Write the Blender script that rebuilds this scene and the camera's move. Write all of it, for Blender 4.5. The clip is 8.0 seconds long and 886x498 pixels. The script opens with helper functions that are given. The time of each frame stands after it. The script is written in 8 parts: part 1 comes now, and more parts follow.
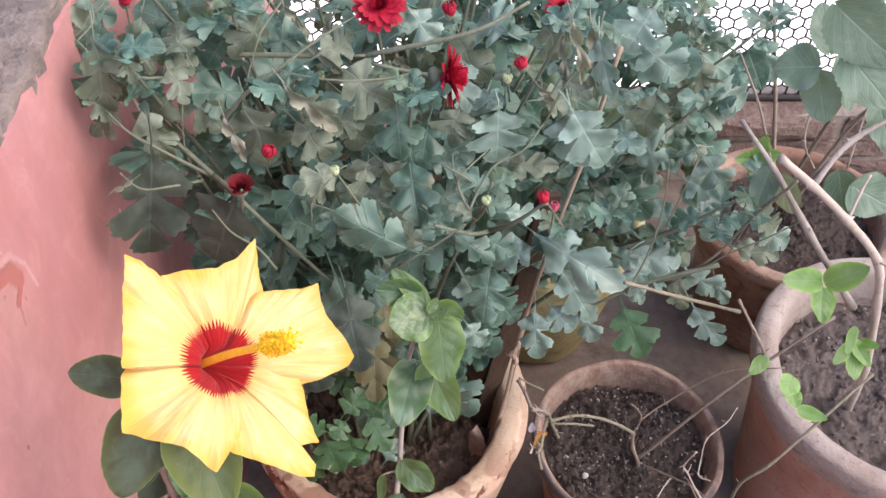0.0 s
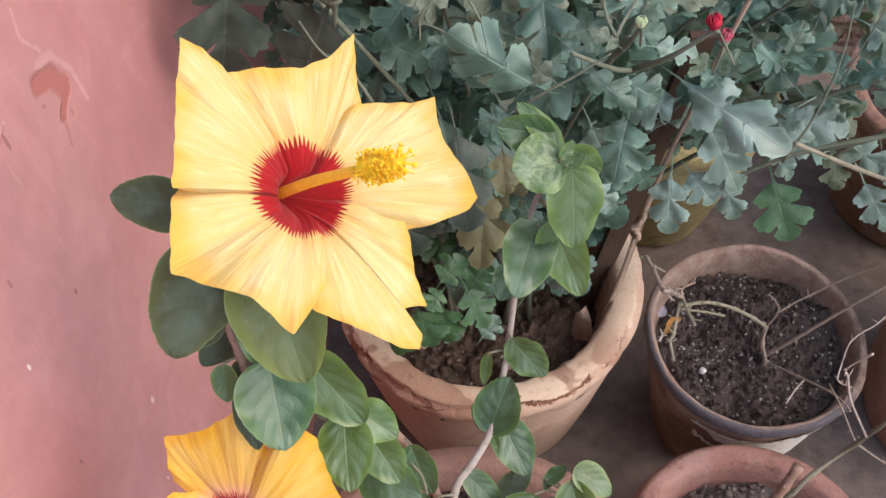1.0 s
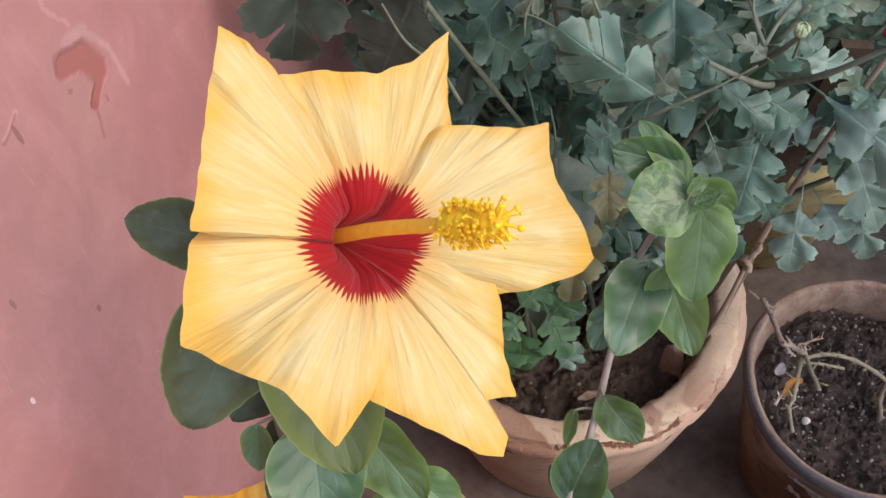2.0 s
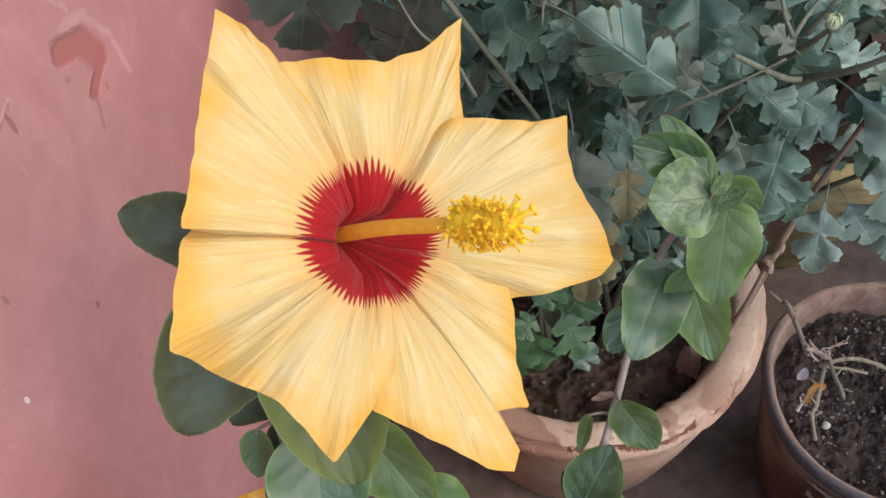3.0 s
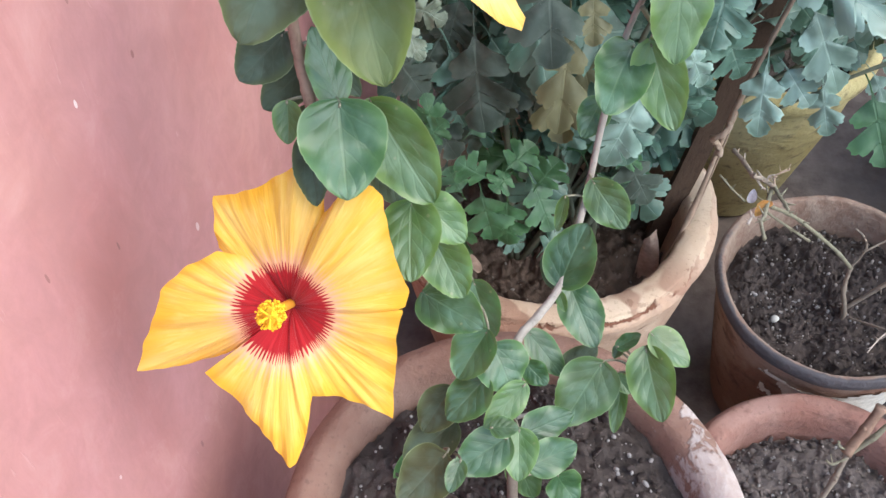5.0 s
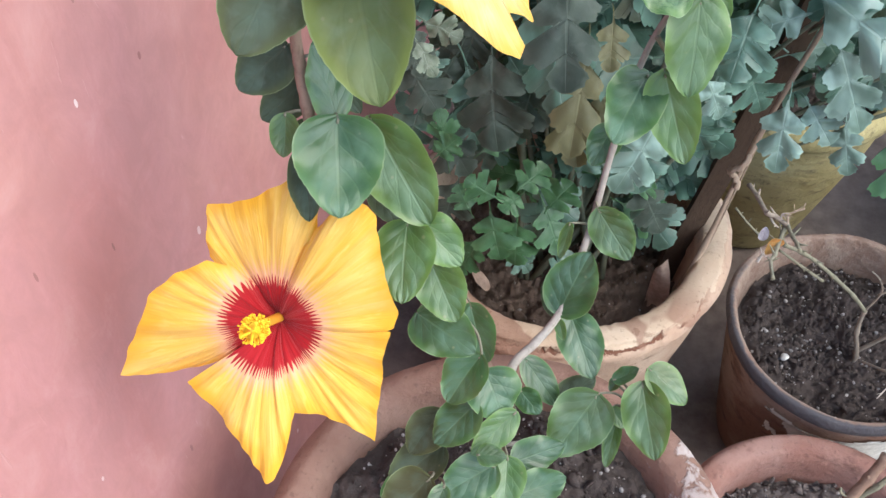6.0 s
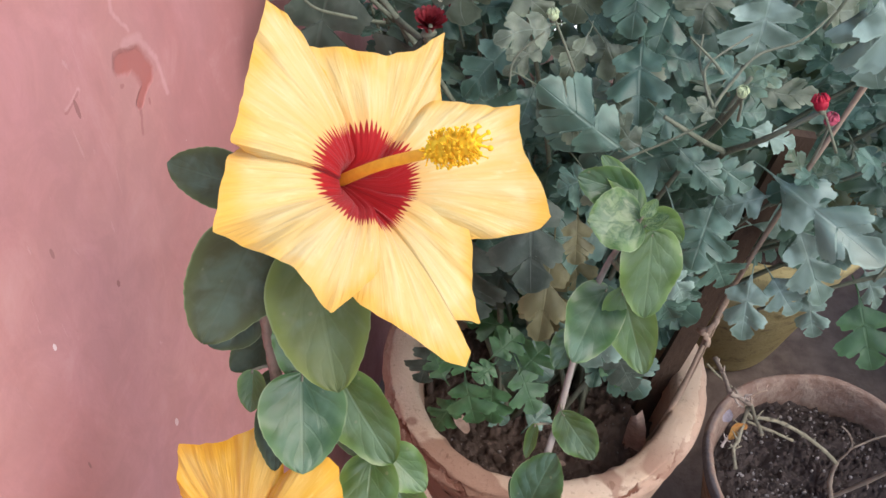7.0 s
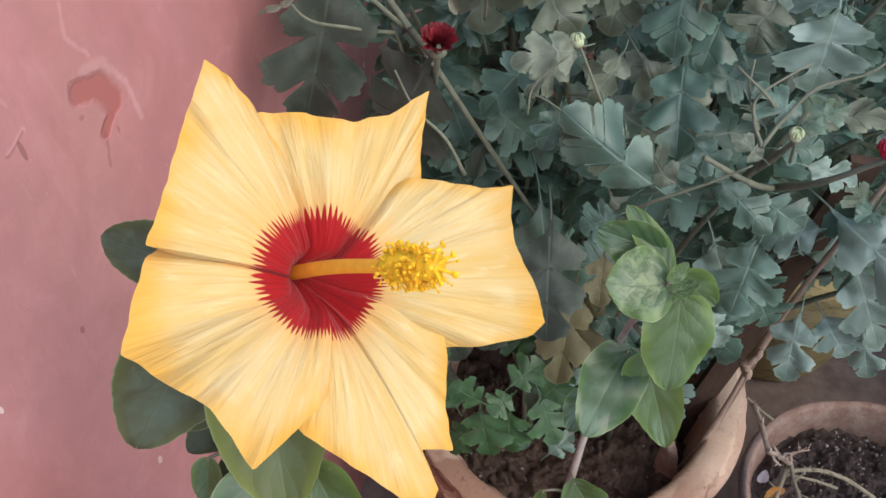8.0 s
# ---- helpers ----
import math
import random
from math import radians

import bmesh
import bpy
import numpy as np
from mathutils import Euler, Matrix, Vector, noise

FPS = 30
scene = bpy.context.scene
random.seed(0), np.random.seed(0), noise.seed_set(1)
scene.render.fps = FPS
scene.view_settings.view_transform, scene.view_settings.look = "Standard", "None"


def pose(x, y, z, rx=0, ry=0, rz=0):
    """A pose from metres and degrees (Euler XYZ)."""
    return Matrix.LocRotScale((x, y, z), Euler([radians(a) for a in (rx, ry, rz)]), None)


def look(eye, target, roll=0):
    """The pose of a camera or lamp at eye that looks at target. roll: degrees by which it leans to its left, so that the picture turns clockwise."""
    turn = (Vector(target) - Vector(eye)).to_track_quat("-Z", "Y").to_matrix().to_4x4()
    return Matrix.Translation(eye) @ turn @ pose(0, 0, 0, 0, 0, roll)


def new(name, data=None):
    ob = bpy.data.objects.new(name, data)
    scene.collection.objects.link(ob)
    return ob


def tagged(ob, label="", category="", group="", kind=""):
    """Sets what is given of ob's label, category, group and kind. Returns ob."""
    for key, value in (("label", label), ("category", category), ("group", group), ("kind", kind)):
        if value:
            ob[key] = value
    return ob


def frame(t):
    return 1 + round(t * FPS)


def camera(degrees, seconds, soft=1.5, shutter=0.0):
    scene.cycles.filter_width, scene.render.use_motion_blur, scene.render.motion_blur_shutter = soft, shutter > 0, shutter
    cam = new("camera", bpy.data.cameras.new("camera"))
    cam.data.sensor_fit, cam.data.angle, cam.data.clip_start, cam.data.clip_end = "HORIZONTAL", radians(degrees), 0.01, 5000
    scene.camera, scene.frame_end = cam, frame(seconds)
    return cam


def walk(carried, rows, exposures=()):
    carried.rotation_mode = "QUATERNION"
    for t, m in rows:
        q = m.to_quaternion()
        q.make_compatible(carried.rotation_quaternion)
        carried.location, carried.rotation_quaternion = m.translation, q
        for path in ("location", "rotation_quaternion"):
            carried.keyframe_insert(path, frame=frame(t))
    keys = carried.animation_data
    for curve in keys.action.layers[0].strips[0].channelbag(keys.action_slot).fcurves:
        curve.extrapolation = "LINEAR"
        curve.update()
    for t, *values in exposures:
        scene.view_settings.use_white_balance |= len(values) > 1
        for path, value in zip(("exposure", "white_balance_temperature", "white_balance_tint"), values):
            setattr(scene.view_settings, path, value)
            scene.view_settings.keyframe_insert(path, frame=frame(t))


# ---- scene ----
cam = camera(52.2, 8.0)
PATH = [
    (0, (-0.004, -0.002, 1.044), (0.011, 1.32, -0.457), -0.1),
    (0.5, (-0.016, 0.008, 0.992), (-0.068, 1.226, -0.594), -1.1),
    (1, (-0.03, 0.049, 0.943), (-0.188, 1.163, -0.711), -3.8),
    (1.5, (-0.041, 0.09, 0.911), (-0.288, 1.135, -0.777), -6.3),
    (1.7, (-0.044, 0.101, 0.903), (-0.32, 1.163, -0.769), -6.0),
    (2.8, (-0.052, 0.123, 0.878), (-0.389, 1.156, -0.801), -7.0),
    (3, (-0.049, 0.122, 0.881), (-0.384, 1.157, -0.797), -6.9),
    (3.5, (-0.043, 0.06, 0.891), (-0.38, 1.108, -0.779), -7.7),
    (4, (-0.044, -0.015, 0.887), (-0.296, 1.07, -0.774), -5.5),
    (4.2, (-0.048, -0.026, 0.874), (-0.268, 1.078, -0.779), -3.9),
    (5.3, (-0.037, -0.022, 0.835), (-0.312, 1.195, -0.728), -1.4),
    (5.5, (-0.034, -0.02, 0.833), (-0.325, 1.208, -0.719), -1.1),
    (6, (-0.032, -0.013, 0.838), (-0.337, 1.178, -0.74), -0.4),
    (6.5, (-0.029, 0.004, 0.882), (-0.347, 1.277, -0.628), -0.5),
    (7, (-0.029, 0.036, 0.9), (-0.35, 1.328, -0.593), -0.2),
    (7.5, (-0.022, 0.081, 0.901), (-0.387, 1.331, -0.617), -1.2),
    (8, (-0.024, 0.107, 0.891), (-0.436, 1.289, -0.669), -2.2),
]
EXPOSURES = [(0, 1.02, 6680, 17), (0.5, 0.92, 6660, 15), (1, 0.74, 6580, 14), (1.5, 0.60, 6540, 13), (3, 0.42, 6420, 13), (3.5, 0.60, 6370, 12), (4, 0.92, 5980, 4), (5.5, 1.08, 5900, 3), (6, 1.02, 5950, 3), (6.5, 0.82, 6200, 9), (7, 0.66, 6320, 12), (8, 0.48, 6400, 14)]
walk(cam, [(t, look(eye, target, roll)) for t, eye, target, roll in PATH], EXPOSURES)

# world and light
world = bpy.data.worlds.new("sky")
scene.world = world
world.use_nodes = True
wn = world.node_tree
sky = wn.nodes.new("ShaderNodeTexSky")
sky.sky_type = "NISHITA"
sky.sun_disc = False
sky.sun_elevation = radians(52)
sky.sun_rotation = radians(105)
sky.air_density, sky.dust_density = 1.0, 3.0
wn.links.new(sky.outputs[0], wn.nodes["Background"].inputs[0])
wn.nodes["Background"].inputs[1].default_value = 0.19
sun = new("sun", bpy.data.lights.new("sun", "SUN"))
sun.data.energy, sun.data.angle, sun.data.color = 0.75, radians(80), (1.0, 0.96, 0.90)
sun.matrix_world = look((1.55, -0.15, 2.2), (0.0, 0.4, 0.3))


# ---- node helpers ----
def shader(name, rough=0.8, spec=0.35):
    m = bpy.data.materials.new(name)
    m.use_nodes = True
    nt = m.node_tree
    b = nt.nodes["Principled BSDF"]
    b.inputs["Roughness"].default_value = rough
    b.inputs["Specular IOR Level"].default_value = spec
    return m, nt, b


def put_in(nt, socket, v):
    if isinstance(v, bpy.types.NodeSocket):
        nt.links.new(v, socket)
    elif isinstance(v, (tuple, list)) and len(v) == 3 and socket.type == "RGBA":
        socket.default_value = (*v, 1)
    else:
        socket.default_value = v


def coords(nt, kind="Object", scale=(1, 1, 1)):
    n = nt.nodes.new("ShaderNodeTexCoord")
    mp = nt.nodes.new("ShaderNodeMapping")
    mp.inputs["Scale"].default_value = scale
    nt.links.new(n.outputs[kind], mp.inputs[0])
    return mp.outputs[0]


def noisy(nt, vec, scale, detail=4, rough=0.55, distort=0.0):
    n = nt.nodes.new("ShaderNodeTexNoise")
    nt.links.new(vec, n.inputs["Vector"])
    n.inputs["Scale"].default_value, n.inputs["Detail"].default_value = scale, detail
    n.inputs["Roughness"].default_value, n.inputs["Distortion"].default_value = rough, distort
    return n.outputs[0]


def cells(nt, vec, scale):
    n = nt.nodes.new("ShaderNodeTexVoronoi")
    nt.links.new(vec, n.inputs["Vector"])
    n.inputs["Scale"].default_value = scale
    return n.outputs["Distance"]


def ramp(nt, fac, *stops):
    n = nt.nodes.new("ShaderNodeValToRGB")
    put_in(nt, n.inputs[0], fac)
    els = n.color_ramp.elements
    while len(els) < len(stops):
        els.new(0.5)
    for e, (p, c) in zip(els, stops):
        e.position = p
        e.color = (c, c, c, 1) if isinstance(c, (int, float)) else (*c, 1)
    return n.outputs[0]


def blend(nt, fac, a, b, mode="MIX"):
    n = nt.nodes.new("ShaderNodeMix")
    n.data_type, n.blend_type = "RGBA", mode
    put_in(nt, n.inputs[0], fac)
    put_in(nt, n.inputs[6], a)
    put_in(nt, n.inputs[7], b)
    return n.outputs[2]


def calc(nt, op, a, b=0.0, c=0.0):
    n = nt.nodes.new("ShaderNodeMath")
    n.operation = op
    for s, v in zip(n.inputs, (a, b, c)):
        put_in(nt, s, v)
    return n.outputs[0]


def smooth(nt, x, lo, hi):
    n = nt.nodes.new("ShaderNodeMapRange")
    n.interpolation_type = "SMOOTHSTEP"
    put_in(nt, n.inputs[0], x)
    put_in(nt, n.inputs[1], lo)
    put_in(nt, n.inputs[2], hi)
    return n.outputs[0]


def split(nt, vec):
    n = nt.nodes.new("ShaderNodeSeparateXYZ")
    nt.links.new(vec, n.inputs[0])
    return n.outputs


def join_xyz(nt, x, y, z=0.0):
    n = nt.nodes.new("ShaderNodeCombineXYZ")
    for s, v in zip(n.inputs, (x, y, z)):
        put_in(nt, s, v)
    return n.outputs[0]


def relief(nt, b, height, strength=0.5, depth=0.002):
    n = nt.nodes.new("ShaderNodeBump")
    n.inputs["Strength"].default_value, n.inputs["Distance"].default_value = strength, depth
    put_in(nt, n.inputs["Height"], height)
    nt.links.new(n.outputs[0], b.inputs["Normal"])


def chance(nt):
    return nt.nodes.new("ShaderNodeObjectInfo").outputs["Random"]


def see_through(nt, b, colour, amount):
    """Adds light that shines through a thin leaf or petal."""
    t = nt.nodes.new("ShaderNodeBsdfTranslucent")
    put_in(nt, t.inputs[0], colour)
    mx = nt.nodes.new("ShaderNodeMixShader")
    mx.inputs[0].default_value = amount
    out = nt.nodes["Material Output"]
    nt.links.new(b.outputs[0], mx.inputs[1])
    nt.links.new(t.outputs[0], mx.inputs[2])
    nt.links.new(mx.outputs[0], out.inputs[0])


# ---- materials ----
def wall_paint():
    m, nt, b = shader("pink_limewash", 0.88, 0.2)
    v = coords(nt)
    big = noisy(nt, v, 5.5, 4, 0.55, 0.8)
    mid = noisy(nt, coords(nt, scale=(1, 1, 0.45)), 14, 5, 0.6, 0.4)
    fine = noisy(nt, v, 160, 4, 0.6)
    c = blend(nt, ramp(nt, big, (0.36, 0.0), (0.62, 1.0)), (0.425, 0.186, 0.174), (0.53, 0.275, 0.248))
    c = blend(nt, ramp(nt, mid, (0.38, 0.0), (0.66, 1.0)), c, (0.485, 0.232, 0.228))
    streak = noisy(nt, coords(nt, scale=(1, 22, 2.2)), 2.2, 5, 0.65, 0.3)
    c = blend(nt, calc(nt, "MULTIPLY", ramp(nt, streak, (0.55, 0.0), (0.8, 1.0)), 0.5), c, (0.43, 0.185, 0.17))
    # a patch where the top coat has flaked off, with a run below it
    x, y, z = split(nt, v)
    wob = calc(nt, "MULTIPLY", calc(nt, "SUBTRACT", noisy(nt, v, 60, 4, 0.6, 0.4), 0.5), 0.007)
    wob_z = calc(nt, "MULTIPLY", calc(nt, "SUBTRACT", noisy(nt, v, 85, 4, 0.65, 0.2), 0.5), 0.006)
    wy, wz = calc(nt, "ADD", y, wob), calc(nt, "ADD", z, wob_z)

    def stroke(y0, z0, y1, z1, wide, soft=0.3):
        """A daub along a line on the wall, round at both ends."""
        ly, lz = y1 - y0, z1 - z0
        py, pz = calc(nt, "SUBTRACT", wy, y0), calc(nt, "SUBTRACT", wz, z0)
        run = calc(nt, "ADD", calc(nt, "MULTIPLY", py, ly / (ly * ly + lz * lz)), calc(nt, "MULTIPLY", pz, lz / (ly * ly + lz * lz)))
        run = calc(nt, "MINIMUM", calc(nt, "MAXIMUM", run, 0.0), 1.0)
        py, pz = calc(nt, "SUBTRACT", py, calc(nt, "MULTIPLY", run, ly)), calc(nt, "SUBTRACT", pz, calc(nt, "MULTIPLY", run, lz))
        d = calc(nt, "SQRT", calc(nt, "ADD", calc(nt, "MULTIPLY", py, py), calc(nt, "MULTIPLY", pz, pz)))
        return calc(nt, "SUBTRACT", 1.0, smooth(nt, d, wide * (1 - soft), wide * (1 + soft)))

    chip = calc(nt, "MAXIMUM", stroke(0.3165, 0.6595, 0.3275, 0.6535, 0.0052), stroke(0.3285, 0.6505, 0.3325, 0.6405, 0.0056))
    chip = calc(nt, "MAXIMUM", chip, stroke(0.3290, 0.6375, 0.3215, 0.6335, 0.0030))
    tail = calc(nt, "MAXIMUM", stroke(0.3215, 0.6335, 0.3166, 0.6197, 0.0010, 0.5), stroke(0.2845, 0.6674, 0.2742, 0.6648, 0.0006, 0.5))
    tail = calc(nt, "MAXIMUM", tail, calc(nt, "MAXIMUM", stroke(0.3128, 0.6497, 0.3138, 0.6490, 0.0011), stroke(0.3287, 0.6285, 0.3290, 0.6275, 0.0010)))
    pale_lines = calc(nt, "MAXIMUM", stroke(0.3238, 0.6645, 0.3350, 0.6591, 0.0026, 0.6), stroke(0.3350, 0.6591, 0.3428, 0.6426, 0.0016, 0.7))
    pale_lines = calc(nt, "MAXIMUM", pale_lines, stroke(0.3428, 0.6426, 0.3448, 0.6208, 0.0012, 0.8))
    pale_lines = calc(nt, "MAXIMUM", pale_lines, calc(nt, "MAXIMUM", stroke(0.3251, 0.6943, 0.3219, 0.6824, 0.0010, 0.8), stroke(0.3219, 0.6824, 0.3284, 0.6677, 0.0008, 0.8)))
    pale_lines = calc(nt, "MAXIMUM", pale_lines, stroke(0.2860, 0.6680, 0.2750, 0.6660, 0.0010, 0.7))
    c = blend(nt, calc(nt, "MULTIPLY", pale_lines, 0.34), c, (0.68, 0.42, 0.40))
    c = blend(nt, calc(nt, "MULTIPLY", chip, 0.75), c, (0.385, 0.105, 0.082))
    c = blend(nt, calc(nt, "MULTIPLY", tail, 0.5), c, (0.30, 0.10, 0.09))
    grain = noisy(nt, coords(nt, scale=(1, 1, 0.8)), 36, 6, 0.7, 0.5)
    c = blend(nt, calc(nt, "MULTIPLY", ramp(nt, grain, (0.40, 1.0), (0.56, 0.0)), 0.26), c, (0.33, 0.165, 0.155))
    c = blend(nt, calc(nt, "MULTIPLY", ramp(nt, grain, (0.56, 0.0), (0.74, 1.0)), 0.22), c, (0.62, 0.40, 0.37))
    scuff = noisy(nt, coords(nt, scale=(1, 9, 1.6)), 16, 4, 0.6, 1.5)
    scuff = calc(nt, "MULTIPLY", ramp(nt, scuff, (0.66, 0.0), (0.70, 1.0)), ramp(nt, big, (0.45, 0.0), (0.58, 1.0)))
    c = blend(nt, calc(nt, "MULTIPLY", scuff, 0.35), c, (0.66, 0.42, 0.39))
    fleck = calc(nt, "LESS_THAN", cells(nt, coords(nt, scale=(1, 1.6, 0.8)), 21), 0.055)
    c = blend(nt, calc(nt, "MULTIPLY", fleck, 0.55), c, (0.74, 0.60, 0.58))
    pit = calc(nt, "LESS_THAN", cells(nt, coords(nt, scale=(1, 2.2, 0.7)), 11.3), 0.03)
    c = blend(nt, calc(nt, "MULTIPLY", pit, 0.6), c, (0.26, 0.13, 0.13))
    for cy, cz, ry, rz, tint in ((0.215, 0.585, 0.0010, 0.0022, (0.80, 0.70, 0.68)), (0.264, 0.570, 0.0012, 0.0022, (0.24, 0.10, 0.09)), (0.200, 0.509, 0.0007, 0.0028, (0.22, 0.11, 0.10)),
                                 (0.281, 0.662, 0.0012, 0.0050, (0.25, 0.11, 0.10)), (0.236, 0.622, 0.0010, 0.0030, (0.28, 0.13, 0.12)), (0.155, 0.545, 0.0008, 0.0030, (0.26, 0.12, 0.11))):
        dy, dz = calc(nt, "DIVIDE", calc(nt, "SUBTRACT", y, cy), ry), calc(nt, "DIVIDE", calc(nt, "SUBTRACT", z, cz), rz)
        near = calc(nt, "LESS_THAN", calc(nt, "ADD", calc(nt, "MULTIPLY", dy, dy), calc(nt, "MULTIPLY", dz, dz)), 1.0)
        c = blend(nt, calc(nt, "MULTIPLY", near, 0.7), c, tint)
    put_in(nt, b.inputs["Base Color"], c)
    h = calc(nt, "ADD", calc(nt, "MULTIPLY", mid, 0.8), calc(nt, "MULTIPLY", fine, 0.12))
    h = calc(nt, "ADD", h, calc(nt, "MULTIPLY", scuff, 0.15))
    h = calc(nt, "SUBTRACT", h, calc(nt, "MULTIPLY", chip, 0.35))
    h = calc(nt, "ADD", h, calc(nt, "MULTIPLY", fleck, 0.25))
    h = calc(nt, "SUBTRACT", h, calc(nt, "MULTIPLY", pit, 0.4))
    relief(nt, b, h, 0.55, 0.004)
    return m


def rough_stone(name, a, b_, scale=60, bump=0.9, depth=0.004, rough=0.92):
    m, nt, b = shader(name, rough, 0.2)
    v = coords(nt)
    n1, n2 = noisy(nt, v, scale * 0.18, 4, 0.6, 0.3), noisy(nt, v, scale, 6, 0.65)
    c = blend(nt, ramp(nt, n1, (0.3, 0.0), (0.7, 1.0)), a, b_)
    c = blend(nt, ramp(nt, n2, (0.35, 0.0), (0.75, 0.7)), c, tuple(min(1, 1.5 * q) for q in b_))
    put_in(nt, b.inputs["Base Color"], c)
    relief(nt, b, n2, bump, depth)
    return m


def clay(name, body, pale, dark, pale_amount=0.5, dark_amount=0.35, bloom=(0.35, 0.62)):
    """Fired clay with lime bloom, stains and small chips."""
    m, nt, b = shader(name, 0.85, 0.25)
    v = coords(nt)
    n1 = noisy(nt, v, 11, 4, 0.6, 0.4)
    n2 = noisy(nt, coords(nt, scale=(1, 1, 1.8)), 42, 6, 0.65, 0.3)
    n3 = noisy(nt, v, 220, 3, 0.6)
    c = blend(nt, calc(nt, "MULTIPLY", ramp(nt, n1, (bloom[0], 0.0), (bloom[1], 1.0)), pale_amount), body, pale)
    c = blend(nt, calc(nt, "MULTIPLY", ramp(nt, n2, (0.55, 0.0), (0.70, 1.0)), dark_amount), c, dark)
    c = blend(nt, calc(nt, "MULTIPLY", ramp(nt, n3, (0.58, 0.0), (0.70, 1.0)), 0.5), c, dark)
    rnd = noisy(nt, v, 5.0, 2)
    c = blend(nt, calc(nt, "MULTIPLY", rnd, 0.35), c, tuple(0.7 * q for q in body))
    put_in(nt, b.inputs["Base Color"], c)
    relief(nt, b, calc(nt, "ADD", n2, calc(nt, "MULTIPLY", n3, 0.35)), 0.8, 0.0038)
    return m


def bloomed_clay(name):
    """Red clay with a crust of lime that flakes off its outer side."""
    m, nt, b = shader(name, 0.86, 0.22)
    v = coords(nt)
    x, y, z = split(nt, v)
    n1, n2, n3 = noisy(nt, v, 16, 5, 0.62, 0.5), noisy(nt, v, 75, 6, 0.68, 0.4), noisy(nt, v, 240, 3, 0.6)
    c = blend(nt, ramp(nt, n1, (0.35, 0.0), (0.65, 1.0)), (0.225, 0.125, 0.092), (0.315, 0.195, 0.150))
    c = blend(nt, calc(nt, "MULTIPLY", ramp(nt, n3, (0.58, 0.0), (0.70, 1.0)), 0.4), c, (0.10, 0.055, 0.042))
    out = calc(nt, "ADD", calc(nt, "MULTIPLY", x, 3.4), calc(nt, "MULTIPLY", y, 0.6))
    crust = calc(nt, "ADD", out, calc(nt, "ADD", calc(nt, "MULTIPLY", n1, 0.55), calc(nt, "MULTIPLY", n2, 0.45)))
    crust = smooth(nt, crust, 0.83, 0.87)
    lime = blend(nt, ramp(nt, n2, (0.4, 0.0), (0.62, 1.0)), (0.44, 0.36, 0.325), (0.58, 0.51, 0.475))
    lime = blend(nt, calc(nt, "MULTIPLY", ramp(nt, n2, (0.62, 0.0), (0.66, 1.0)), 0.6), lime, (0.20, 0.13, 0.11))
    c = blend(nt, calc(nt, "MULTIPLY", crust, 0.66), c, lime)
    put_in(nt, b.inputs["Base Color"], c)
    h = calc(nt, "ADD", calc(nt, "ADD", n2, calc(nt, "MULTIPLY", n3, 0.3)), calc(nt, "MULTIPLY", crust, 0.4))
    relief(nt, b, h, 0.7, 0.0030)
    return m


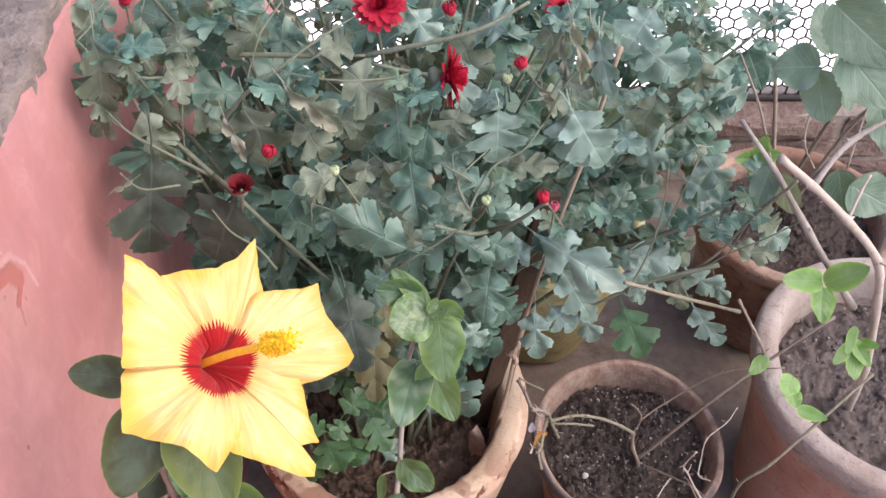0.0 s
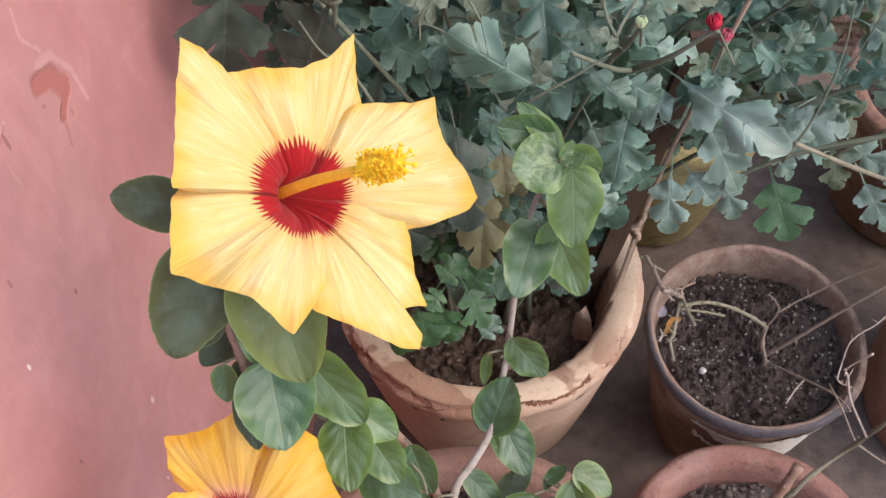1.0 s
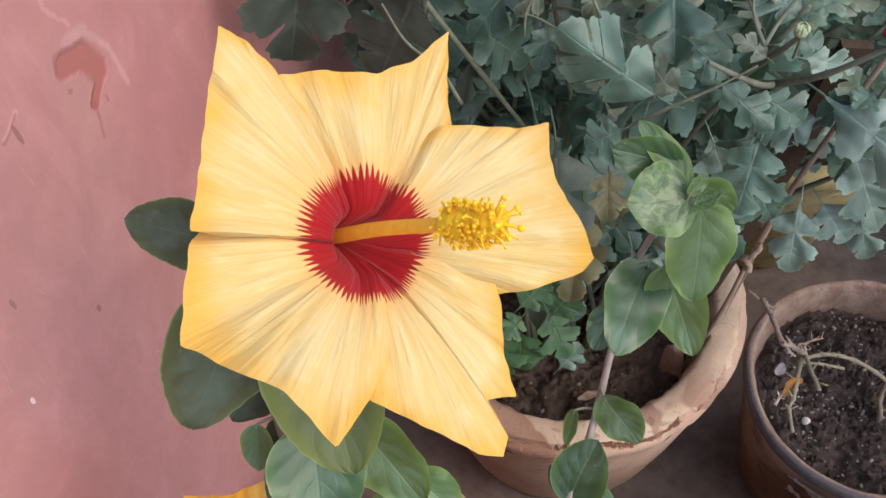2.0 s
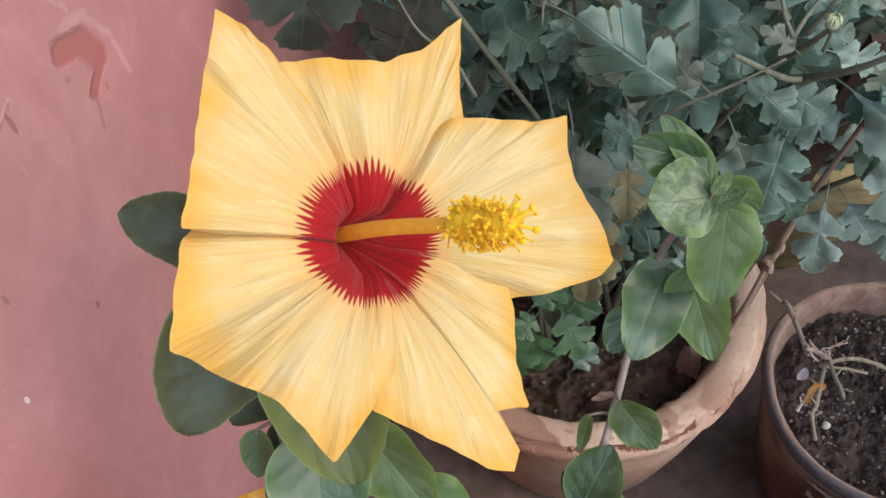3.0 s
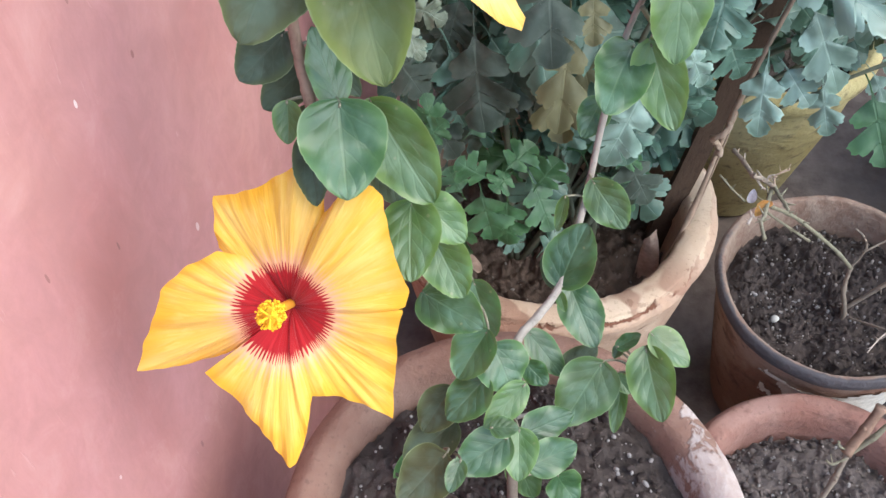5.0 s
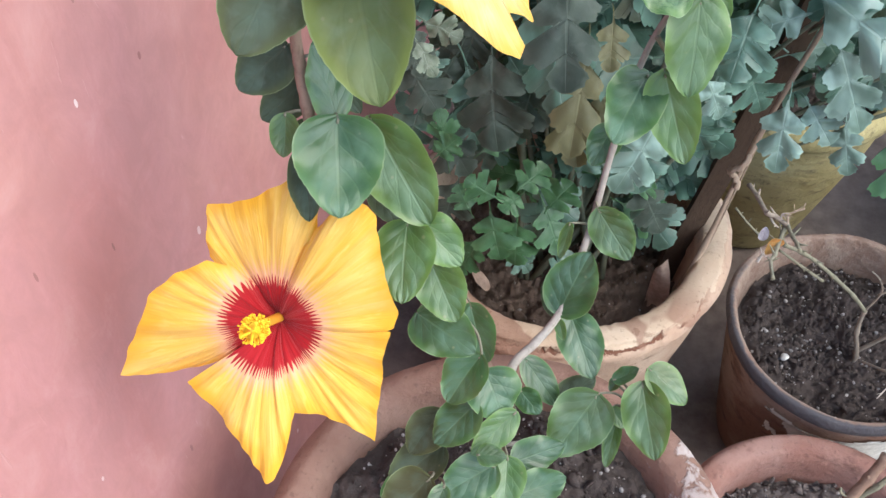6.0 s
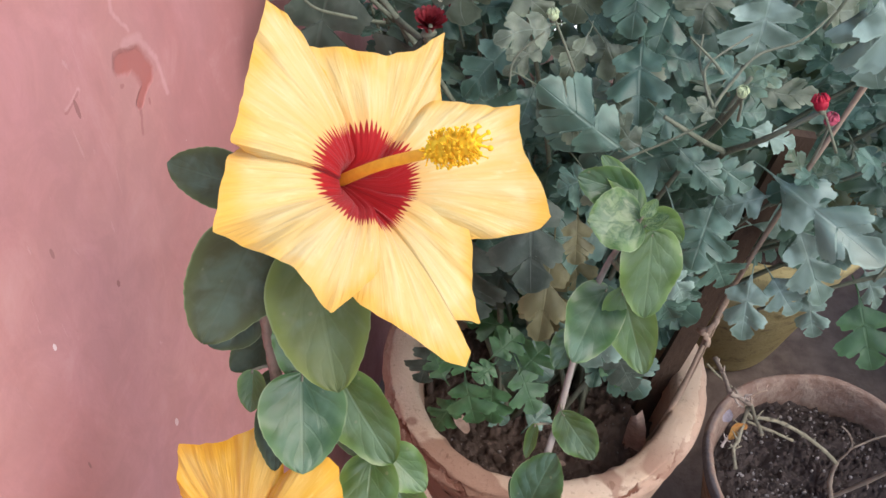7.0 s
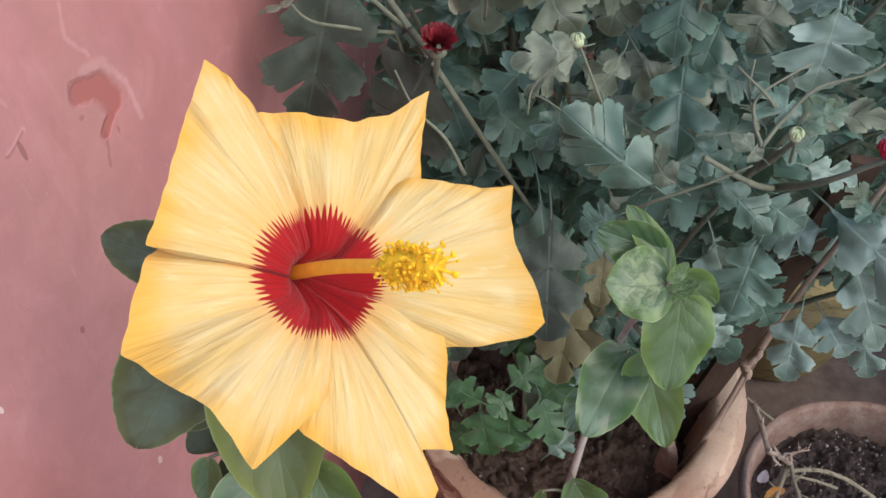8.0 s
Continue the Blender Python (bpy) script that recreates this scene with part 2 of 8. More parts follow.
def worn_lip_clay(name, crack_z):
    m, nt, b = shader(name, 0.88, 0.2)
    v = coords(nt)
    x, y, z = split(nt, v)
    n1, n2, n3 = noisy(nt, v, 12, 4, 0.6, 0.4), noisy(nt, v, 48, 6, 0.68, 0.4), noisy(nt, v, 240, 3, 0.6)
    body = blend(nt, ramp(nt, n1, (0.35, 0.0), (0.65, 1.0)), (0.44, 0.295, 0.21), (0.54, 0.40, 0.30))
    lip = blend(nt, ramp(nt, n1, (0.38, 0.0), (0.62, 1.0)), (0.52, 0.385, 0.275), (0.62, 0.50, 0.38))
    reach = calc(nt, "SQRT", calc(nt, "ADD", calc(nt, "MULTIPLY", x, x), calc(nt, "MULTIPLY", y, y)))
    jag = calc(nt, "MULTIPLY", calc(nt, "SUBTRACT", noisy(nt, v, 26, 5, 0.62, 0.3), 0.5), 0.030)
    edge = calc(nt, "MINIMUM", calc(nt, "ADD", calc(nt, "SUBTRACT", 0.1385, reach), jag), calc(nt, "SUBTRACT", z, crack_z))
    c = blend(nt, smooth(nt, edge, -0.0006, 0.0004), body, lip)
    front = smooth(nt, calc(nt, "MULTIPLY", y, -1.0), 0.045, 0.085)
    off = calc(nt, "ABSOLUTE", calc(nt, "ADD", edge, 0.0012))
    crack = calc(nt, "SUBTRACT", 1.0, smooth(nt, calc(nt, "ADD", off, calc(nt, "MULTIPLY", n1, -0.007)), -0.0026, -0.0016))
    crack = calc(nt, "MULTIPLY", crack, calc(nt, "MULTIPLY", ramp(nt, n1, (0.38, 0.0), (0.44, 1.0)), front))
    c = blend(nt, crack, c, (0.165, 0.072, 0.045))
    bare = calc(nt, "MULTIPLY", ramp(nt, noisy(nt, v, 9, 3, 0.6, 0.6), (0.53, 0.0), (0.55, 1.0)), smooth(nt, edge, -0.0075, -0.006))
    bare = calc(nt, "MULTIPLY", bare, front)
    c = blend(nt, calc(nt, "MULTIPLY", bare, 0.7), c, (0.27, 0.145, 0.10))
    spots = ramp(nt, n2, (0.64, 0.0), (0.67, 1.0))
    c = blend(nt, calc(nt, "MULTIPLY", spots, 0.55), c, (0.19, 0.10, 0.065))
    c = blend(nt, calc(nt, "MULTIPLY", ramp(nt, n3, (0.60, 0.0), (0.72, 1.0)), 0.35), c, (0.16, 0.10, 0.07))
    put_in(nt, b.inputs["Base Color"], c)
    h = calc(nt, "SUBTRACT", calc(nt, "ADD", n2, calc(nt, "MULTIPLY", n3, 0.25)), calc(nt, "MULTIPLY", crack, 0.6))
    relief(nt, b, h, 0.7, 0.004)
    return m


def soil_earth(name, a, b_):
    m, nt, b = shader(name, 0.95, 0.12)
    v = coords(nt)
    n1, n2, n3 = noisy(nt, v, 22, 5, 0.7), noisy(nt, v, 130, 5, 0.7), cells(nt, v, 190)
    c = blend(nt, ramp(nt, n1, (0.3, 0.0), (0.7, 1.0)), a, b_)
    c = blend(nt, ramp(nt, n2, (0.56, 0.0), (0.72, 0.75)), c, tuple(2.3 * q for q in b_))
    each = nt.nodes.new("ShaderNodeNewGeometry").outputs["Random Per Island"]
    c = blend(nt, ramp(nt, each, (0.0, 0.0), (1.0, 0.4)), c, tuple(1.7 * q for q in b_))
    grit = calc(nt, "LESS_THAN", n3, 0.12)
    pick = ramp(nt, noisy(nt, v, 60, 2), (0.60, 0.0), (0.64, 1.0))
    c = blend(nt, calc(nt, "MULTIPLY", calc(nt, "MULTIPLY", grit, pick), 0.7), c, (0.34, 0.30, 0.27))
    put_in(nt, b.inputs["Base Color"], c)
    relief(nt, b, calc(nt, "ADD", n2, calc(nt, "MULTIPLY", n3, -0.15)), 0.8, 0.004)
    return m


def bark(name, a, b_, scale=90):
    m, nt, b = shader(name, 0.8, 0.25)
    v = coords(nt, scale=(1, 1, 0.5))
    n1, n2 = noisy(nt, v, scale * 0.3, 4, 0.6), noisy(nt, v, scale * 3, 5, 0.65, 0.4)
    c = blend(nt, ramp(nt, n1, (0.3, 0.0), (0.7, 1.0)), a, b_)
    c = blend(nt, ramp(nt, n2, (0.5, 0.0), (0.75, 0.6)), c, tuple(0.45 * q for q in a))
    put_in(nt, b.inputs["Base Color"], c)
    relief(nt, b, n2, 0.6, 0.0012)
    return m


def leaf_green(name, dark, light, vein, rough, spec, veins_at, through_amount=0.18, mottled=0.0, vein_show=0.2, dusty=0.22, groove=0.35, palmate=False, bulge=0.0, slant=0.95, phase=0.0, coat=0.35):
    """A leaf blade: veins and mottling follow the blade's own length (v) and width (u)."""
    m, nt, b = shader(name, rough, spec)
    uvn = nt.nodes.new("ShaderNodeUVMap")
    uvn.uv_map = "blade"
    x, y, _ = split(nt, uvn.outputs[0])
    ax = calc(nt, "ABSOLUTE", calc(nt, "SUBTRACT", x, 0.5))
    if slant == 0.0:
        r = nt.nodes.new("ShaderNodeNewGeometry").outputs["Random Per Island"]
        flat = nt.nodes.new("ShaderNodeUVMap")
        flat.uv_map = "flat"
        fx, fy, _ = split(nt, flat.outputs[0])
        v = join_xyz(nt, calc(nt, "MULTIPLY", fx, 0.06), calc(nt, "MULTIPLY", fy, 0.06), r)
    else:
        r = chance(nt)
        v = coords(nt)
    n1, n2 = noisy(nt, v, 38, 2, 0.45, 0.4), noisy(nt, v, 520, 3, 0.6)
    c = blend(nt, ramp(nt, n1, (0.3, 0.0), (0.72, 1.0)), dark, light)
    c = blend(nt, calc(nt, "MULTIPLY", r, 0.85), c, tuple(0.48 * q for q in dark))
    warm = smooth(nt, r, 0.72, 1.0)
    c = blend(nt, calc(nt, "MULTIPLY", warm, 0.35), c, (light[0] * 1.5, light[1] * 1.05, light[2] * 0.6))
    mid = calc(nt, "SUBTRACT", 1.0, smooth(nt, ax, 0.008, 0.03))
    bend = calc(nt, "MULTIPLY", calc(nt, "SUBTRACT", noisy(nt, v, 70, 2), 0.5), 0.22)
    wave = calc(nt, "FRACT", calc(nt, "ADD", phase, calc(nt, "MULTIPLY", calc(nt, "ADD", calc(nt, "MULTIPLY", bend, slant), calc(nt, "SUBTRACT", y, calc(nt, "MULTIPLY", ax, slant))), veins_at)))
    side = calc(nt, "SUBTRACT", 1.0, smooth(nt, calc(nt, "ABSOLUTE", calc(nt, "SUBTRACT", wave, 0.5)), 0.03, 0.10))
    side = calc(nt, "MULTIPLY", side, calc(nt, "SUBTRACT", 1.0, smooth(nt, ax, 0.25, 0.5)))
    if palmate:
        for k in (0.30,):
            off = calc(nt, "ABSOLUTE", calc(nt, "SUBTRACT", ax, calc(nt, "MULTIPLY", calc(nt, "POWER", y, 0.6), k)))
            arm = calc(nt, "SUBTRACT", 1.0, smooth(nt, off, 0.006, 0.024))
            arm = calc(nt, "MULTIPLY", arm, calc(nt, "SUBTRACT", 1.0, smooth(nt, y, 0.45, 0.8)))
            side = calc(nt, "MAXIMUM", calc(nt, "MULTIPLY", side, 0.8), calc(nt, "MULTIPLY", arm, 0.7))
    lines = calc(nt, "MAXIMUM", mid, calc(nt, "MULTIPLY", side, 0.5))
    if mottled:
        patch = noisy(nt, join_xyz(nt, calc(nt, "MULTIPLY", x, 4.0), calc(nt, "MULTIPLY", y, 3.0), calc(nt, "MULTIPLY", r, 9.0)), 1.6, 5, 0.6, 1.2)
        c = blend(nt, calc(nt, "MULTIPLY", ramp(nt, patch, (0.44, 0.0), (0.56, 1.0)), mottled), c, (0.30, 0.40, 0.17))
    c = blend(nt, calc(nt, "MULTIPLY", lines, vein_show), c, vein)
    if slant == 0.0:
        glow = noisy(nt, v, 30, 2, 0.45, 0.7)
        c = blend(nt, calc(nt, "MULTIPLY", ramp(nt, glow, (0.44, 0.0), (0.62, 1.0)), 0.5), c, (light[0] * 1.15, light[1] * 1.15, light[2] * 1.22))
        c = blend(nt, calc(nt, "MULTIPLY", smooth(nt, ax, 0.36, 0.5), 0.35), c, tuple(1.35 * q for q in light))
    dust = ramp(nt, noisy(nt, v, 120, 3, 0.55, 0.5), (0.52, 0.0), (0.75, 1.0))
    c = blend(nt, calc(nt, "MULTIPLY", dust, dusty), c, (0.34, 0.36, 0.31))
    if palmate:
        bloom = noisy(nt, v, 34, 3, 0.5, 0.8)
        grey = calc(nt, "MULTIPLY", ramp(nt, bloom, (0.42, 0.0), (0.60, 1.0)), calc(nt, "SUBTRACT", 1.0, smooth(nt, ax, 0.2, 0.46)))
        c = blend(nt, calc(nt, "MULTIPLY", grey, 0.55), c, tuple(0.5 * q + w for q, w in zip(light, (0.075, 0.125, 0.105))))
        lively = calc(nt, "MULTIPLY", smooth(nt, calc(nt, "ADD", ax, calc(nt, "MULTIPLY", bloom, 0.3)), 0.42, 0.66), 0.5)
        c = blend(nt, lively, c, (light[0] * 1.25, light[1] * 1.3, light[2] * 0.8))
        rim = smooth(nt, ax, 0.475, 0.498)
        c = blend(nt, calc(nt, "MULTIPLY", rim, 0.4), c, (0.36, 0.44, 0.22))
        put_in(nt, b.inputs["Coat Roughness"], 0.3)
        c = blend(nt, calc(nt, "MULTIPLY", ramp(nt, cells(nt, v, 95), (0.05, 1.0), (0.09, 0.0)), 0.4), c, (0.30, 0.28, 0.16))
    put_in(nt, b.inputs["Base Color"], c)
    put_in(nt, b.inputs["Roughness"], calc(nt, "ADD", rough - 0.08, calc(nt, "MULTIPLY", n1, 0.2)))
    if palmate:
        net = ramp(nt, cells(nt, v, 210), (0.0, 0.0), (0.5, 1.0))
        n1 = calc(nt, "ADD", n1, calc(nt, "MULTIPLY", net, 0.04))
        put_in(nt, b.inputs["Coat Weight"], coat)
    h = calc(nt, "ADD", calc(nt, "MULTIPLY", lines, -groove), calc(nt, "MULTIPLY", n1, 1.0 + bulge))
    relief(nt, b, calc(nt, "ADD", h, calc(nt, "MULTIPLY", n2, 0.12 if slant == 0.0 else 0.03)), 0.5, 0.0018)
    see_through(nt, b, blend(nt, 0.5, c, (0.22, 0.34, 0.05)), through_amount)
    return m


def petal_skin(name, pale, rich, edge, throat, rim, throat_at, rays):
    """A petal: dark eye with ragged rays, pale streaked blade and a richer margin."""
    m, nt, b = shader(name, 0.55, 0.22)
    uvn = nt.nodes.new("ShaderNodeUVMap")
    uvn.uv_map = "blade"
    s, u, _ = split(nt, uvn.outputs[0])
    at = nt.nodes.new("ShaderNodeAttribute")
    at.attribute_name = "reach"
    reach = at.outputs["Fac"]
    r = chance(nt)
    seed = calc(nt, "MULTIPLY", r, 17.0)
    def along(across, lengthwise, shift, detail, rough, distort):
        return noisy(nt, join_xyz(nt, calc(nt, "MULTIPLY", s, across), calc(nt, "MULTIPLY", u, lengthwise), calc(nt, "ADD", seed, shift)), 1.0, detail, rough, distort)

    streak = along(11.0, 0.9, 0.0, 3, 0.5, 0.3)
    fine = along(72.0, 1.7, 2.0, 3, 0.55, 0.35)
    crease = along(38.0, 3.2, 4.0, 3, 0.55, 0.8)
    cloud = noisy(nt, coords(nt), 48, 3, 0.5)
    mellow = tuple(0.45 * p + 0.55 * q for p, q in zip(pale, rich))
    c = blend(nt, ramp(nt, streak, (0.38, 0.0), (0.60, 1.0)), mellow, pale)
    c = blend(nt, calc(nt, "MULTIPLY", ramp(nt, fine, (0.46, 0.0), (0.66, 1.0)), 0.42), c, rich)
    c = blend(nt, calc(nt, "MULTIPLY", ramp(nt, crease, (0.54, 0.0), (0.70, 1.0)), 0.16), c, edge)
    c = blend(nt, calc(nt, "MULTIPLY", ramp(nt, crease, (0.36, 1.0), (0.46, 0.0)), 0.60), c, tuple(min(1.0, 1.08 * q) for q in pale))
    flush = calc(nt, "MULTIPLY", ramp(nt, cloud, (0.45, 0.0), (0.68, 1.0)), smooth(nt, u, 0.45, 0.95))
    c = blend(nt, calc(nt, "MULTIPLY", flush, 0.45), c, rich)
    margin = smooth(nt, calc(nt, "ADD", u, calc(nt, "MULTIPLY", calc(nt, "SUBTRACT", cloud, 0.5), 0.45)), 0.80, 1.04)
    c = blend(nt, calc(nt, "MULTIPLY", margin, 0.70), c, edge)
    flank = smooth(nt, calc(nt, "ABSOLUTE", calc(nt, "SUBTRACT", s, 0.5)), 0.480, 0.496)
    c = blend(nt, calc(nt, "MULTIPLY", calc(nt, "MULTIPLY", flank, smooth(nt, u, 0.25, 0.5)), 0.75), c, edge)
    # halo round the eye, then the eye itself with its rays
    wav = nt.nodes.new("ShaderNodeTexWave")
    wav.wave_type, wav.bands_direction = "BANDS", "X"
    wav.inputs["Scale"].default_value = 10.5
    wav.inputs["Distortion"].default_value = 4.5
    wav.inputs["Detail"].default_value = 2.0
    nt.links.new(join_xyz(nt, s, calc(nt, "MULTIPLY", u, 0.05), seed), wav.inputs["Vector"])
    teeth = calc(nt, "ADD", calc(nt, "MULTIPLY", wav.outputs["Fac"], 0.5), calc(nt, "MULTIPLY", calc(nt, "ADD", streak, fine), 0.5))
    edge_at = calc(nt, "ADD", throat_at - rays * 0.7, calc(nt, "MULTIPLY", teeth, rays))
    d = calc(nt, "SUBTRACT", reach, edge_at)
    halo = calc(nt, "SUBTRACT", 1.0, smooth(nt, d, -0.001, 0.010))
    c = blend(nt, calc(nt, "MULTIPLY", halo, 0.75), c, rim)
    eye = calc(nt, "SUBTRACT", 1.0, smooth(nt, d, -0.0007, 0.0007))
    deep = blend(nt, ramp(nt, fine, (0.35, 0.0), (0.7, 1.0)), throat, tuple(0.75 * q for q in throat))
    c = blend(nt, eye, c, deep)
    put_in(nt, b.inputs["Base Color"], c)
    put_in(nt, b.inputs["Sheen Weight"], 0.15)
    h = calc(nt, "ADD", calc(nt, "MULTIPLY", streak, 1.5), calc(nt, "MULTIPLY", fine, -0.60))
    h = calc(nt, "ADD", h, calc(nt, "MULTIPLY", crease, -0.40))
    relief(nt, b, h, 0.55, 0.0020)
    see_through(nt, b, c, 0.25)
    return m


def plain(name, colour, rough=0.6, spread=0.25, scale=200, bump=0.2, through_amount=0.0):
    m, nt, b = shader(name, rough, 0.3)
    n = noisy(nt, coords(nt), scale, 4, 0.6)
    c = blend(nt, ramp(nt, n, (0.3, 0.0), (0.7, 1.0)), tuple(q * (1 - spread) for q in colour), tuple(min(1, q * (1 + spread)) for q in colour))
    put_in(nt, b.inputs["Base Color"], c)
    relief(nt, b, n, bump, 0.001)
    if through_amount:
        see_through(nt, b, c, through_amount)
    return m


PINK = wall_paint()
COPING = rough_stone("old_cement", (0.115, 0.092, 0.080), (0.24, 0.195, 0.17), 55, 1.0, 0.014)
FLOOR = rough_stone("brown_terrace_floor", (0.115, 0.090, 0.076), (0.190, 0.155, 0.135), 45, 0.7, 0.004)
BRICK = rough_stone("worn_red_brick", (0.155, 0.095, 0.080), (0.25, 0.185, 0.155), 75, 1.0, 0.012)
MORTAR = rough_stone("mortar", (0.22, 0.18, 0.15), (0.30, 0.26, 0.22), 80)
YARD = rough_stone("glowing_pale_yard", (0.76, 0.75, 0.73), (0.84, 0.83, 0.82), 1.0, 0.2, 0.01)
# emission makes the distant ground glow in place of strong daylight on it
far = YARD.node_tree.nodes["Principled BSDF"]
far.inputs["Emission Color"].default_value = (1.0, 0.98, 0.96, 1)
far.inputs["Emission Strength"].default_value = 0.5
WIRE = plain("dark_wire", (0.035, 0.03, 0.028), 0.6)

CLAY_LIP = worn_lip_clay("worn_tan_clay", 0.2225)
CLAY_RED = clay("red_clay", (0.40, 0.195, 0.142), (0.56, 0.41, 0.34), (0.17, 0.078, 0.06), 0.6, 0.45)
CLAY_BLOOM = bloomed_clay("blotched_red_clay")
CLAY_ROSE = clay("rose_clay", (0.265, 0.130, 0.100), (0.38, 0.24, 0.20), (0.10, 0.055, 0.043), 0.7, 0.8, (0.44, 0.62))
CLAY_BROWN = clay("brown_clay", (0.25, 0.14, 0.10), (0.44, 0.33, 0.26), (0.075, 0.048, 0.038), 0.75, 0.8, (0.46, 0.60))
CLAY_GREY = clay("limed_clay", (0.30, 0.232, 0.195), (0.44, 0.385, 0.345), (0.15, 0.105, 0.088), 0.8, 0.75)
CLAY_OLIVE = clay("ochre_clay", (0.40, 0.335, 0.150), (0.56, 0.49, 0.27), (0.10, 0.085, 0.065), 0.6, 0.75)

def sooty(name):
    m, nt, b = shader(name, 0.7, 0.3)
    v = coords(nt)
    x, y, z = split(nt, v)
    n1, n2 = noisy(nt, v, 16, 5, 0.65), noisy(nt, v, 70, 5, 0.65)
    c = blend(nt, ramp(nt, n2, (0.4, 0.0), (0.65, 1.0)), (0.25, 0.16, 0.12), (0.36, 0.27, 0.21))
    reachd = calc(nt, "ADD", calc(nt, "ADD", calc(nt, "MULTIPLY", y, -7.0), calc(nt, "MULTIPLY", x, -4.0)), calc(nt, "MULTIPLY", n1, 1.3))
    soot = smooth(nt, reachd, 0.45, 0.95)
    reach = calc(nt, "SQRT", calc(nt, "ADD", calc(nt, "MULTIPLY", x, x), calc(nt, "MULTIPLY", y, y)))
    soot = calc(nt, "MULTIPLY", soot, smooth(nt, calc(nt, "ADD", reach, calc(nt, "MULTIPLY", n2, 0.008)), 0.0985, 0.1015))
    c = blend(nt, calc(nt, "MULTIPLY", soot, 0.9), c, (0.060, 0.060, 0.072))
    put_in(nt, b.inputs["Base Color"], c)
    relief(nt, b, n2, 0.9, 0.004)
    return m


SOOTY = sooty("sooty_clay")
LIME = rough_stone("flaking_limewash", (0.52, 0.49, 0.44), (0.66, 0.63, 0.58), 120, 0.6, 0.002)
SOIL = soil_earth("dark_soil", (0.026, 0.020, 0.018), (0.076, 0.060, 0.054))
SOIL_BROWN = soil_earth("grey_brown_soil", (0.050, 0.040, 0.037), (0.130, 0.106, 0.096))
SOIL_RED = soil_earth("brown_soil", (0.044, 0.031, 0.025), (0.115, 0.084, 0.068))
BARK = bark("grey_brown_bark", (0.27, 0.23, 0.195), (0.42, 0.37, 0.325))
BARK_RED = bark("reddish_bark", (0.24, 0.145, 0.10), (0.33, 0.225, 0.165))
BARK_PALE = bark("pale_bark", (0.42, 0.35, 0.29), (0.55, 0.47, 0.40))
TWIG = bark("dry_twig", (0.24, 0.19, 0.145), (0.34, 0.28, 0.22))
TWIG_GREEN = bark("green_twig", (0.165, 0.150, 0.100), (0.27, 0.245, 0.175))
TRUNK = bark("brown_bark", (0.135, 0.102, 0.080), (0.22, 0.175, 0.138))
GRIT = rough_stone("pale_grit", (0.12, 0.105, 0.097), (0.30, 0.275, 0.26), 200, 0.5, 0.001)
STAKE = bark("dark_stake_wood", (0.058, 0.036, 0.024), (0.088, 0.056, 0.038))
STRAW = bark("straw_stem", (0.33, 0.24, 0.17), (0.44, 0.33, 0.25))
HIB_LEAF = leaf_green("hibiscus_leaf", (0.028, 0.082, 0.026), (0.080, 0.158, 0.058), (0.20, 0.29, 0.14), 0.38, 0.55, 4.5, 0.15, 0.0, 0.18, 0.10, 0.24, True, 1.2, 0.95, 0.5, 0.28)
# dull olive leaf; the shade among the lower blades is mixed into its colour
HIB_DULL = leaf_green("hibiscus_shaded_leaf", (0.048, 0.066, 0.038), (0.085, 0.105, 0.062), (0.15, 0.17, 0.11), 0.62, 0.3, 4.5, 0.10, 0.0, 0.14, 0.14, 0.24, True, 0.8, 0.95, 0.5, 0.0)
HIB_PALE = leaf_green("hibiscus_pale_leaf", (0.120, 0.160, 0.040), (0.205, 0.250, 0.075), (0.25, 0.30, 0.13), 0.5, 0.4, 4.5, 0.3, 0.0, 0.16, 0.14, 0.24, True, 1.0, 0.95, 0.5, 0.05)
HIB_YOUNG = leaf_green("hibiscus_young_leaf", (0.070, 0.155, 0.036), (0.150, 0.245, 0.078), (0.30, 0.39, 0.22), 0.36, 0.6, 4.5, 0.25, 0.0, 0.18, 0.12, 0.24, True, 1.0, 0.95, 0.5, 0.25)
FRESH_LEAF = leaf_green("fresh_leaf", (0.13, 0.30, 0.045), (0.24, 0.42, 0.11), (0.40, 0.52, 0.24), 0.42, 0.5, 5.0, 0.35, 0.0, 0.25, 0.08, 0.4, True)
BROAD_LEAF = leaf_green("broad_dusty_leaf", (0.15, 0.235, 0.16), (0.27, 0.36, 0.28), (0.36, 0.44, 0.36), 0.55, 0.4, 8.0, 0.2, 0.0, 0.3, 0.3, 0.9)
HIB_MOTTLED = leaf_green("hibiscus_mottled_leaf", (0.050, 0.120, 0.034), (0.100, 0.185, 0.065), (0.27, 0.36, 0.17), 0.36, 0.6, 4.5, 0.25, 0.42, 0.16, 0.08, 0.24, True, 0.8, 0.95, 0.5, 0.15)
MUM_LEAF = leaf_green("chrysanthemum_leaf", (0.032, 0.083, 0.052), (0.134, 0.240, 0.176), (0.30, 0.39, 0.31), 0.40, 0.6, 3.0, 0.12, 0.0, 0.27, 0.04, 0.35, False, 0.9, 0.0, 0.42)
# bluish leaf, its colour raised to brighten the right of the bush
MUM_BLUE = leaf_green("lit_bluish_chrysanthemum_leaf", (0.098, 0.175, 0.130), (0.310, 0.435, 0.355), (0.38, 0.47, 0.42), 0.38, 0.7, 3.0, 0.12, 0.0, 0.27, 0.06, 0.35, False, 0.9, 0.0, 0.42)
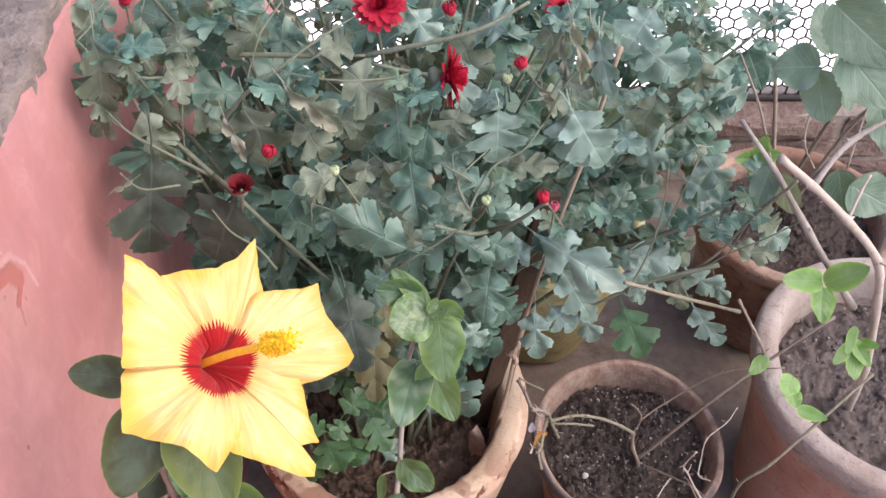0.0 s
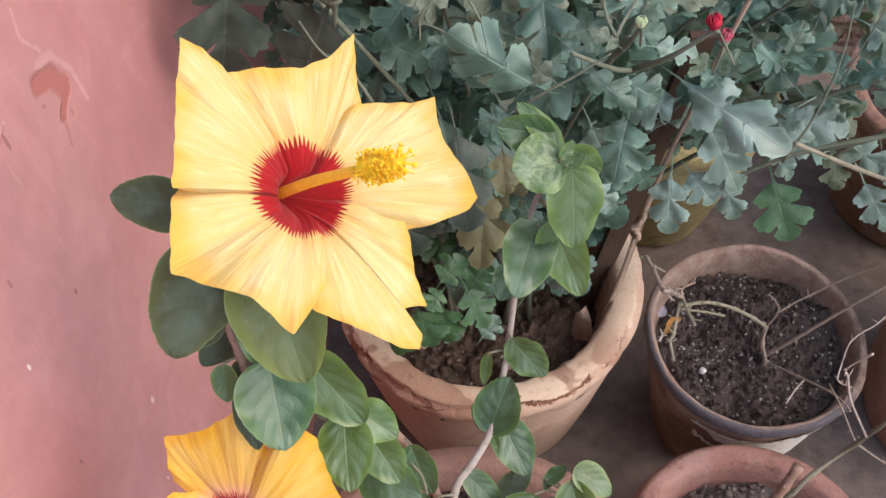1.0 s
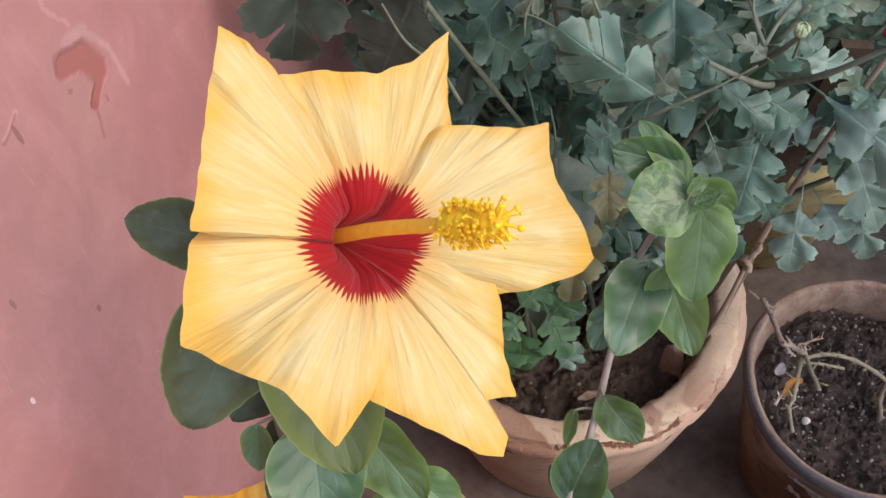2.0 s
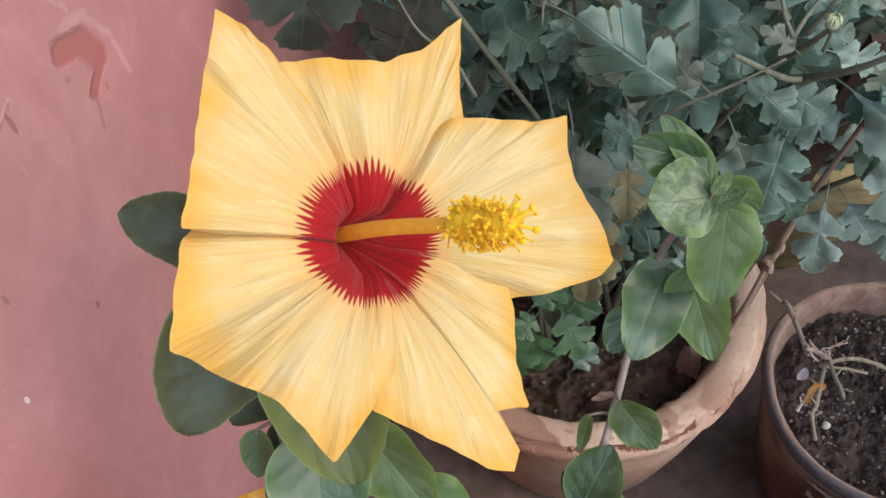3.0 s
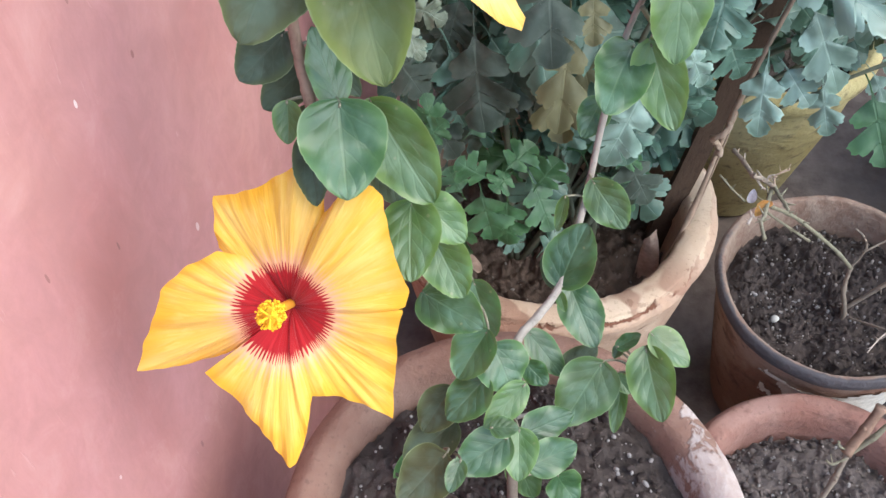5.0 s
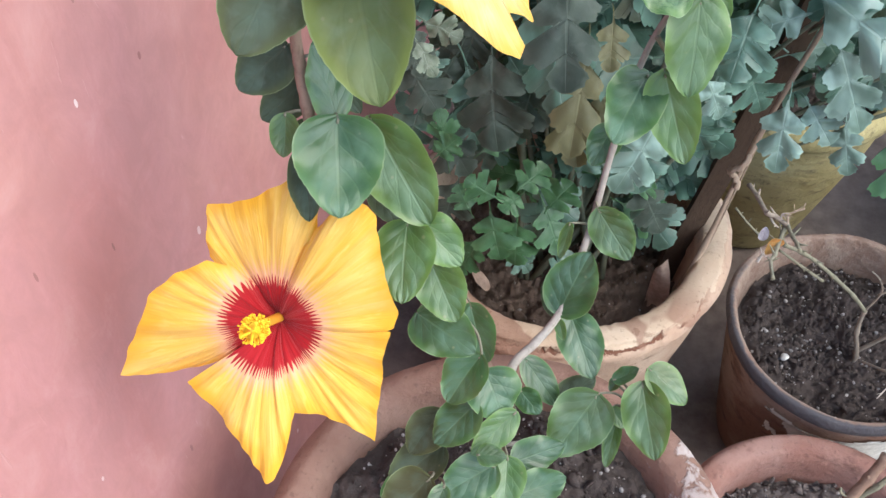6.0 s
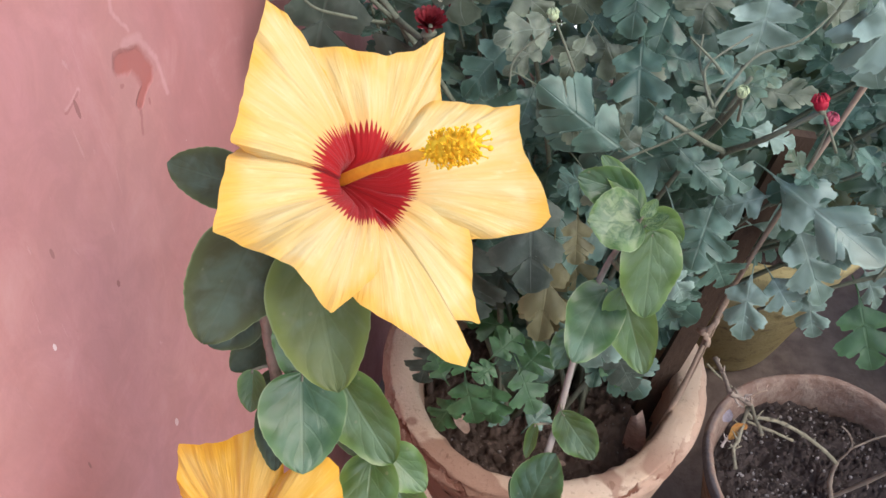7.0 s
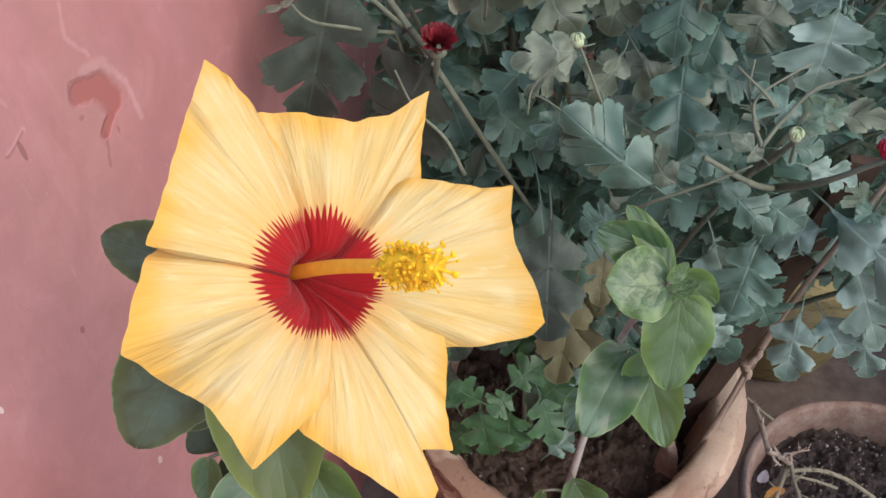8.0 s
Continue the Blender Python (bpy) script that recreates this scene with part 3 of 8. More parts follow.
MUM_OLIVE = leaf_green("olive_brown_chrysanthemum_leaf", (0.105, 0.100, 0.045), (0.185, 0.175, 0.085), (0.26, 0.24, 0.14), 0.55, 0.4, 3.0, 0.15, 0.0, 0.27, 0.06, 0.35, False, 0.9, 0.0, 0.42)
MUM_DUSTY = leaf_green("dusty_chrysanthemum_leaf", (0.090, 0.116, 0.070), (0.210, 0.255, 0.172), (0.38, 0.44, 0.36), 0.5, 0.5, 3.0, 0.12, 0.0, 0.27, 0.2, 0.35, False, 0.8, 0.0, 0.42)
MUM_WITHERED = leaf_green("withered_chrysanthemum_leaf", (0.21, 0.20, 0.14), (0.36, 0.36, 0.27), (0.44, 0.42, 0.33), 0.75, 0.25, 3.0, 0.15, 0.0, 0.27, 0.3, 0.35, False, 0.8, 0.0, 0.42)
MUM_YOUNG = leaf_green("chrysanthemum_young_leaf", (0.030, 0.100, 0.036), (0.085, 0.195, 0.075), (0.18, 0.30, 0.17), 0.42, 0.55, 3.0, 0.2, 0.0, 0.27, 0.08, 0.35, False, 0.8, 0.0, 0.42)
# darker copy of MUM_LEAF: shade on the inner leaves put into their colour
MUM_SHADE = leaf_green("shaded_chrysanthemum_leaf", (0.030, 0.048, 0.034), (0.088, 0.112, 0.084), (0.17, 0.20, 0.16), 0.55, 0.35, 3.0, 0.10, 0.0, 0.27, 0.10, 0.35, False, 0.9, 0.0, 0.42)
MUM_STEM = bark("green_stem", (0.13, 0.145, 0.095), (0.20, 0.215, 0.155))
PETAL_PALE = petal_skin("pale_yellow_petal", (0.750, 0.605, 0.290), (0.725, 0.478, 0.122), (0.79, 0.40, 0.028), (0.47, 0.010, 0.012), (0.88, 0.52, 0.16), 0.0168, 0.0060)
PETAL_GOLD = petal_skin("golden_petal", (0.85, 0.56, 0.15), (0.83, 0.46, 0.028), (0.82, 0.385, 0.011), (0.50, 0.012, 0.020), (0.90, 0.48, 0.38), 0.0185, 0.0085)
COLUMN = plain("orange_column", (1.0, 0.53, 0.06), 0.5, 0.12, 300, 0.1, 0.4)
ANTHER = plain("yellow_anther", (1.0, 0.52, 0.022), 0.9, 0.05, 700, 0.1)
anther_b = ANTHER.node_tree.nodes["Principled BSDF"]
anther_b.inputs["Subsurface Weight"].default_value = 0.35
anther_b.inputs["Subsurface Radius"].default_value = (1.0, 0.8, 0.3)
anther_b.inputs["Subsurface Scale"].default_value = 0.003
CALYX = plain("green_calyx", (0.10, 0.16, 0.06), 0.6)
RED = plain("crimson_floret", (0.40, 0.012, 0.034), 0.55, 0.45, 260, 0.4, 0.15)
RED_DARK = plain("dark_red_floret", (0.16, 0.010, 0.014), 0.6, 0.4, 260, 0.4)
BUD_WHITE = plain("pale_bud", (0.40, 0.47, 0.27), 0.6, 0.2, 400)
PINK_BUD = plain("pink_tipped_bud", (0.36, 0.065, 0.10), 0.55, 0.6, 160, 0.3)
DRY = plain("dry_leaf", (0.40, 0.29, 0.23), 0.8, 0.35, 90, 0.5)


# ---- mesh helpers ----
def part(name, bm, material, parent=None, label="", flat=False):
    me = bpy.data.meshes.new(name)
    bm.to_mesh(me)
    bm.free()
    me.materials.append(material)
    if not flat:
        me.shade_smooth()
    ob = new(name, me)
    ob.parent = parent
    if label:
        ob["label"] = label
    return ob


def thing(name, at, label, category, group="", kind=""):
    ob = new(name)
    ob.location = at
    ob.empty_display_size = 0.02
    return tagged(ob, label, category, group, kind)


def curve_points(pts, n):
    """Catmull-Rom through the points."""
    p = [Vector(q) for q in pts]
    p = [2 * p[0] - p[1], *p, 2 * p[-1] - p[-2]]
    out = []
    for a in range(1, len(p) - 2):
        for k in range(n):
            t = k / n
            p0, p1, p2, p3 = p[a - 1 : a + 3]
            out.append(0.5 * (2 * p1 + (p2 - p0) * t + (2 * p0 - 5 * p1 + 4 * p2 - p3) * t * t + (3 * p1 - p0 - 3 * p2 + p3) * t ** 3))
    return [*out, p[-2]]


def tube(bm, pts, r0, r1, sides=7, n=6, knots=0.0, rough=0.0):
    line = curve_points(pts, n) if n > 1 else [Vector(q) for q in pts]
    rings, last = [], len(line) - 1
    side = None
    for k, q in enumerate(line):
        ahead = (line[min(k + 1, last)] - line[max(k - 1, 0)]).normalized()
        if side is None:
            side = ahead.orthogonal().normalized()
        side = (side - ahead * side.dot(ahead)).normalized()
        up = ahead.cross(side)
        f = k / max(last, 1)
        r = (r0 + (r1 - r0) * f) * (1 + (knots if knots and k % n == 0 else 0))
        ring = []
        for s in range(sides):
            a = 2 * math.pi * s / sides
            rr = r * (1 + rough * noise.noise((q + side * s) * 60))
            ring.append(bm.verts.new(q + side * (rr * math.cos(a)) + up * (rr * math.sin(a))))
        rings.append(ring)
    for a, b in zip(rings, rings[1:]):
        for s in range(sides):
            bm.faces.new((a[s], a[(s + 1) % sides], b[(s + 1) % sides], b[s]))
    bm.faces.new(rings[0][::-1])
    bm.faces.new(rings[-1])
    return line


ball_shapes = {}


def ball_shape(detail):
    if detail not in ball_shapes:
        tmp = bmesh.new()
        bmesh.ops.create_icosphere(tmp, subdivisions=detail, radius=1)
        tmp.verts.index_update()
        ball_shapes[detail] = ([v.co.copy() for v in tmp.verts], [[v.index for v in f.verts] for f in tmp.faces])
        tmp.free()
    return ball_shapes[detail]


def lump(bm, at, r, squash=1.0, detail=1):
    m = Matrix.Translation(at) @ Euler((random.random() * 6, random.random() * 6, random.random() * 6)).to_matrix().to_4x4() @ Matrix.Diagonal((r, r * (0.7 + 0.5 * random.random()), r * squash, 1))
    points, faces = ball_shape(detail)
    verts = [bm.verts.new(m @ p) for p in points]
    for f in faces:
        bm.faces.new([verts[k] for k in f])
    return verts


def lathe(bm, profile, sides=72, wobble=0.0, seed=0.0, chips=0.0):
    rings = []
    for r, z in profile:
        ring = []
        for s in range(sides):
            a = 2 * math.pi * s / sides
            d = Vector((math.cos(a), math.sin(a), 0))
            w = 1 + wobble * noise.noise(d * 1.3 + Vector((seed, seed, z * 6))) + 0.25 * wobble * noise.noise(d * 6 + Vector((seed, 0, z * 30)))
            w += chips * min(0.0, noise.noise(d * 16 + Vector((seed, seed, z * 90))) + 0.15)
            dz = wobble * 0.16 * noise.noise(d * 2.2 + Vector((0, seed, 3)))
            ring.append(bm.verts.new((d.x * r * w, d.y * r * w, z + dz)))
        rings.append(ring)
    for a, b in zip(rings, rings[1:]):
        for s in range(sides):
            bm.faces.new((a[s], a[(s + 1) % sides], b[(s + 1) % sides], b[s]))
    return rings


def rounded(profile, n=4):
    """Rounds a profile of (r, z) corners."""
    pts = [profile[0]]
    for a, b, c in zip(profile, profile[1:], profile[2:]):
        for k in range(n + 1):
            t = k / n
            pa = (b[0] + (a[0] - b[0]) * 0.35, b[1] + (a[1] - b[1]) * 0.35)
            pc = (b[0] + (c[0] - b[0]) * 0.35, b[1] + (c[1] - b[1]) * 0.35)
            q = [(1 - t) ** 2 * pa[i] + 2 * t * (1 - t) * b[i] + t * t * pc[i] for i in (0, 1)]
            pts.append(tuple(q))
    return [*pts, profile[-1]]


# ---- setting ----
def box(bm, lo, hi):
    m = Matrix.Translation([(a + b) / 2 for a, b in zip(lo, hi)]) @ Matrix.Diagonal([b - a for a, b in zip(lo, hi)] + [1])
    return bmesh.ops.create_cube(bm, size=1, matrix=m)["verts"]


bm = bmesh.new()
box(bm, (-0.48, -3.0, 0.0), (-0.244, 0.335, 0.724))
box(bm, (-0.48, 0.335, 0.0), (-0.244, 1.30, 0.704))
wall = part("wall_west", bm, PINK, flat=True)
tagged(wall, "low pink limewashed parapet wall with flaked paint", "wall", kind="structure")

# the rough cement on top of the parapet
bm = bmesh.new()
nx, ny = 22, 480
grid = []
for i in range(nx + 1):
    row = []
    for j in range(ny + 1):
        x = -0.485 + 0.243 * i / nx
        y = -3.0 + 4.3 * j / ny
        q = Vector((x, y, 0))
        h = 0.711 + 0.020 * max(0.0, min(1.0, (0.385 - y) / 0.05)) + 0.007 * noise.noise(q * 14) + 0.007 * noise.noise(q * 45) + 0.005 * noise.noise(q * 130)
        if i == nx:
            x = -0.2475 + 0.007 * noise.noise(q * 22) + 0.005 * noise.noise(q * 70)
            h -= 0.003
        row.append(bm.verts.new((x, y, h)))
    grid.append(row)
for i in range(nx):
    for j in range(ny):
        bm.faces.new((grid[i][j], grid[i + 1][j], grid[i + 1][j + 1], grid[i][j + 1]))
for edge, flip in ((grid[0], 0), (grid[-1], 1)):
    low = [bm.verts.new((v.co.x, v.co.y, v.co.z - 0.012)) for v in edge]
    for j in range(ny):
        f = (edge[j], low[j], low[j + 1], edge[j + 1])
        bm.faces.new(f[::-1] if not flip else f)
for _ in range(420):
    y = random.uniform(0.2, 1.0)
    x = random.uniform(-0.46, -0.25)
    lump(bm, (x, y, 0.716), random.uniform(0.001, 0.009), 0.6)
coping = part("coping", bm, COPING)
tagged(coping, "crumbling grey cement coping with grit on the parapet", "coping", kind="structure")

bm = bmesh.new()
n = 60
verts = [[bm.verts.new((-0.5 + 6.0 * i / n, -4.0 + 5.14 * j / n, 0.003 * noise.noise(Vector((i * 0.7, j * 0.7, 0))))) for j in range(n + 1)] for i in range(n + 1)]
for i in range(n):
    for j in range(n):
        bm.faces.new((verts[i][j], verts[i + 1][j], verts[i + 1][j + 1], verts[i][j + 1]))
floor = part("floor", bm, FLOOR)
tagged(floor, "dusty dark brown cement terrace floor", "floor", kind="structure")

bm = bmesh.new()
bmesh.ops.create_grid(bm, x_segments=8, y_segments=8, size=150, matrix=Matrix.Translation((0, 60, -3.2)))
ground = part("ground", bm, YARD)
tagged(ground, "pale yard far below the terrace, glowing to look sunlit", "ground", kind="structure")

# low kerb of worn bricks under the wire net
KERB_Y = 1.05
kerb = thing("kerb", (0, KERB_Y, 0), "low kerb of worn red bricks under the wire net", "kerb", kind="structure")
bm = bmesh.new()
box(bm, (-0.243, 0.012, 0.001), (3.0, 0.088, 0.136))
part("mortar_core", bm, MORTAR, kerb, flat=True)


def brick_mesh(seed):
    bm = bmesh.new()
    bmesh.ops.create_cube(bm, size=1)
    bmesh.ops.subdivide_edges(bm, edges=bm.edges[:], cuts=2, use_grid_fill=True)
    for v in bm.verts:
        v.co = Vector((v.co.x * 0.205, v.co.y * 0.09, v.co.z * 0.040)) * 1.0 + 0.007 * noise.noise_vector(v.co * 2 + Vector((seed, 0, 0))) - Vector((v.co.x * 0.012, v.co.y * 0.012, v.co.z * 0.006)) * (1 if sum(abs(q) > 0.45 for q in v.co) >= 2 else 0) + 0.004 * noise.noise_vector(v.co * 7 + Vector((0, seed, 0)))
    me = bpy.data.meshes.new("brick")
    bm.to_mesh(me)
    bm.free()
    me.materials.append(BRICK)
    return me


brick_shapes = [brick_mesh(s * 3.1) for s in range(5)]
for course in range(3):
    for k in range(9):
        ob = new("brick", brick_shapes[(k * 2 + course * 3) % 5])
        ob.parent = kerb
        ob.location = (-0.13 + 0.215 * k + 0.1 * (course % 2), 0.045 + 0.006 * random.uniform(-1, 1), 0.026 + 0.0465 * course)
        ob.rotation_euler = (radians(random.uniform(-2, 2)), 0, radians(random.uniform(-2, 2)))

# wire net above the kerb
fence = thing("wire_net", (0, KERB_Y + 0.05, 0.144), "dark wire net fence with honeycomb openings", "fence")
bm = bmesh.new()
cw, ch = 0.020, 0.0235
for i in range(-11, 65):
    for j in range(0, 33):
        x0 = i * cw + (cw / 2 if j % 2 else 0)
        z0 = j * ch * 0.75
        a = Vector((x0, 0, z0))
        jit = lambda v: v + 0.0016 * noise.noise_vector(v * 40)
        p1 = jit(a + Vector((0, 0, ch * 0.25)))
        p2 = jit(a + Vector((0, 0, ch * 0.75)))
        p3 = jit(a + Vector((cw / 2, 0, 0.0)))
        p4 = jit(a + Vector((-cw / 2, 0, 0.0)))
        tube(bm, (p1, p3), 0.0014, 0.0014, 4, 1)
        tube(bm, (p1, p4), 0.0014, 0.0014, 4, 1)
        tube(bm, (p1, p2), 0.0016, 0.0016, 4, 1)
net = part("net", bm, WIRE, fence)
for z, r in ((-0.004, 0.006), (0.575, 0.006)):
    bm = bmesh.new()
    tube(bm, [(-0.243 + 0.16 * k, 0.0, z + 0.003 * math.sin(k * 1.7)) for k in range(10)], r, r, 8, 2)
    part("rail", bm, WIRE, fence)


# ---- pots and soil ----
def flower_pot(at, profile, rim_profile, body_mat, rim_mat, label, wobble, seed, group="clay flower pots", chips=0.008):
    pot = thing("flower_pot", at, label, "flower pot", group)
    bm = bmesh.new()
    rings = lathe(bm, rounded(profile), 80, wobble, seed)
    bm.faces.new(rings[0][::-1])
    part("body", bm, body_mat, pot)
    bm = bmesh.new()
    lathe(bm, rounded(rim_profile, 5), 160, wobble, seed, chips)
    part("rim", bm, rim_mat, pot)
    return pot


def soil_bed(at, r, material, label, seed, bumps=0.012, lumps=170, size=(0.0015, 0.006), lean=0.0):
    bm = bmesh.new()
    rings = []
    segs, rows = 168, 58

    def crumbs(q):
        big = noise.noise(q * 18 + Vector((seed, 0, 0))) + 0.6 * noise.noise(q * 55 + Vector((0, seed, 0)))
        return bumps * (big + 0.5 * noise.noise(q * 130) + 0.7 * abs(noise.noise(q * 230)) + 0.4 * noise.noise(q * 400)) + lean * q.y

    for i in range(1, rows + 1):
        rr = r * i / rows
        ring = []
        for k in range(segs):
            a = 2 * math.pi * k / segs
            q = Vector((rr * math.cos(a), rr * math.sin(a), 0))
            ring.append(bm.verts.new((q.x, q.y, crumbs(q) - 0.006 * (rr / r) ** 4)))
        rings.append(ring)
    bm.faces.new(rings[0])
    for a, b in zip(rings, rings[1:]):
        for k in range(segs):
            bm.faces.new((a[k], b[k], b[(k + 1) % segs], a[(k + 1) % segs]))
    for _ in range(lumps):
        a, rr = random.uniform(0, 6.283), r * 0.93 * math.sqrt(random.random())
        q = Vector((rr * math.cos(a), rr * math.sin(a), 0))
        h = crumbs(q)
        big = random.uniform(*size) * random.uniform(0.4, 1)
        for v in lump(bm, q + Vector((0, 0, h - 0.1 * big)), big, random.uniform(0.4, 0.8), 2):
            v.co += 0.6 * big * noise.noise_vector(v.co * (0.55 / big))
    bm.verts.ensure_lookup_table()
    ob = part("soil", bm, material)
    ob.location = at
    bm = bmesh.new()
    for _ in range(int(lumps * 0.6)):
        a, rr = random.uniform(0, 6.283), r * 0.92 * math.sqrt(random.random())
        q = Vector((rr * math.cos(a), rr * math.sin(a), 0))
        h = crumbs(q)
        lump(bm, q + Vector((0, 0, h + 0.0005)), random.choice((0.0005, 0.0006, 0.0008, 0.0008, 0.0012, 0.0012, 0.0017, 0.0021)), 0.7)
    grit = part("grit", bm, GRIT, ob)
    grit["kind"] = "stuff"
    return tagged(ob, label, "soil", kind="stuff")


# pot of the chrysanthemum: wide flat lip, worn tan clay
A = (-0.054, 0.503)
flower_pot((*A, 0), [(0.098, 0.001), (0.106, 0.004), (0.132, 0.150), (0.139, 0.204)],
           [(0.1385, 0.200), (0.1405, 0.214), (0.1415, 0.2215), (0.1450, 0.2240), (0.1440, 0.2300), (0.1385, 0.2345), (0.1375, 0.2392), (0.127, 0.240), (0.116, 0.2365), (0.111, 0.205), (0.104, 0.13)],
           CLAY_LIP, CLAY_LIP, "worn tan clay flower pot with a wide chipped lip", 0.02, 1.3, chips=0.035)
soil_bed((*A, 0.165), 0.110, SOIL_RED, "loose brown soil in the chrysanthemum's pot", 2.0, 0.016, 150, (0.002, 0.008))
# pot with the bare twig: sooty rim, flaking limewash below it
B = (0.197, 0.478)
twig_pot = flower_pot((*B, 0), [(0.062, 0.001), (0.068, 0.004), (0.088, 0.120), (0.0935, 0.160), (0.0972, 0.178)],
           [(0.0955, 0.176), (0.0995, 0.1795), (0.1015, 0.187), (0.0995, 0.194), (0.0935, 0.1935), (0.0895, 0.180), (0.080, 0.11)],
           CLAY_BROWN, SOOTY, "brown clay flower pot with a sooty rim and flaking limewash", 0.018, 4.1)
bm = bmesh.new()
cols, tiers = 150, 30
sheet = [[None] * (tiers + 1) for _ in range(cols + 1)]
for i in range(cols + 1):
    a = radians(-135 + 120 * i / cols)
    for j in range(tiers + 1):
        z = 0.085 + 0.082 * j / tiers
        rr = 0.0845 + 0.105 * (z - 0.085) + (0.0025 if z > 0.158 else 0)
        w = 1 + 0.018 * noise.noise(Vector((math.cos(a), math.sin(a), 0)) * 1.3 + Vector((4.1, 4.1, z * 6)))
        sheet[i][j] = bm.verts.new((rr * w * math.cos(a) * 1.012, rr * w * math.sin(a) * 1.012, z))
for i in range(cols):
    for j in range(tiers):
        e = i / cols
        jj = j * 14 / tiers
        flake = noise.noise(Vector((e * 9, jj * 0.35, 2.0))) + 0.5 * noise.noise(Vector((e * 25, jj * 0.9, 5.0))) + 0.2 * noise.noise(Vector((e * 70, jj * 2.5, 5.0)))
        if 0.8 * flake + 2.2 * (e - 0.18) + 0.05 * (jj - 9) > 0.0 and jj < 13.3 + 1.2 * flake:
            bm.faces.new((sheet[i][j], sheet[i + 1][j], sheet[i + 1][j + 1], sheet[i][j + 1]))
bmesh.ops.delete(bm, geom=[v for v in bm.verts if not v.link_faces], context="VERTS")
part("limewash", bm, LIME, twig_pot, "flaking white limewash")
soil_bed((*B, 0.168), 0.087, SOIL, "dark crumbly soil around a bare twig", 5.0, 0.012, 480, (0.0009, 0.0042))
# pot with the pale branching stem
C = (0.468, 0.505)
flower_pot((*C, 0), [(0.10, 0.001), (0.108, 0.005), (0.132, 0.20), (0.137, 0.248)],
           [(0.134, 0.240), (0.148, 0.248), (0.151, 0.268), (0.148, 0.281), (0.136, 0.284), (0.126, 0.280), (0.121, 0.262), (0.110, 0.17)],
           CLAY_RED, CLAY_GREY, "red clay flower pot with a pale limed rim", 0.014, 7.7)
soil_bed((*C, 0.238), 0.124, SOIL_BROWN, "dark soil around a pale woody stem", 8.0, 0.010, 200, (0.0015, 0.006))
# low rosy pot with a cut stem
D = (0.178, 0.266)
flower_pot((*D, 0), [(0.068, 0.001), (0.074, 0.004), (0.094, 0.12), (0.098, 0.150)],
           [(0.096, 0.144), (0.108, 0.150), (0.112, 0.166), (0.106, 0.181), (0.093, 0.180), (0.086, 0.168), (0.080, 0.10)],
           CLAY_ROSE, CLAY_ROSE, "small rosy terracotta flower pot with a rounded rim", 0.010, 11.2)
soil_bed((*D, 0.150), 0.089, SOIL_BROWN, "grey-brown soil around a cut green stem", 12.0, 0.010, 430, (0.0009, 0.0048))
# pot of the hibiscus
E = (-0.046, 0.157)
flower_pot((*E, 0), [(0.085, 0.001), (0.092, 0.005), (0.116, 0.24), (0.121, 0.312)],
           [(0.118, 0.304), (0.128, 0.312), (0.1335, 0.328), (0.1315, 0.348), (0.121, 0.355), (0.110, 0.351), (0.1045, 0.338), (0.098, 0.22)],
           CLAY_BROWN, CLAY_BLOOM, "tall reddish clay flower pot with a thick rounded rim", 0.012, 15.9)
soil_bed((*E, 0.333), 0.1055, SOIL, "dark gritty soil in the hibiscus pot", 16.0, 0.009, 560, (0.0009, 0.0044))
# two pots further back
F = (0.135, 0.772)
flower_pot((*F, 0), [(0.066, 0.001), (0.074, 0.006), (0.104, 0.15), (0.112, 0.21)],
           [(0.110, 0.204), (0.120, 0.212), (0.122, 0.228), (0.114, 0.238), (0.104, 0.234), (0.098, 0.205), (0.09, 0.15)],
           CLAY_OLIVE, CLAY_OLIVE, "stained ochre flower pot standing behind the chrysanthemum", 0.012, 19.0)
soil_bed((*F, 0.20), 0.100, SOIL, "dark soil in the ochre pot", 20.0, 0.008, 60)
G = (0.46, 0.80)
flower_pot((*G, 0), [(0.085, 0.001), (0.092, 0.005), (0.112, 0.13), (0.117, 0.172)],
           [(0.115, 0.166), (0.126, 0.172), (0.131, 0.186), (0.128, 0.200), (0.117, 0.203), (0.108, 0.196), (0.104, 0.13)],
           CLAY_BROWN, CLAY_BROWN, "broad brown clay flower pot near the brick kerb", 0.014, 23.0)
soil_bed((*G, 0.168), 0.107, SOIL, "dark soil in the broad pot", 24.0, 0.010, 60)


# loose pebbles lying on the soil
for k, (at, r) in enumerate((((0.15, 0.446, 0.171), 0.0034), ((0.18, 0.514, 0.17), 0.0022), ((0.191, 0.512, 0.17), 0.003), ((0.227, 0.487, 0.17), 0.0024), ((0.123, 0.445, 0.172), 0.0022), ((0.225, 0.342, 0.143), 0.0026), ((0.197, 0.305, 0.147), 0.0022), ((0.147, 0.256, 0.145), 0.0026), ((-0.12, 0.187, 0.338), 0.0024), ((0.025, 0.201, 0.338), 0.0022))):
    bm = bmesh.new()
    for v in lump(bm, (0, 0, 0.3 * r), r, 0.6, 2):
        v.co += 0.35 * r * noise.noise_vector(v.co * (0.6 / r) + Vector((k, 0, 0)))
    ob = part("pebble", bm, LIME if k == 0 else GRIT)
    ob.location = at
    tagged(ob, "chalky white pebble lying on dark soil" if k == 0 else "small pale grey pebble lying on the soil", "pebble", "pebbles on the soil")


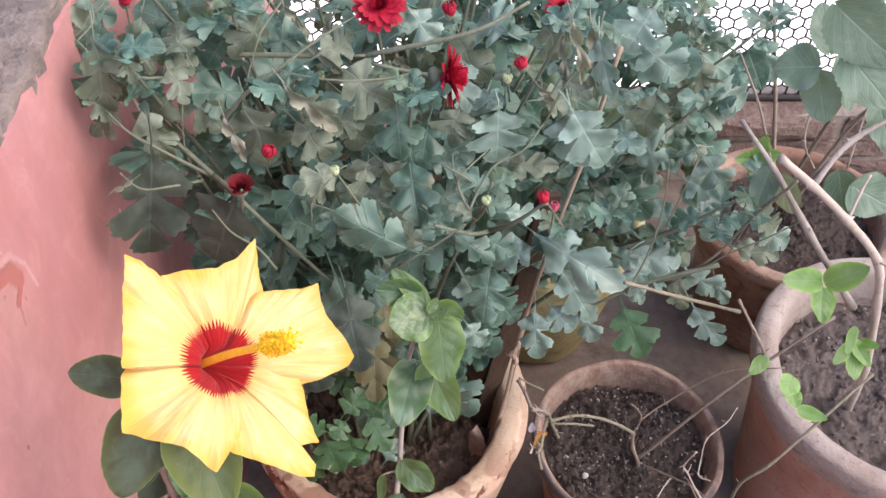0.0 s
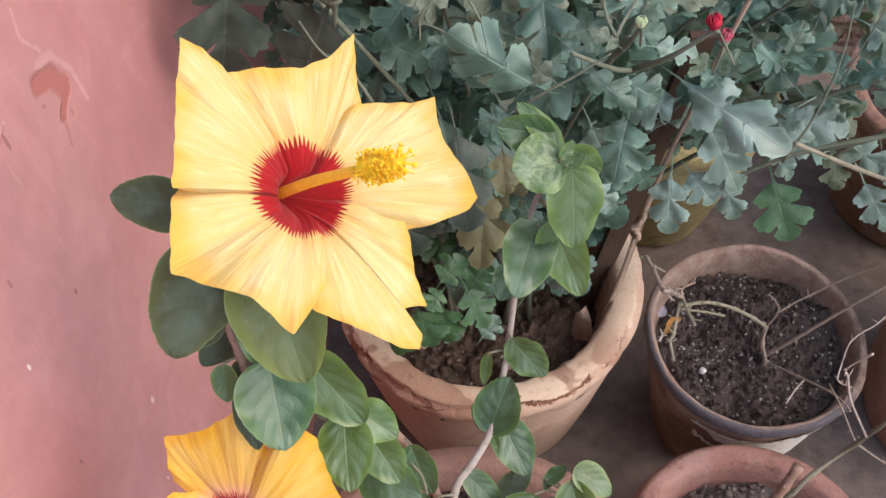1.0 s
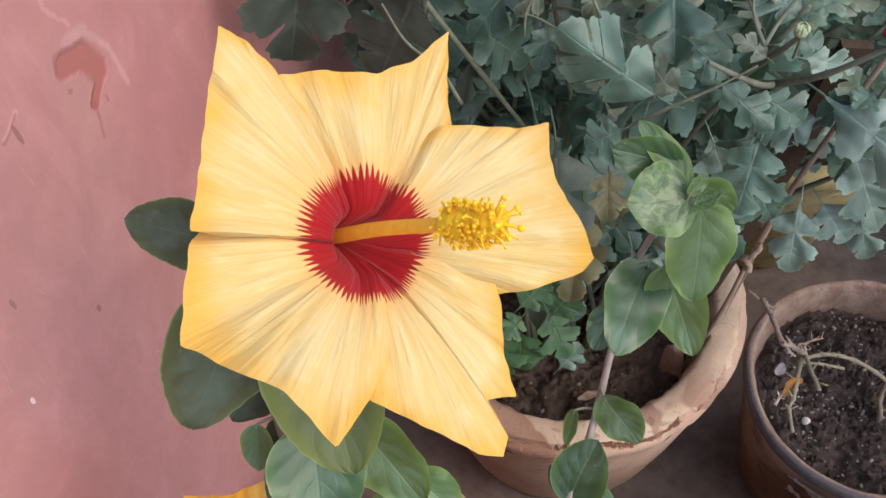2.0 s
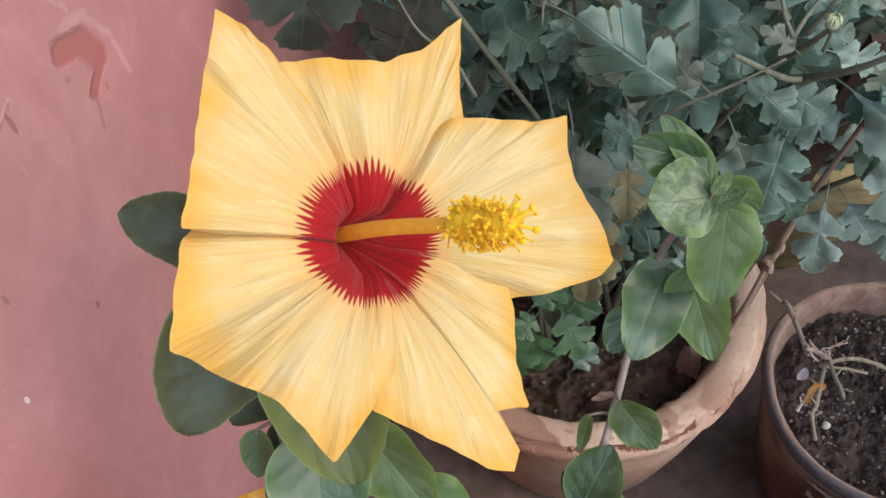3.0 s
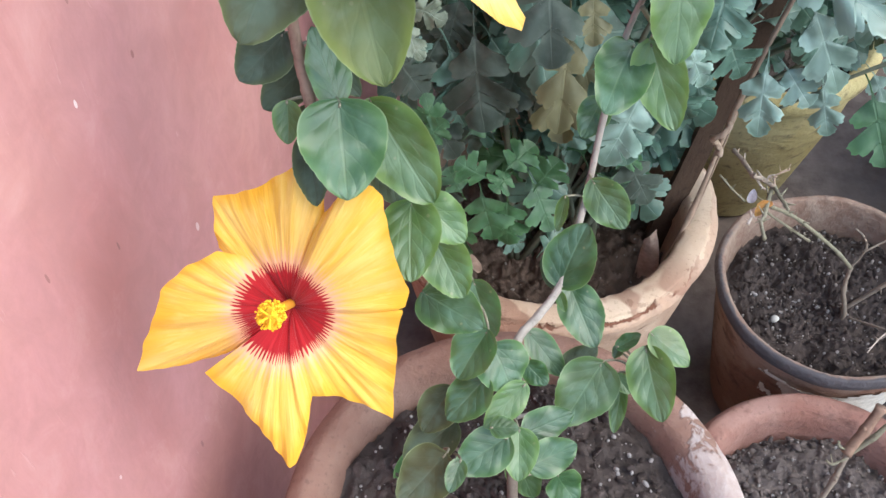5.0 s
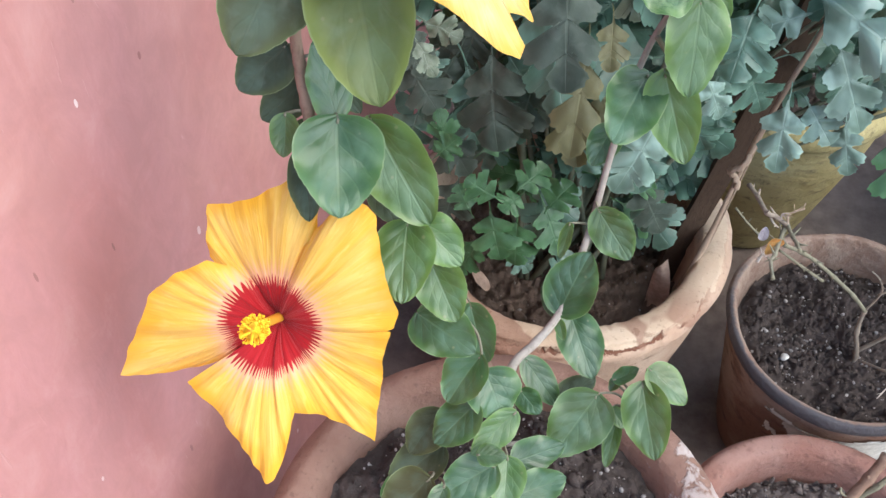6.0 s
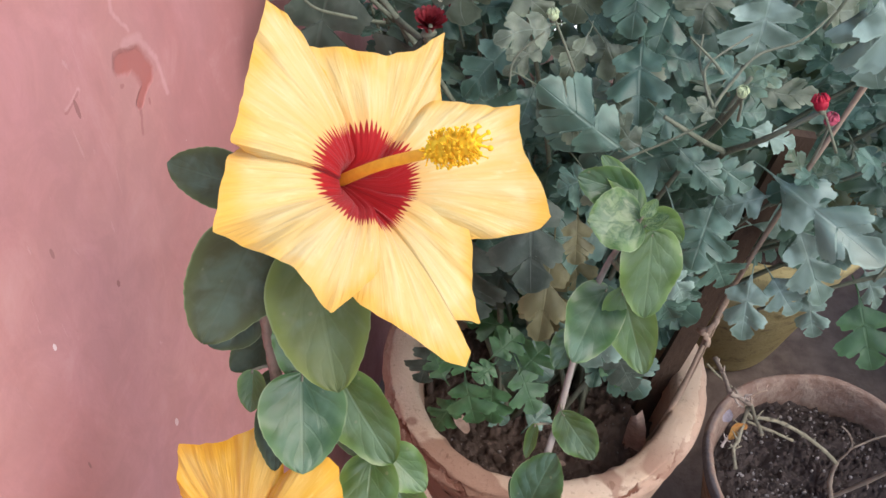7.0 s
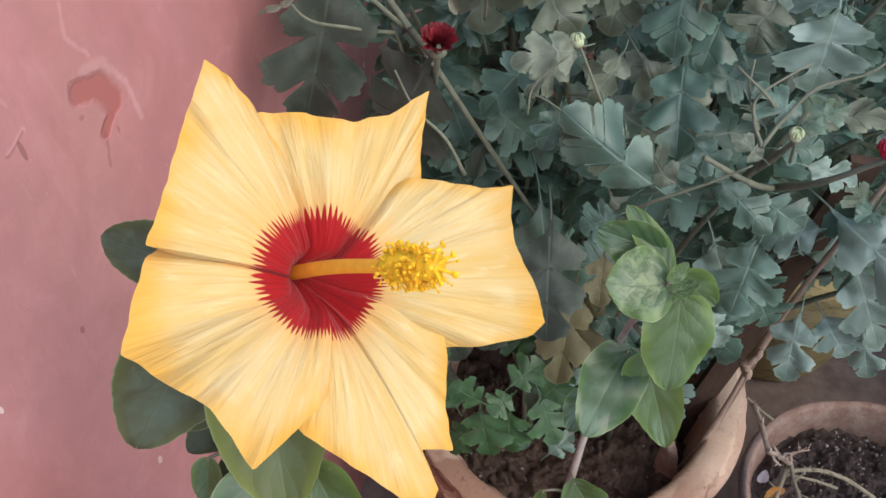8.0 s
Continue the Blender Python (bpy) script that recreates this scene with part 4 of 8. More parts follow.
# ---- leaves ----
def blade_uv(bm, nu, nv, rows):
    uv = bm.loops.layers.uv.new("blade")
    place = {}
    for i in range(nu + 1):
        for j in range(nv + 1):
            place[rows[i][j]] = (j / nv, i / nu)
    for f in bm.faces:
        for lp in f.loops:
            lp[uv].uv = place[lp.vert]


def hibiscus_outline(u, teeth, plump):
    w = math.sin(math.pi * min(1, u) ** plump) ** 0.6 if 0 < u < 1 else 0.0
    return w * (1 + teeth * (u ** 2) * ((u * 11) % 1.0 - 0.5))


def leaf_frame(base, tip, normal):
    base, tip, normal = Vector(base), Vector(tip), Vector(normal)
    along = (tip - base).normalized()
    n = (normal - along * normal.dot(along)).normalized()
    across = along.cross(n)
    m = Matrix((across, along, n)).transposed().to_4x4()
    m.translation = base
    return m, (tip - base).length


def hibiscus_blade(length, width, seed, serrate=0.0):
    rng = random.Random(seed)
    nu, nv = 30, 14
    fold, arch, twist = rng.uniform(0.05, 0.3), rng.uniform(-0.1, 0.16), rng.uniform(-0.25, 0.25)
    plump, teeth, wave = rng.uniform(0.68, 0.82), rng.uniform(0.05, 0.13), rng.uniform(0.02, 0.05)
    ph = rng.uniform(0, 6)
    bm = bmesh.new()
    rows = []
    for i in range(nu + 1):
        u = i / nu
        w = max(hibiscus_outline(u, teeth, plump), 0.012 if i else 0.03) * width / 2 * (1 - serrate * (i % 2))
        row = []
        for j in range(nv + 1):
            v = 2 * j / nv - 1
            x = v * w
            z = fold * abs(x) - arch * length * (4 * u * (1 - u)) * 0.5 - 0.25 * arch * length * u * u
            z += wave * width * math.sin(u * 13 + ph) * v * v + twist * x * (u - 0.4)
            half = abs(v) * 0.5
            z += 0.020 * width * math.sin(2 * math.pi * (4.5 * (u - 0.95 * half) - 0.25)) * min(1.0, half * 5) * (1 - abs(v)) ** 0.4 * 0.8 + 0.02 * width * noise.noise(Vector((v * 2, u * 3, seed)))
            row.append(bm.verts.new((x, u * length - 0.05 * length * v * v * (1 - u), z)))
        rows.append(row)
    for i in range(nu):
        for j in range(nv):
            bm.faces.new((rows[i][j], rows[i][j + 1], rows[i + 1][j + 1], rows[i + 1][j]))
    blade_uv(bm, nu, nv, rows)
    return bm


def lobed_blade(seed, shallow=1.0, wither=0.0):
    """A chrysanthemum leaf of length 1: a wedge-shaped foot, two forward lobes a side and a broad toothed tip."""
    rng = random.Random(seed)
    fold, arch, ph = rng.uniform(-0.15, 0.55), rng.uniform(0.0, 1.0), rng.uniform(0, 6)
    droop, curl = rng.uniform(0.1, 0.9), rng.uniform(0.04, 0.12)
    if shallow < 0.85:
        fold, arch, droop, curl = 0.4 * fold, 0.35 * arch, 0.4 * droop, 0.6 * curl
    bm = bmesh.new()
    uv = bm.loops.layers.uv.new("blade")
    lay = bm.loops.layers.uv.new("flat")
    place = {}

    def vert(x, y, at):
        ax = abs(x)
        z = fold * ax * 0.6 - arch * 0.35 * y * y - droop * ax * ax
        a = math.atan2(x, y - 0.4)
        z += 0.7 * curl * math.sin(5 * a + ph) * math.hypot(x, y - 0.4) * 1.4 + 0.02 * noise.noise(Vector((x * 6, y * 6, seed)))
        px = x
        if wither:
            # rolled in along its length and bent over, with crisped edges
            px = x * (1 - 0.55 * wither) + 0.03 * math.sin(9 * y + ph)
            z += 0.16 * wither * (1 - math.cos(x * 4.2 * wither)) + 0.05 * wither * math.sin(14 * y + ph + 5 * x)
            z -= 0.5 * wither * y * y
        v = bm.verts.new((px, y, z))
        place[v] = at
        return v

    steps = 6
    spine = {}
    for side in (-1, 1):
        k = [rng.uniform(0.86, 1.12) for _ in range(3)]
        dy = rng.uniform(-0.025, 0.025)
        cut = [shallow * rng.uniform(0.75, 1.2) for _ in range(2)]
        lower = [(0.18, 0.20), (0.30, 0.235), (0.375, 0.295), (0.37, 0.345), (0.315, 0.352), (0.335, 0.405), (0.27, 0.435), (0.19, 0.42)]
        upper = [(0.15, 0.47), (0.28, 0.53), (0.41, 0.595), (0.445, 0.655), (0.39, 0.675), (0.41, 0.73), (0.345, 0.76), (0.295, 0.735), (0.29, 0.795), (0.215, 0.79), (0.15, 0.735)]
        tip = [(0.12, 0.77), (0.20, 0.83), (0.225, 0.88), (0.175, 0.895), (0.185, 0.95), (0.12, 0.955), (0.07, 0.995)]
        rim = [(0.014, 0.0), (0.03, 0.10), (0.07, 0.17)] + [(a * k[0], b + dy) for a, b in lower] + [(0.25 - 0.165 * cut[0], 0.435 + dy)]
        rim += [(a * k[1], b + dy) for a, b in upper] + [(0.24 - 0.155 * cut[1], 0.705 + dy)] + [(a * k[2], b) for a, b in tip] + [(0.0, 1.0)]
        out = curve_points([(a, b, 0) for a, b in rim], 3)
        for _ in range(3):
            out = [out[0]] + [(a + b * 2 + c) / 4 for a, b, c in zip(out, out[1:], out[2:])] + [out[-1]]
        rows = []
        for n, q in enumerate(out):
            tooth = 1 + (0.03 * math.sin(n * 1.9 + ph) if q.x > 0.2 else 0)
            hw = max(0.0, q.x) * tooth
            foot = min(1.0, max(0.0, q.y - 0.55 * hw))
            if n == len(out) - 1:
                foot = 1.0
            row = []
            for f in range(steps + 1):
                w = (f / steps)
                if f == 0:
                    if n not in spine:
                        spine[n] = vert(0.0, foot, (0.5, foot))
                    row.append(spine[n])
                else:
                    row.append(vert(side * hw * w, foot + (q.y - foot) * w, (0.5 + 0.5 * side * w, foot)))
            rows.append(row)
        for p, q in zip(rows, rows[1:]):
            for f in range(steps):
                quad = (p[f], p[f + 1], q[f + 1], q[f])
                bm.faces.new(quad if side > 0 else quad[::-1])
    for fc in bm.faces:
        for lp in fc.loops:
            lp[uv].uv = place[lp.vert]
            lp[lay].uv = lp.vert.co.xy
    return bm


# ---- the hibiscus ----
hibiscus = thing("hibiscus_shrub", (*E, 0.312), "hibiscus with two yellow flowers, red throats and oval green leaves", "shrub")
HM = Matrix.Translation((-E[0], -E[1], -0.312))
leaf_count = 0


stem_lines = []


def hibiscus_stem(pts, r0, r1, material):
    bm = bmesh.new()
    stem_lines.extend(tube(bm, [Vector(p) for p in pts], r0, r1, 9, 8, 0.12, 0.12))
    ob = part("stem", bm, material, hibiscus)
    ob.matrix_local = HM
    return ob


def hibiscus_leaf(base, tip, width, normal, tone=0):
    global leaf_count
    leaf_count += 1
    m, length = leaf_frame(base, tip, normal)
    bm = hibiscus_blade(length * 1.03, width * 1.12, 100 + leaf_count)
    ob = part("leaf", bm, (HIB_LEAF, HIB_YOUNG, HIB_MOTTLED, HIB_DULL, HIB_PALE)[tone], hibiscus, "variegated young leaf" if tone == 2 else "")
    ob.matrix_local = HM @ m
    # the stalk bends back to the nearest stem
    foot = m.inverted() @ min(stem_lines, key=lambda p: (p - Vector(base)).length)
    if foot.length > 0.032:
        foot = foot.normalized() * 0.02
    bm = bmesh.new()
    tube(bm, [Vector((0, 0.06 * length, 0)), Vector((0, -0.02 * length, -0.03 * length)), foot * 0.5 + Vector((0, -0.06 * length, -0.08 * length)), foot], 0.0005, 0.0008, 6, 4)
    part("leaf_stalk", bm, TWIG_GREEN, ob)
    return ob


hibiscus_stem([(-0.046, 0.158, 0.300), (-0.048, 0.168, 0.335), (-0.052, 0.183, 0.375), (-0.057, 0.205, 0.415)], 0.0036, 0.0028, TRUNK)
hibiscus_stem([(-0.057, 0.205, 0.415), (-0.057, 0.225, 0.434), (-0.048, 0.241, 0.437), (-0.039, 0.259, 0.441), (-0.034, 0.280, 0.459), (-0.031, 0.298, 0.476), (-0.028, 0.320, 0.507), (-0.024, 0.340, 0.538), (-0.017, 0.342, 0.570), (-0.009, 0.339, 0.590)], 0.0025, 0.0014, BARK)
hibiscus_stem([(-0.057, 0.205, 0.415), (-0.071, 0.23, 0.422), (-0.084, 0.242, 0.447), (-0.105, 0.232, 0.535), (-0.130, 0.218, 0.580), (-0.140, 0.214, 0.593), (-0.145, 0.221, 0.602), (-0.149, 0.229, 0.614), (-0.151, 0.235, 0.627), (-0.148, 0.243, 0.648), (-0.137, 0.247, 0.662)], 0.0030, 0.0021, BARK_RED)
hibiscus_stem([(-0.138, 0.213, 0.590), (-0.148, 0.203, 0.550), (-0.152, 0.190, 0.512)], 0.0018, 0.0018, TWIG_GREEN)
hibiscus_stem([(-0.018, 0.335, 0.568), (-0.010, 0.336, 0.556), (-0.004, 0.335, 0.548)], 0.0013, 0.0009, TWIG_GREEN)
hibiscus_stem([(-0.052, 0.183, 0.375), (-0.072, 0.180, 0.385), (-0.090, 0.182, 0.392)], 0.0014, 0.0010, TRUNK)
hibiscus_stem([(-0.055, 0.198, 0.400), (-0.025, 0.223, 0.379), (-0.005, 0.238, 0.383), (0.006, 0.236, 0.406), (0.016, 0.246, 0.414)], 0.0014, 0.0009, BARK)
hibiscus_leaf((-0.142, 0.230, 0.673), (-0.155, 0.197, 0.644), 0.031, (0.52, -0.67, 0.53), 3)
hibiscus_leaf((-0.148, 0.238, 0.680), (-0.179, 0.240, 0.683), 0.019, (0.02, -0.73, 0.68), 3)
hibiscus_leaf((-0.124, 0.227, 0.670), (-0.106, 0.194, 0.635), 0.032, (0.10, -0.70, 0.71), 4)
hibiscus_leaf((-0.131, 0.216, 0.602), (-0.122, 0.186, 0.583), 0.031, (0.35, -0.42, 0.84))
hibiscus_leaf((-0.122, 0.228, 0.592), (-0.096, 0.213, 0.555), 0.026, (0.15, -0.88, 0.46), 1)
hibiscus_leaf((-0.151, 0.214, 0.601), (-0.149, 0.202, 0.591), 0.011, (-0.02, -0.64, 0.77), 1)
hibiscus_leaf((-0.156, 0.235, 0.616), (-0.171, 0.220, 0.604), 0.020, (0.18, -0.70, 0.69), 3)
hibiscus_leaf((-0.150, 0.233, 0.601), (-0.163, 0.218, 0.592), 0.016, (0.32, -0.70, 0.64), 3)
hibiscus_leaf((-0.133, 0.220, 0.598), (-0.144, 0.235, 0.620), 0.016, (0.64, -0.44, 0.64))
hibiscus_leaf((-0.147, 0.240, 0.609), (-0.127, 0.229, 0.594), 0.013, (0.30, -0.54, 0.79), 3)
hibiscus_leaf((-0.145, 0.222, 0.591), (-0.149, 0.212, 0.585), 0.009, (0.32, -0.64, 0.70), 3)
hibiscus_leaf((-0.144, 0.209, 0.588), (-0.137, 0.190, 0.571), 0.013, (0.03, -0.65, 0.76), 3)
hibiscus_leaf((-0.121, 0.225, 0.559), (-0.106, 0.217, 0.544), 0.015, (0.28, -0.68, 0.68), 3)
hibiscus_leaf((-0.106, 0.217, 0.547), (-0.101, 0.188, 0.531), 0.024, (-0.04, -0.49, 0.87), 1)
hibiscus_leaf((-0.104, 0.227, 0.536), (-0.084, 0.220, 0.521), 0.019, (0.36, -0.53, 0.76), 1)
hibiscus_leaf((-0.097, 0.220, 0.517), (-0.082, 0.205, 0.499), 0.021, (0.09, -0.71, 0.70), 1)
hibiscus_leaf((-0.103, 0.216, 0.481), (-0.073, 0.203, 0.478), 0.025, (0.01, -0.23, 0.97))
hibiscus_leaf((-0.082, 0.236, 0.467), (-0.069, 0.219, 0.446), 0.019, (-0.11, -0.81, 0.58))
hibiscus_leaf((-0.071, 0.21, 0.465), (-0.082, 0.192, 0.447), 0.021, (-0.31, -0.56, 0.77))
hibiscus_leaf((-0.068, 0.209, 0.454), (-0.056, 0.195, 0.437), 0.026, (0.44, -0.50, 0.75))
hibiscus_leaf((-0.069, 0.194, 0.447), (-0.085, 0.176, 0.433), 0.020, (-0.19, -0.48, 0.86))
hibiscus_leaf((-0.050, 0.198, 0.439), (-0.066, 0.176, 0.430), 0.015, (0.35, -0.57, 0.74), 1)
hibiscus_leaf((-0.063, 0.173, 0.437), (-0.050, 0.175, 0.436), 0.011, (0.12, -0.01, 0.99))
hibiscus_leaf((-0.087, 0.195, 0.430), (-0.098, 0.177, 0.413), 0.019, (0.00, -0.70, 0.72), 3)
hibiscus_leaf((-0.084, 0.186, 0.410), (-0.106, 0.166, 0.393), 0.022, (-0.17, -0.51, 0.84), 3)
hibiscus_leaf((-0.055, 0.176, 0.423), (-0.077, 0.158, 0.415), 0.022, (0.16, -0.54, 0.83))
hibiscus_leaf((-0.047, 0.187, 0.407), (-0.024, 0.202, 0.408), 0.018, (0.30, -0.59, 0.75))
hibiscus_leaf((-0.050, 0.185, 0.415), (-0.047, 0.163, 0.403), 0.018, (0.18, -0.47, 0.86), 1)
hibiscus_leaf((-0.043, 0.172, 0.401), (-0.02, 0.186, 0.405), 0.018, (0.16, -0.51, 0.85))
hibiscus_leaf((-0.039, 0.259, 0.442), (-0.029, 0.282, 0.467), 0.026, (-0.27, -0.63, 0.72))
hibiscus_leaf((-0.039, 0.262, 0.436), (-0.050, 0.273, 0.447), 0.010, (0.08, -0.65, 0.75), 3)
hibiscus_leaf((-0.029, 0.297, 0.485), (-0.009, 0.287, 0.463), 0.020, (0.06, -0.88, 0.46))
hibiscus_leaf((-0.042, 0.292, 0.476), (-0.044, 0.279, 0.463), 0.007, (-0.49, -0.55, 0.68), 1)
hibiscus_leaf((-0.033, 0.278, 0.416), (-0.015, 0.251, 0.399), 0.023, (0.13, -0.47, 0.87))
hibiscus_leaf((-0.039, 0.266, 0.426), (-0.034, 0.258, 0.419), 0.006, (-0.24, -0.75, 0.62), 1)
hibiscus_leaf((-0.052, 0.240, 0.421), (-0.031, 0.228, 0.402), 0.015, (0.38, -0.53, 0.76))
hibiscus_leaf((-0.051, 0.223, 0.417), (-0.039, 0.216, 0.410), 0.013, (-0.05, -0.79, 0.62))
hibiscus_leaf((-0.011, 0.231, 0.415), (-0.027, 0.205, 0.39), 0.03, (0.13, -0.73, 0.67))
hibiscus_leaf((-0.032, 0.241, 0.379), (-0.013, 0.258, 0.387), 0.015, (0.05, -0.45, 0.89), 3)
# the brighter young green on this blade stands in for a pale sheen
hibiscus_leaf((0.01, 0.237, 0.426), (0.023, 0.207, 0.407), 0.023, (-0.27, -0.61, 0.75), 1)
hibiscus_leaf((0.012, 0.244, 0.430), (0.033, 0.235, 0.419), 0.017, (0.34, -0.32, 0.89), 1)
hibiscus_leaf((-0.004, 0.241, 0.417), (0.007, 0.246, 0.425), 0.009, (-0.50, -0.19, 0.85))
hibiscus_leaf((-0.002, 0.243, 0.416), (-0.005, 0.237, 0.412), 0.006, (-0.37, -0.36, 0.86))
hibiscus_leaf((0.002, 0.231, 0.394), (0.001, 0.210, 0.379), 0.009, (-0.33, -0.51, 0.80), 1)
hibiscus_leaf((-0.002, 0.233, 0.401), (0.007, 0.227, 0.394), 0.008, (0.12, -0.64, 0.76), 1)
hibiscus_leaf((-0.083, 0.157, 0.433), (-0.101, 0.135, 0.418), 0.025, (-0.13, -0.49, 0.86), 3)
hibiscus_leaf((-0.075, 0.154, 0.436), (-0.078, 0.140, 0.430), 0.009, (0.05, -0.42, 0.91))
hibiscus_leaf((-0.010, 0.341, 0.593), (-0.033, 0.330, 0.598), 0.028, (0.35, -0.39, 0.85), 2)
hibiscus_leaf((-0.003, 0.339, 0.589), (0.001, 0.321, 0.549), 0.028, (0.36, -0.84, 0.40), 1)
hibiscus_leaf((-0.011, 0.334, 0.549), (0.007, 0.312, 0.514), 0.024, (-0.09, -0.86, 0.50), 1)
hibiscus_leaf((-0.018, 0.340, 0.542), (-0.028, 0.296, 0.537), 0.027, (0.33, -0.17, 0.93))
hibiscus_leaf((-0.014, 0.354, 0.597), (-0.041, 0.354, 0.602), 0.019, (0.08, -0.87, 0.48))
hibiscus_leaf((-0.010, 0.347, 0.593), (-0.032, 0.367, 0.605), 0.012, (0.14, -0.35, 0.92), 1)
hibiscus_leaf((-0.007, 0.345, 0.593), (0.013, 0.353, 0.570), 0.018, (0.52, -0.83, 0.19), 1)
hibiscus_leaf((-0.009, 0.340, 0.596), (-0.004, 0.346, 0.603), 0.007, (0.41, -0.82, 0.41), 2)
hibiscus_leaf((-0.007, 0.337, 0.594), (0.002, 0.340, 0.600), 0.009, (-0.46, -0.16, 0.87), 2)
hibiscus_leaf((-0.030, 0.334, 0.508), (-0.037, 0.317, 0.496), 0.016, (0.02, -0.61, 0.79))
hibiscus_leaf((-0.027, 0.185, 0.367), (-0.014, 0.179, 0.348), 0.019, (0.45, -0.73, 0.51))
hibiscus_leaf((-0.108, 0.194, 0.350), (-0.109, 0.175, 0.321), 0.023, (0.39, -0.79, 0.48), 0)
hibiscus_leaf((-0.050, 0.192, 0.364), (-0.038, 0.181, 0.341), 0.018, (0.01, -0.90, 0.43), 1)
hibiscus_leaf((-0.117, 0.191, 0.337), (-0.107, 0.177, 0.311), 0.021, (0.20, -0.82, 0.54), 3)


# petals as fans: (angle, reach in mm, height in mm) along each margin
def petal(flower, margin, material, lift, seed, lean):
    rng = random.Random(seed)
    nu, ns = 24, 110
    steps = [0.0]
    for a, b in zip(margin, margin[1:]):
        pa = Vector((a[1] * math.cos(radians(a[0])), a[1] * math.sin(radians(a[0])), 0))
        pb = Vector((b[1] * math.cos(radians(b[0])), b[1] * math.sin(radians(b[0])), 0))
        steps.append(steps[-1] + max((pa - pb).length, 3.0))
    bm = bmesh.new()
    layer = bm.verts.layers.float.new("reach")
    rows = []
    ph = rng.uniform(0, 6)
    for j in range(ns + 1):
        f = steps[-1] * j / ns
        k = max(i for i in range(len(steps) - 1) if steps[i] <= f + 1e-6)
        t = (f - steps[k]) / (steps[k + 1] - steps[k])
        a0, b0 = margin[k], margin[k + 1]
        pa = Vector((a0[1] * math.cos(radians(a0[0])), a0[1] * math.sin(radians(a0[0])), a0[2]))
        pb = Vector((b0[1] * math.cos(radians(b0[0])), b0[1] * math.sin(radians(b0[0])), b0[2]))
        end = pa.lerp(pb, t) * 0.001
        s = j / ns
        row = []
        for i in range(nu + 1):
            u = (i / nu) ** 0.9
            q = Vector((end.x * u, end.y * u, 0))
            cup = min(end.z, 0.019)
            q.z = cup * (1 - (1 - u) ** 4.5) + (end.z - cup) * u ** 2.2
            q.z += lift * 0.001 * u * (1 if 0.08 < s < 0.92 else 0.8)
            ripple = math.sin(s * 21 + ph) * 0.5 + math.sin(s * 37 + 2 * ph) * 0.12
            q.z += 0.0012 * ripple * u * u
            q.z += 0.0016 * math.sin(math.pi * s) * math.sin(math.pi * u)
            q.z += 0.0013 * u * noise.noise(Vector((s * 24, u * 2.0, seed * 1.7))) + 0.0022 * u * noise.noise(Vector((s * 8, u * 1.6, seed * 2.3))) + 0.0003 * u * noise.noise(Vector((s * 60, u * 5, seed)))
            q.z += 0.00042 * u * (1 - 0.4 * u) * math.sin(s * 72 + 6 * noise.noise(Vector((s * 6, u, seed))))
            q.z += 0.0016 * u ** 3 * noise.noise(Vector((s * 9, u * 3, seed)))
            if u > 0.9:
                q += 0.0005 * (u - 0.9) * 10 * noise.noise_vector(Vector((s * 26, 0, seed)))
            reach = math.hypot(q.x, q.y)
            # the funnel leans over towards the column
            q += lean * (min(1.0, reach / 0.009) * (1 - u))
            v = bm.verts.new(q)
            v[layer] = reach
            row.append(v)
        rows.append(row)
    for j in range(ns):
        for i in range(nu):
            bm.faces.new((rows[j][i], rows[j][i + 1], rows[j + 1][i + 1], rows[j + 1][i]))
    uv = bm.loops.layers.uv.new("blade")
    place = {rows[j][i]: (j / ns, i / nu) for j in range(ns + 1) for i in range(nu + 1)}
    for f in bm.faces:
        for lp in f.loops:
            lp[uv].uv = place[lp.vert]
    bmesh.ops.recalc_face_normals(bm, faces=bm.faces[:])
    return part("petal", bm, material, flower)


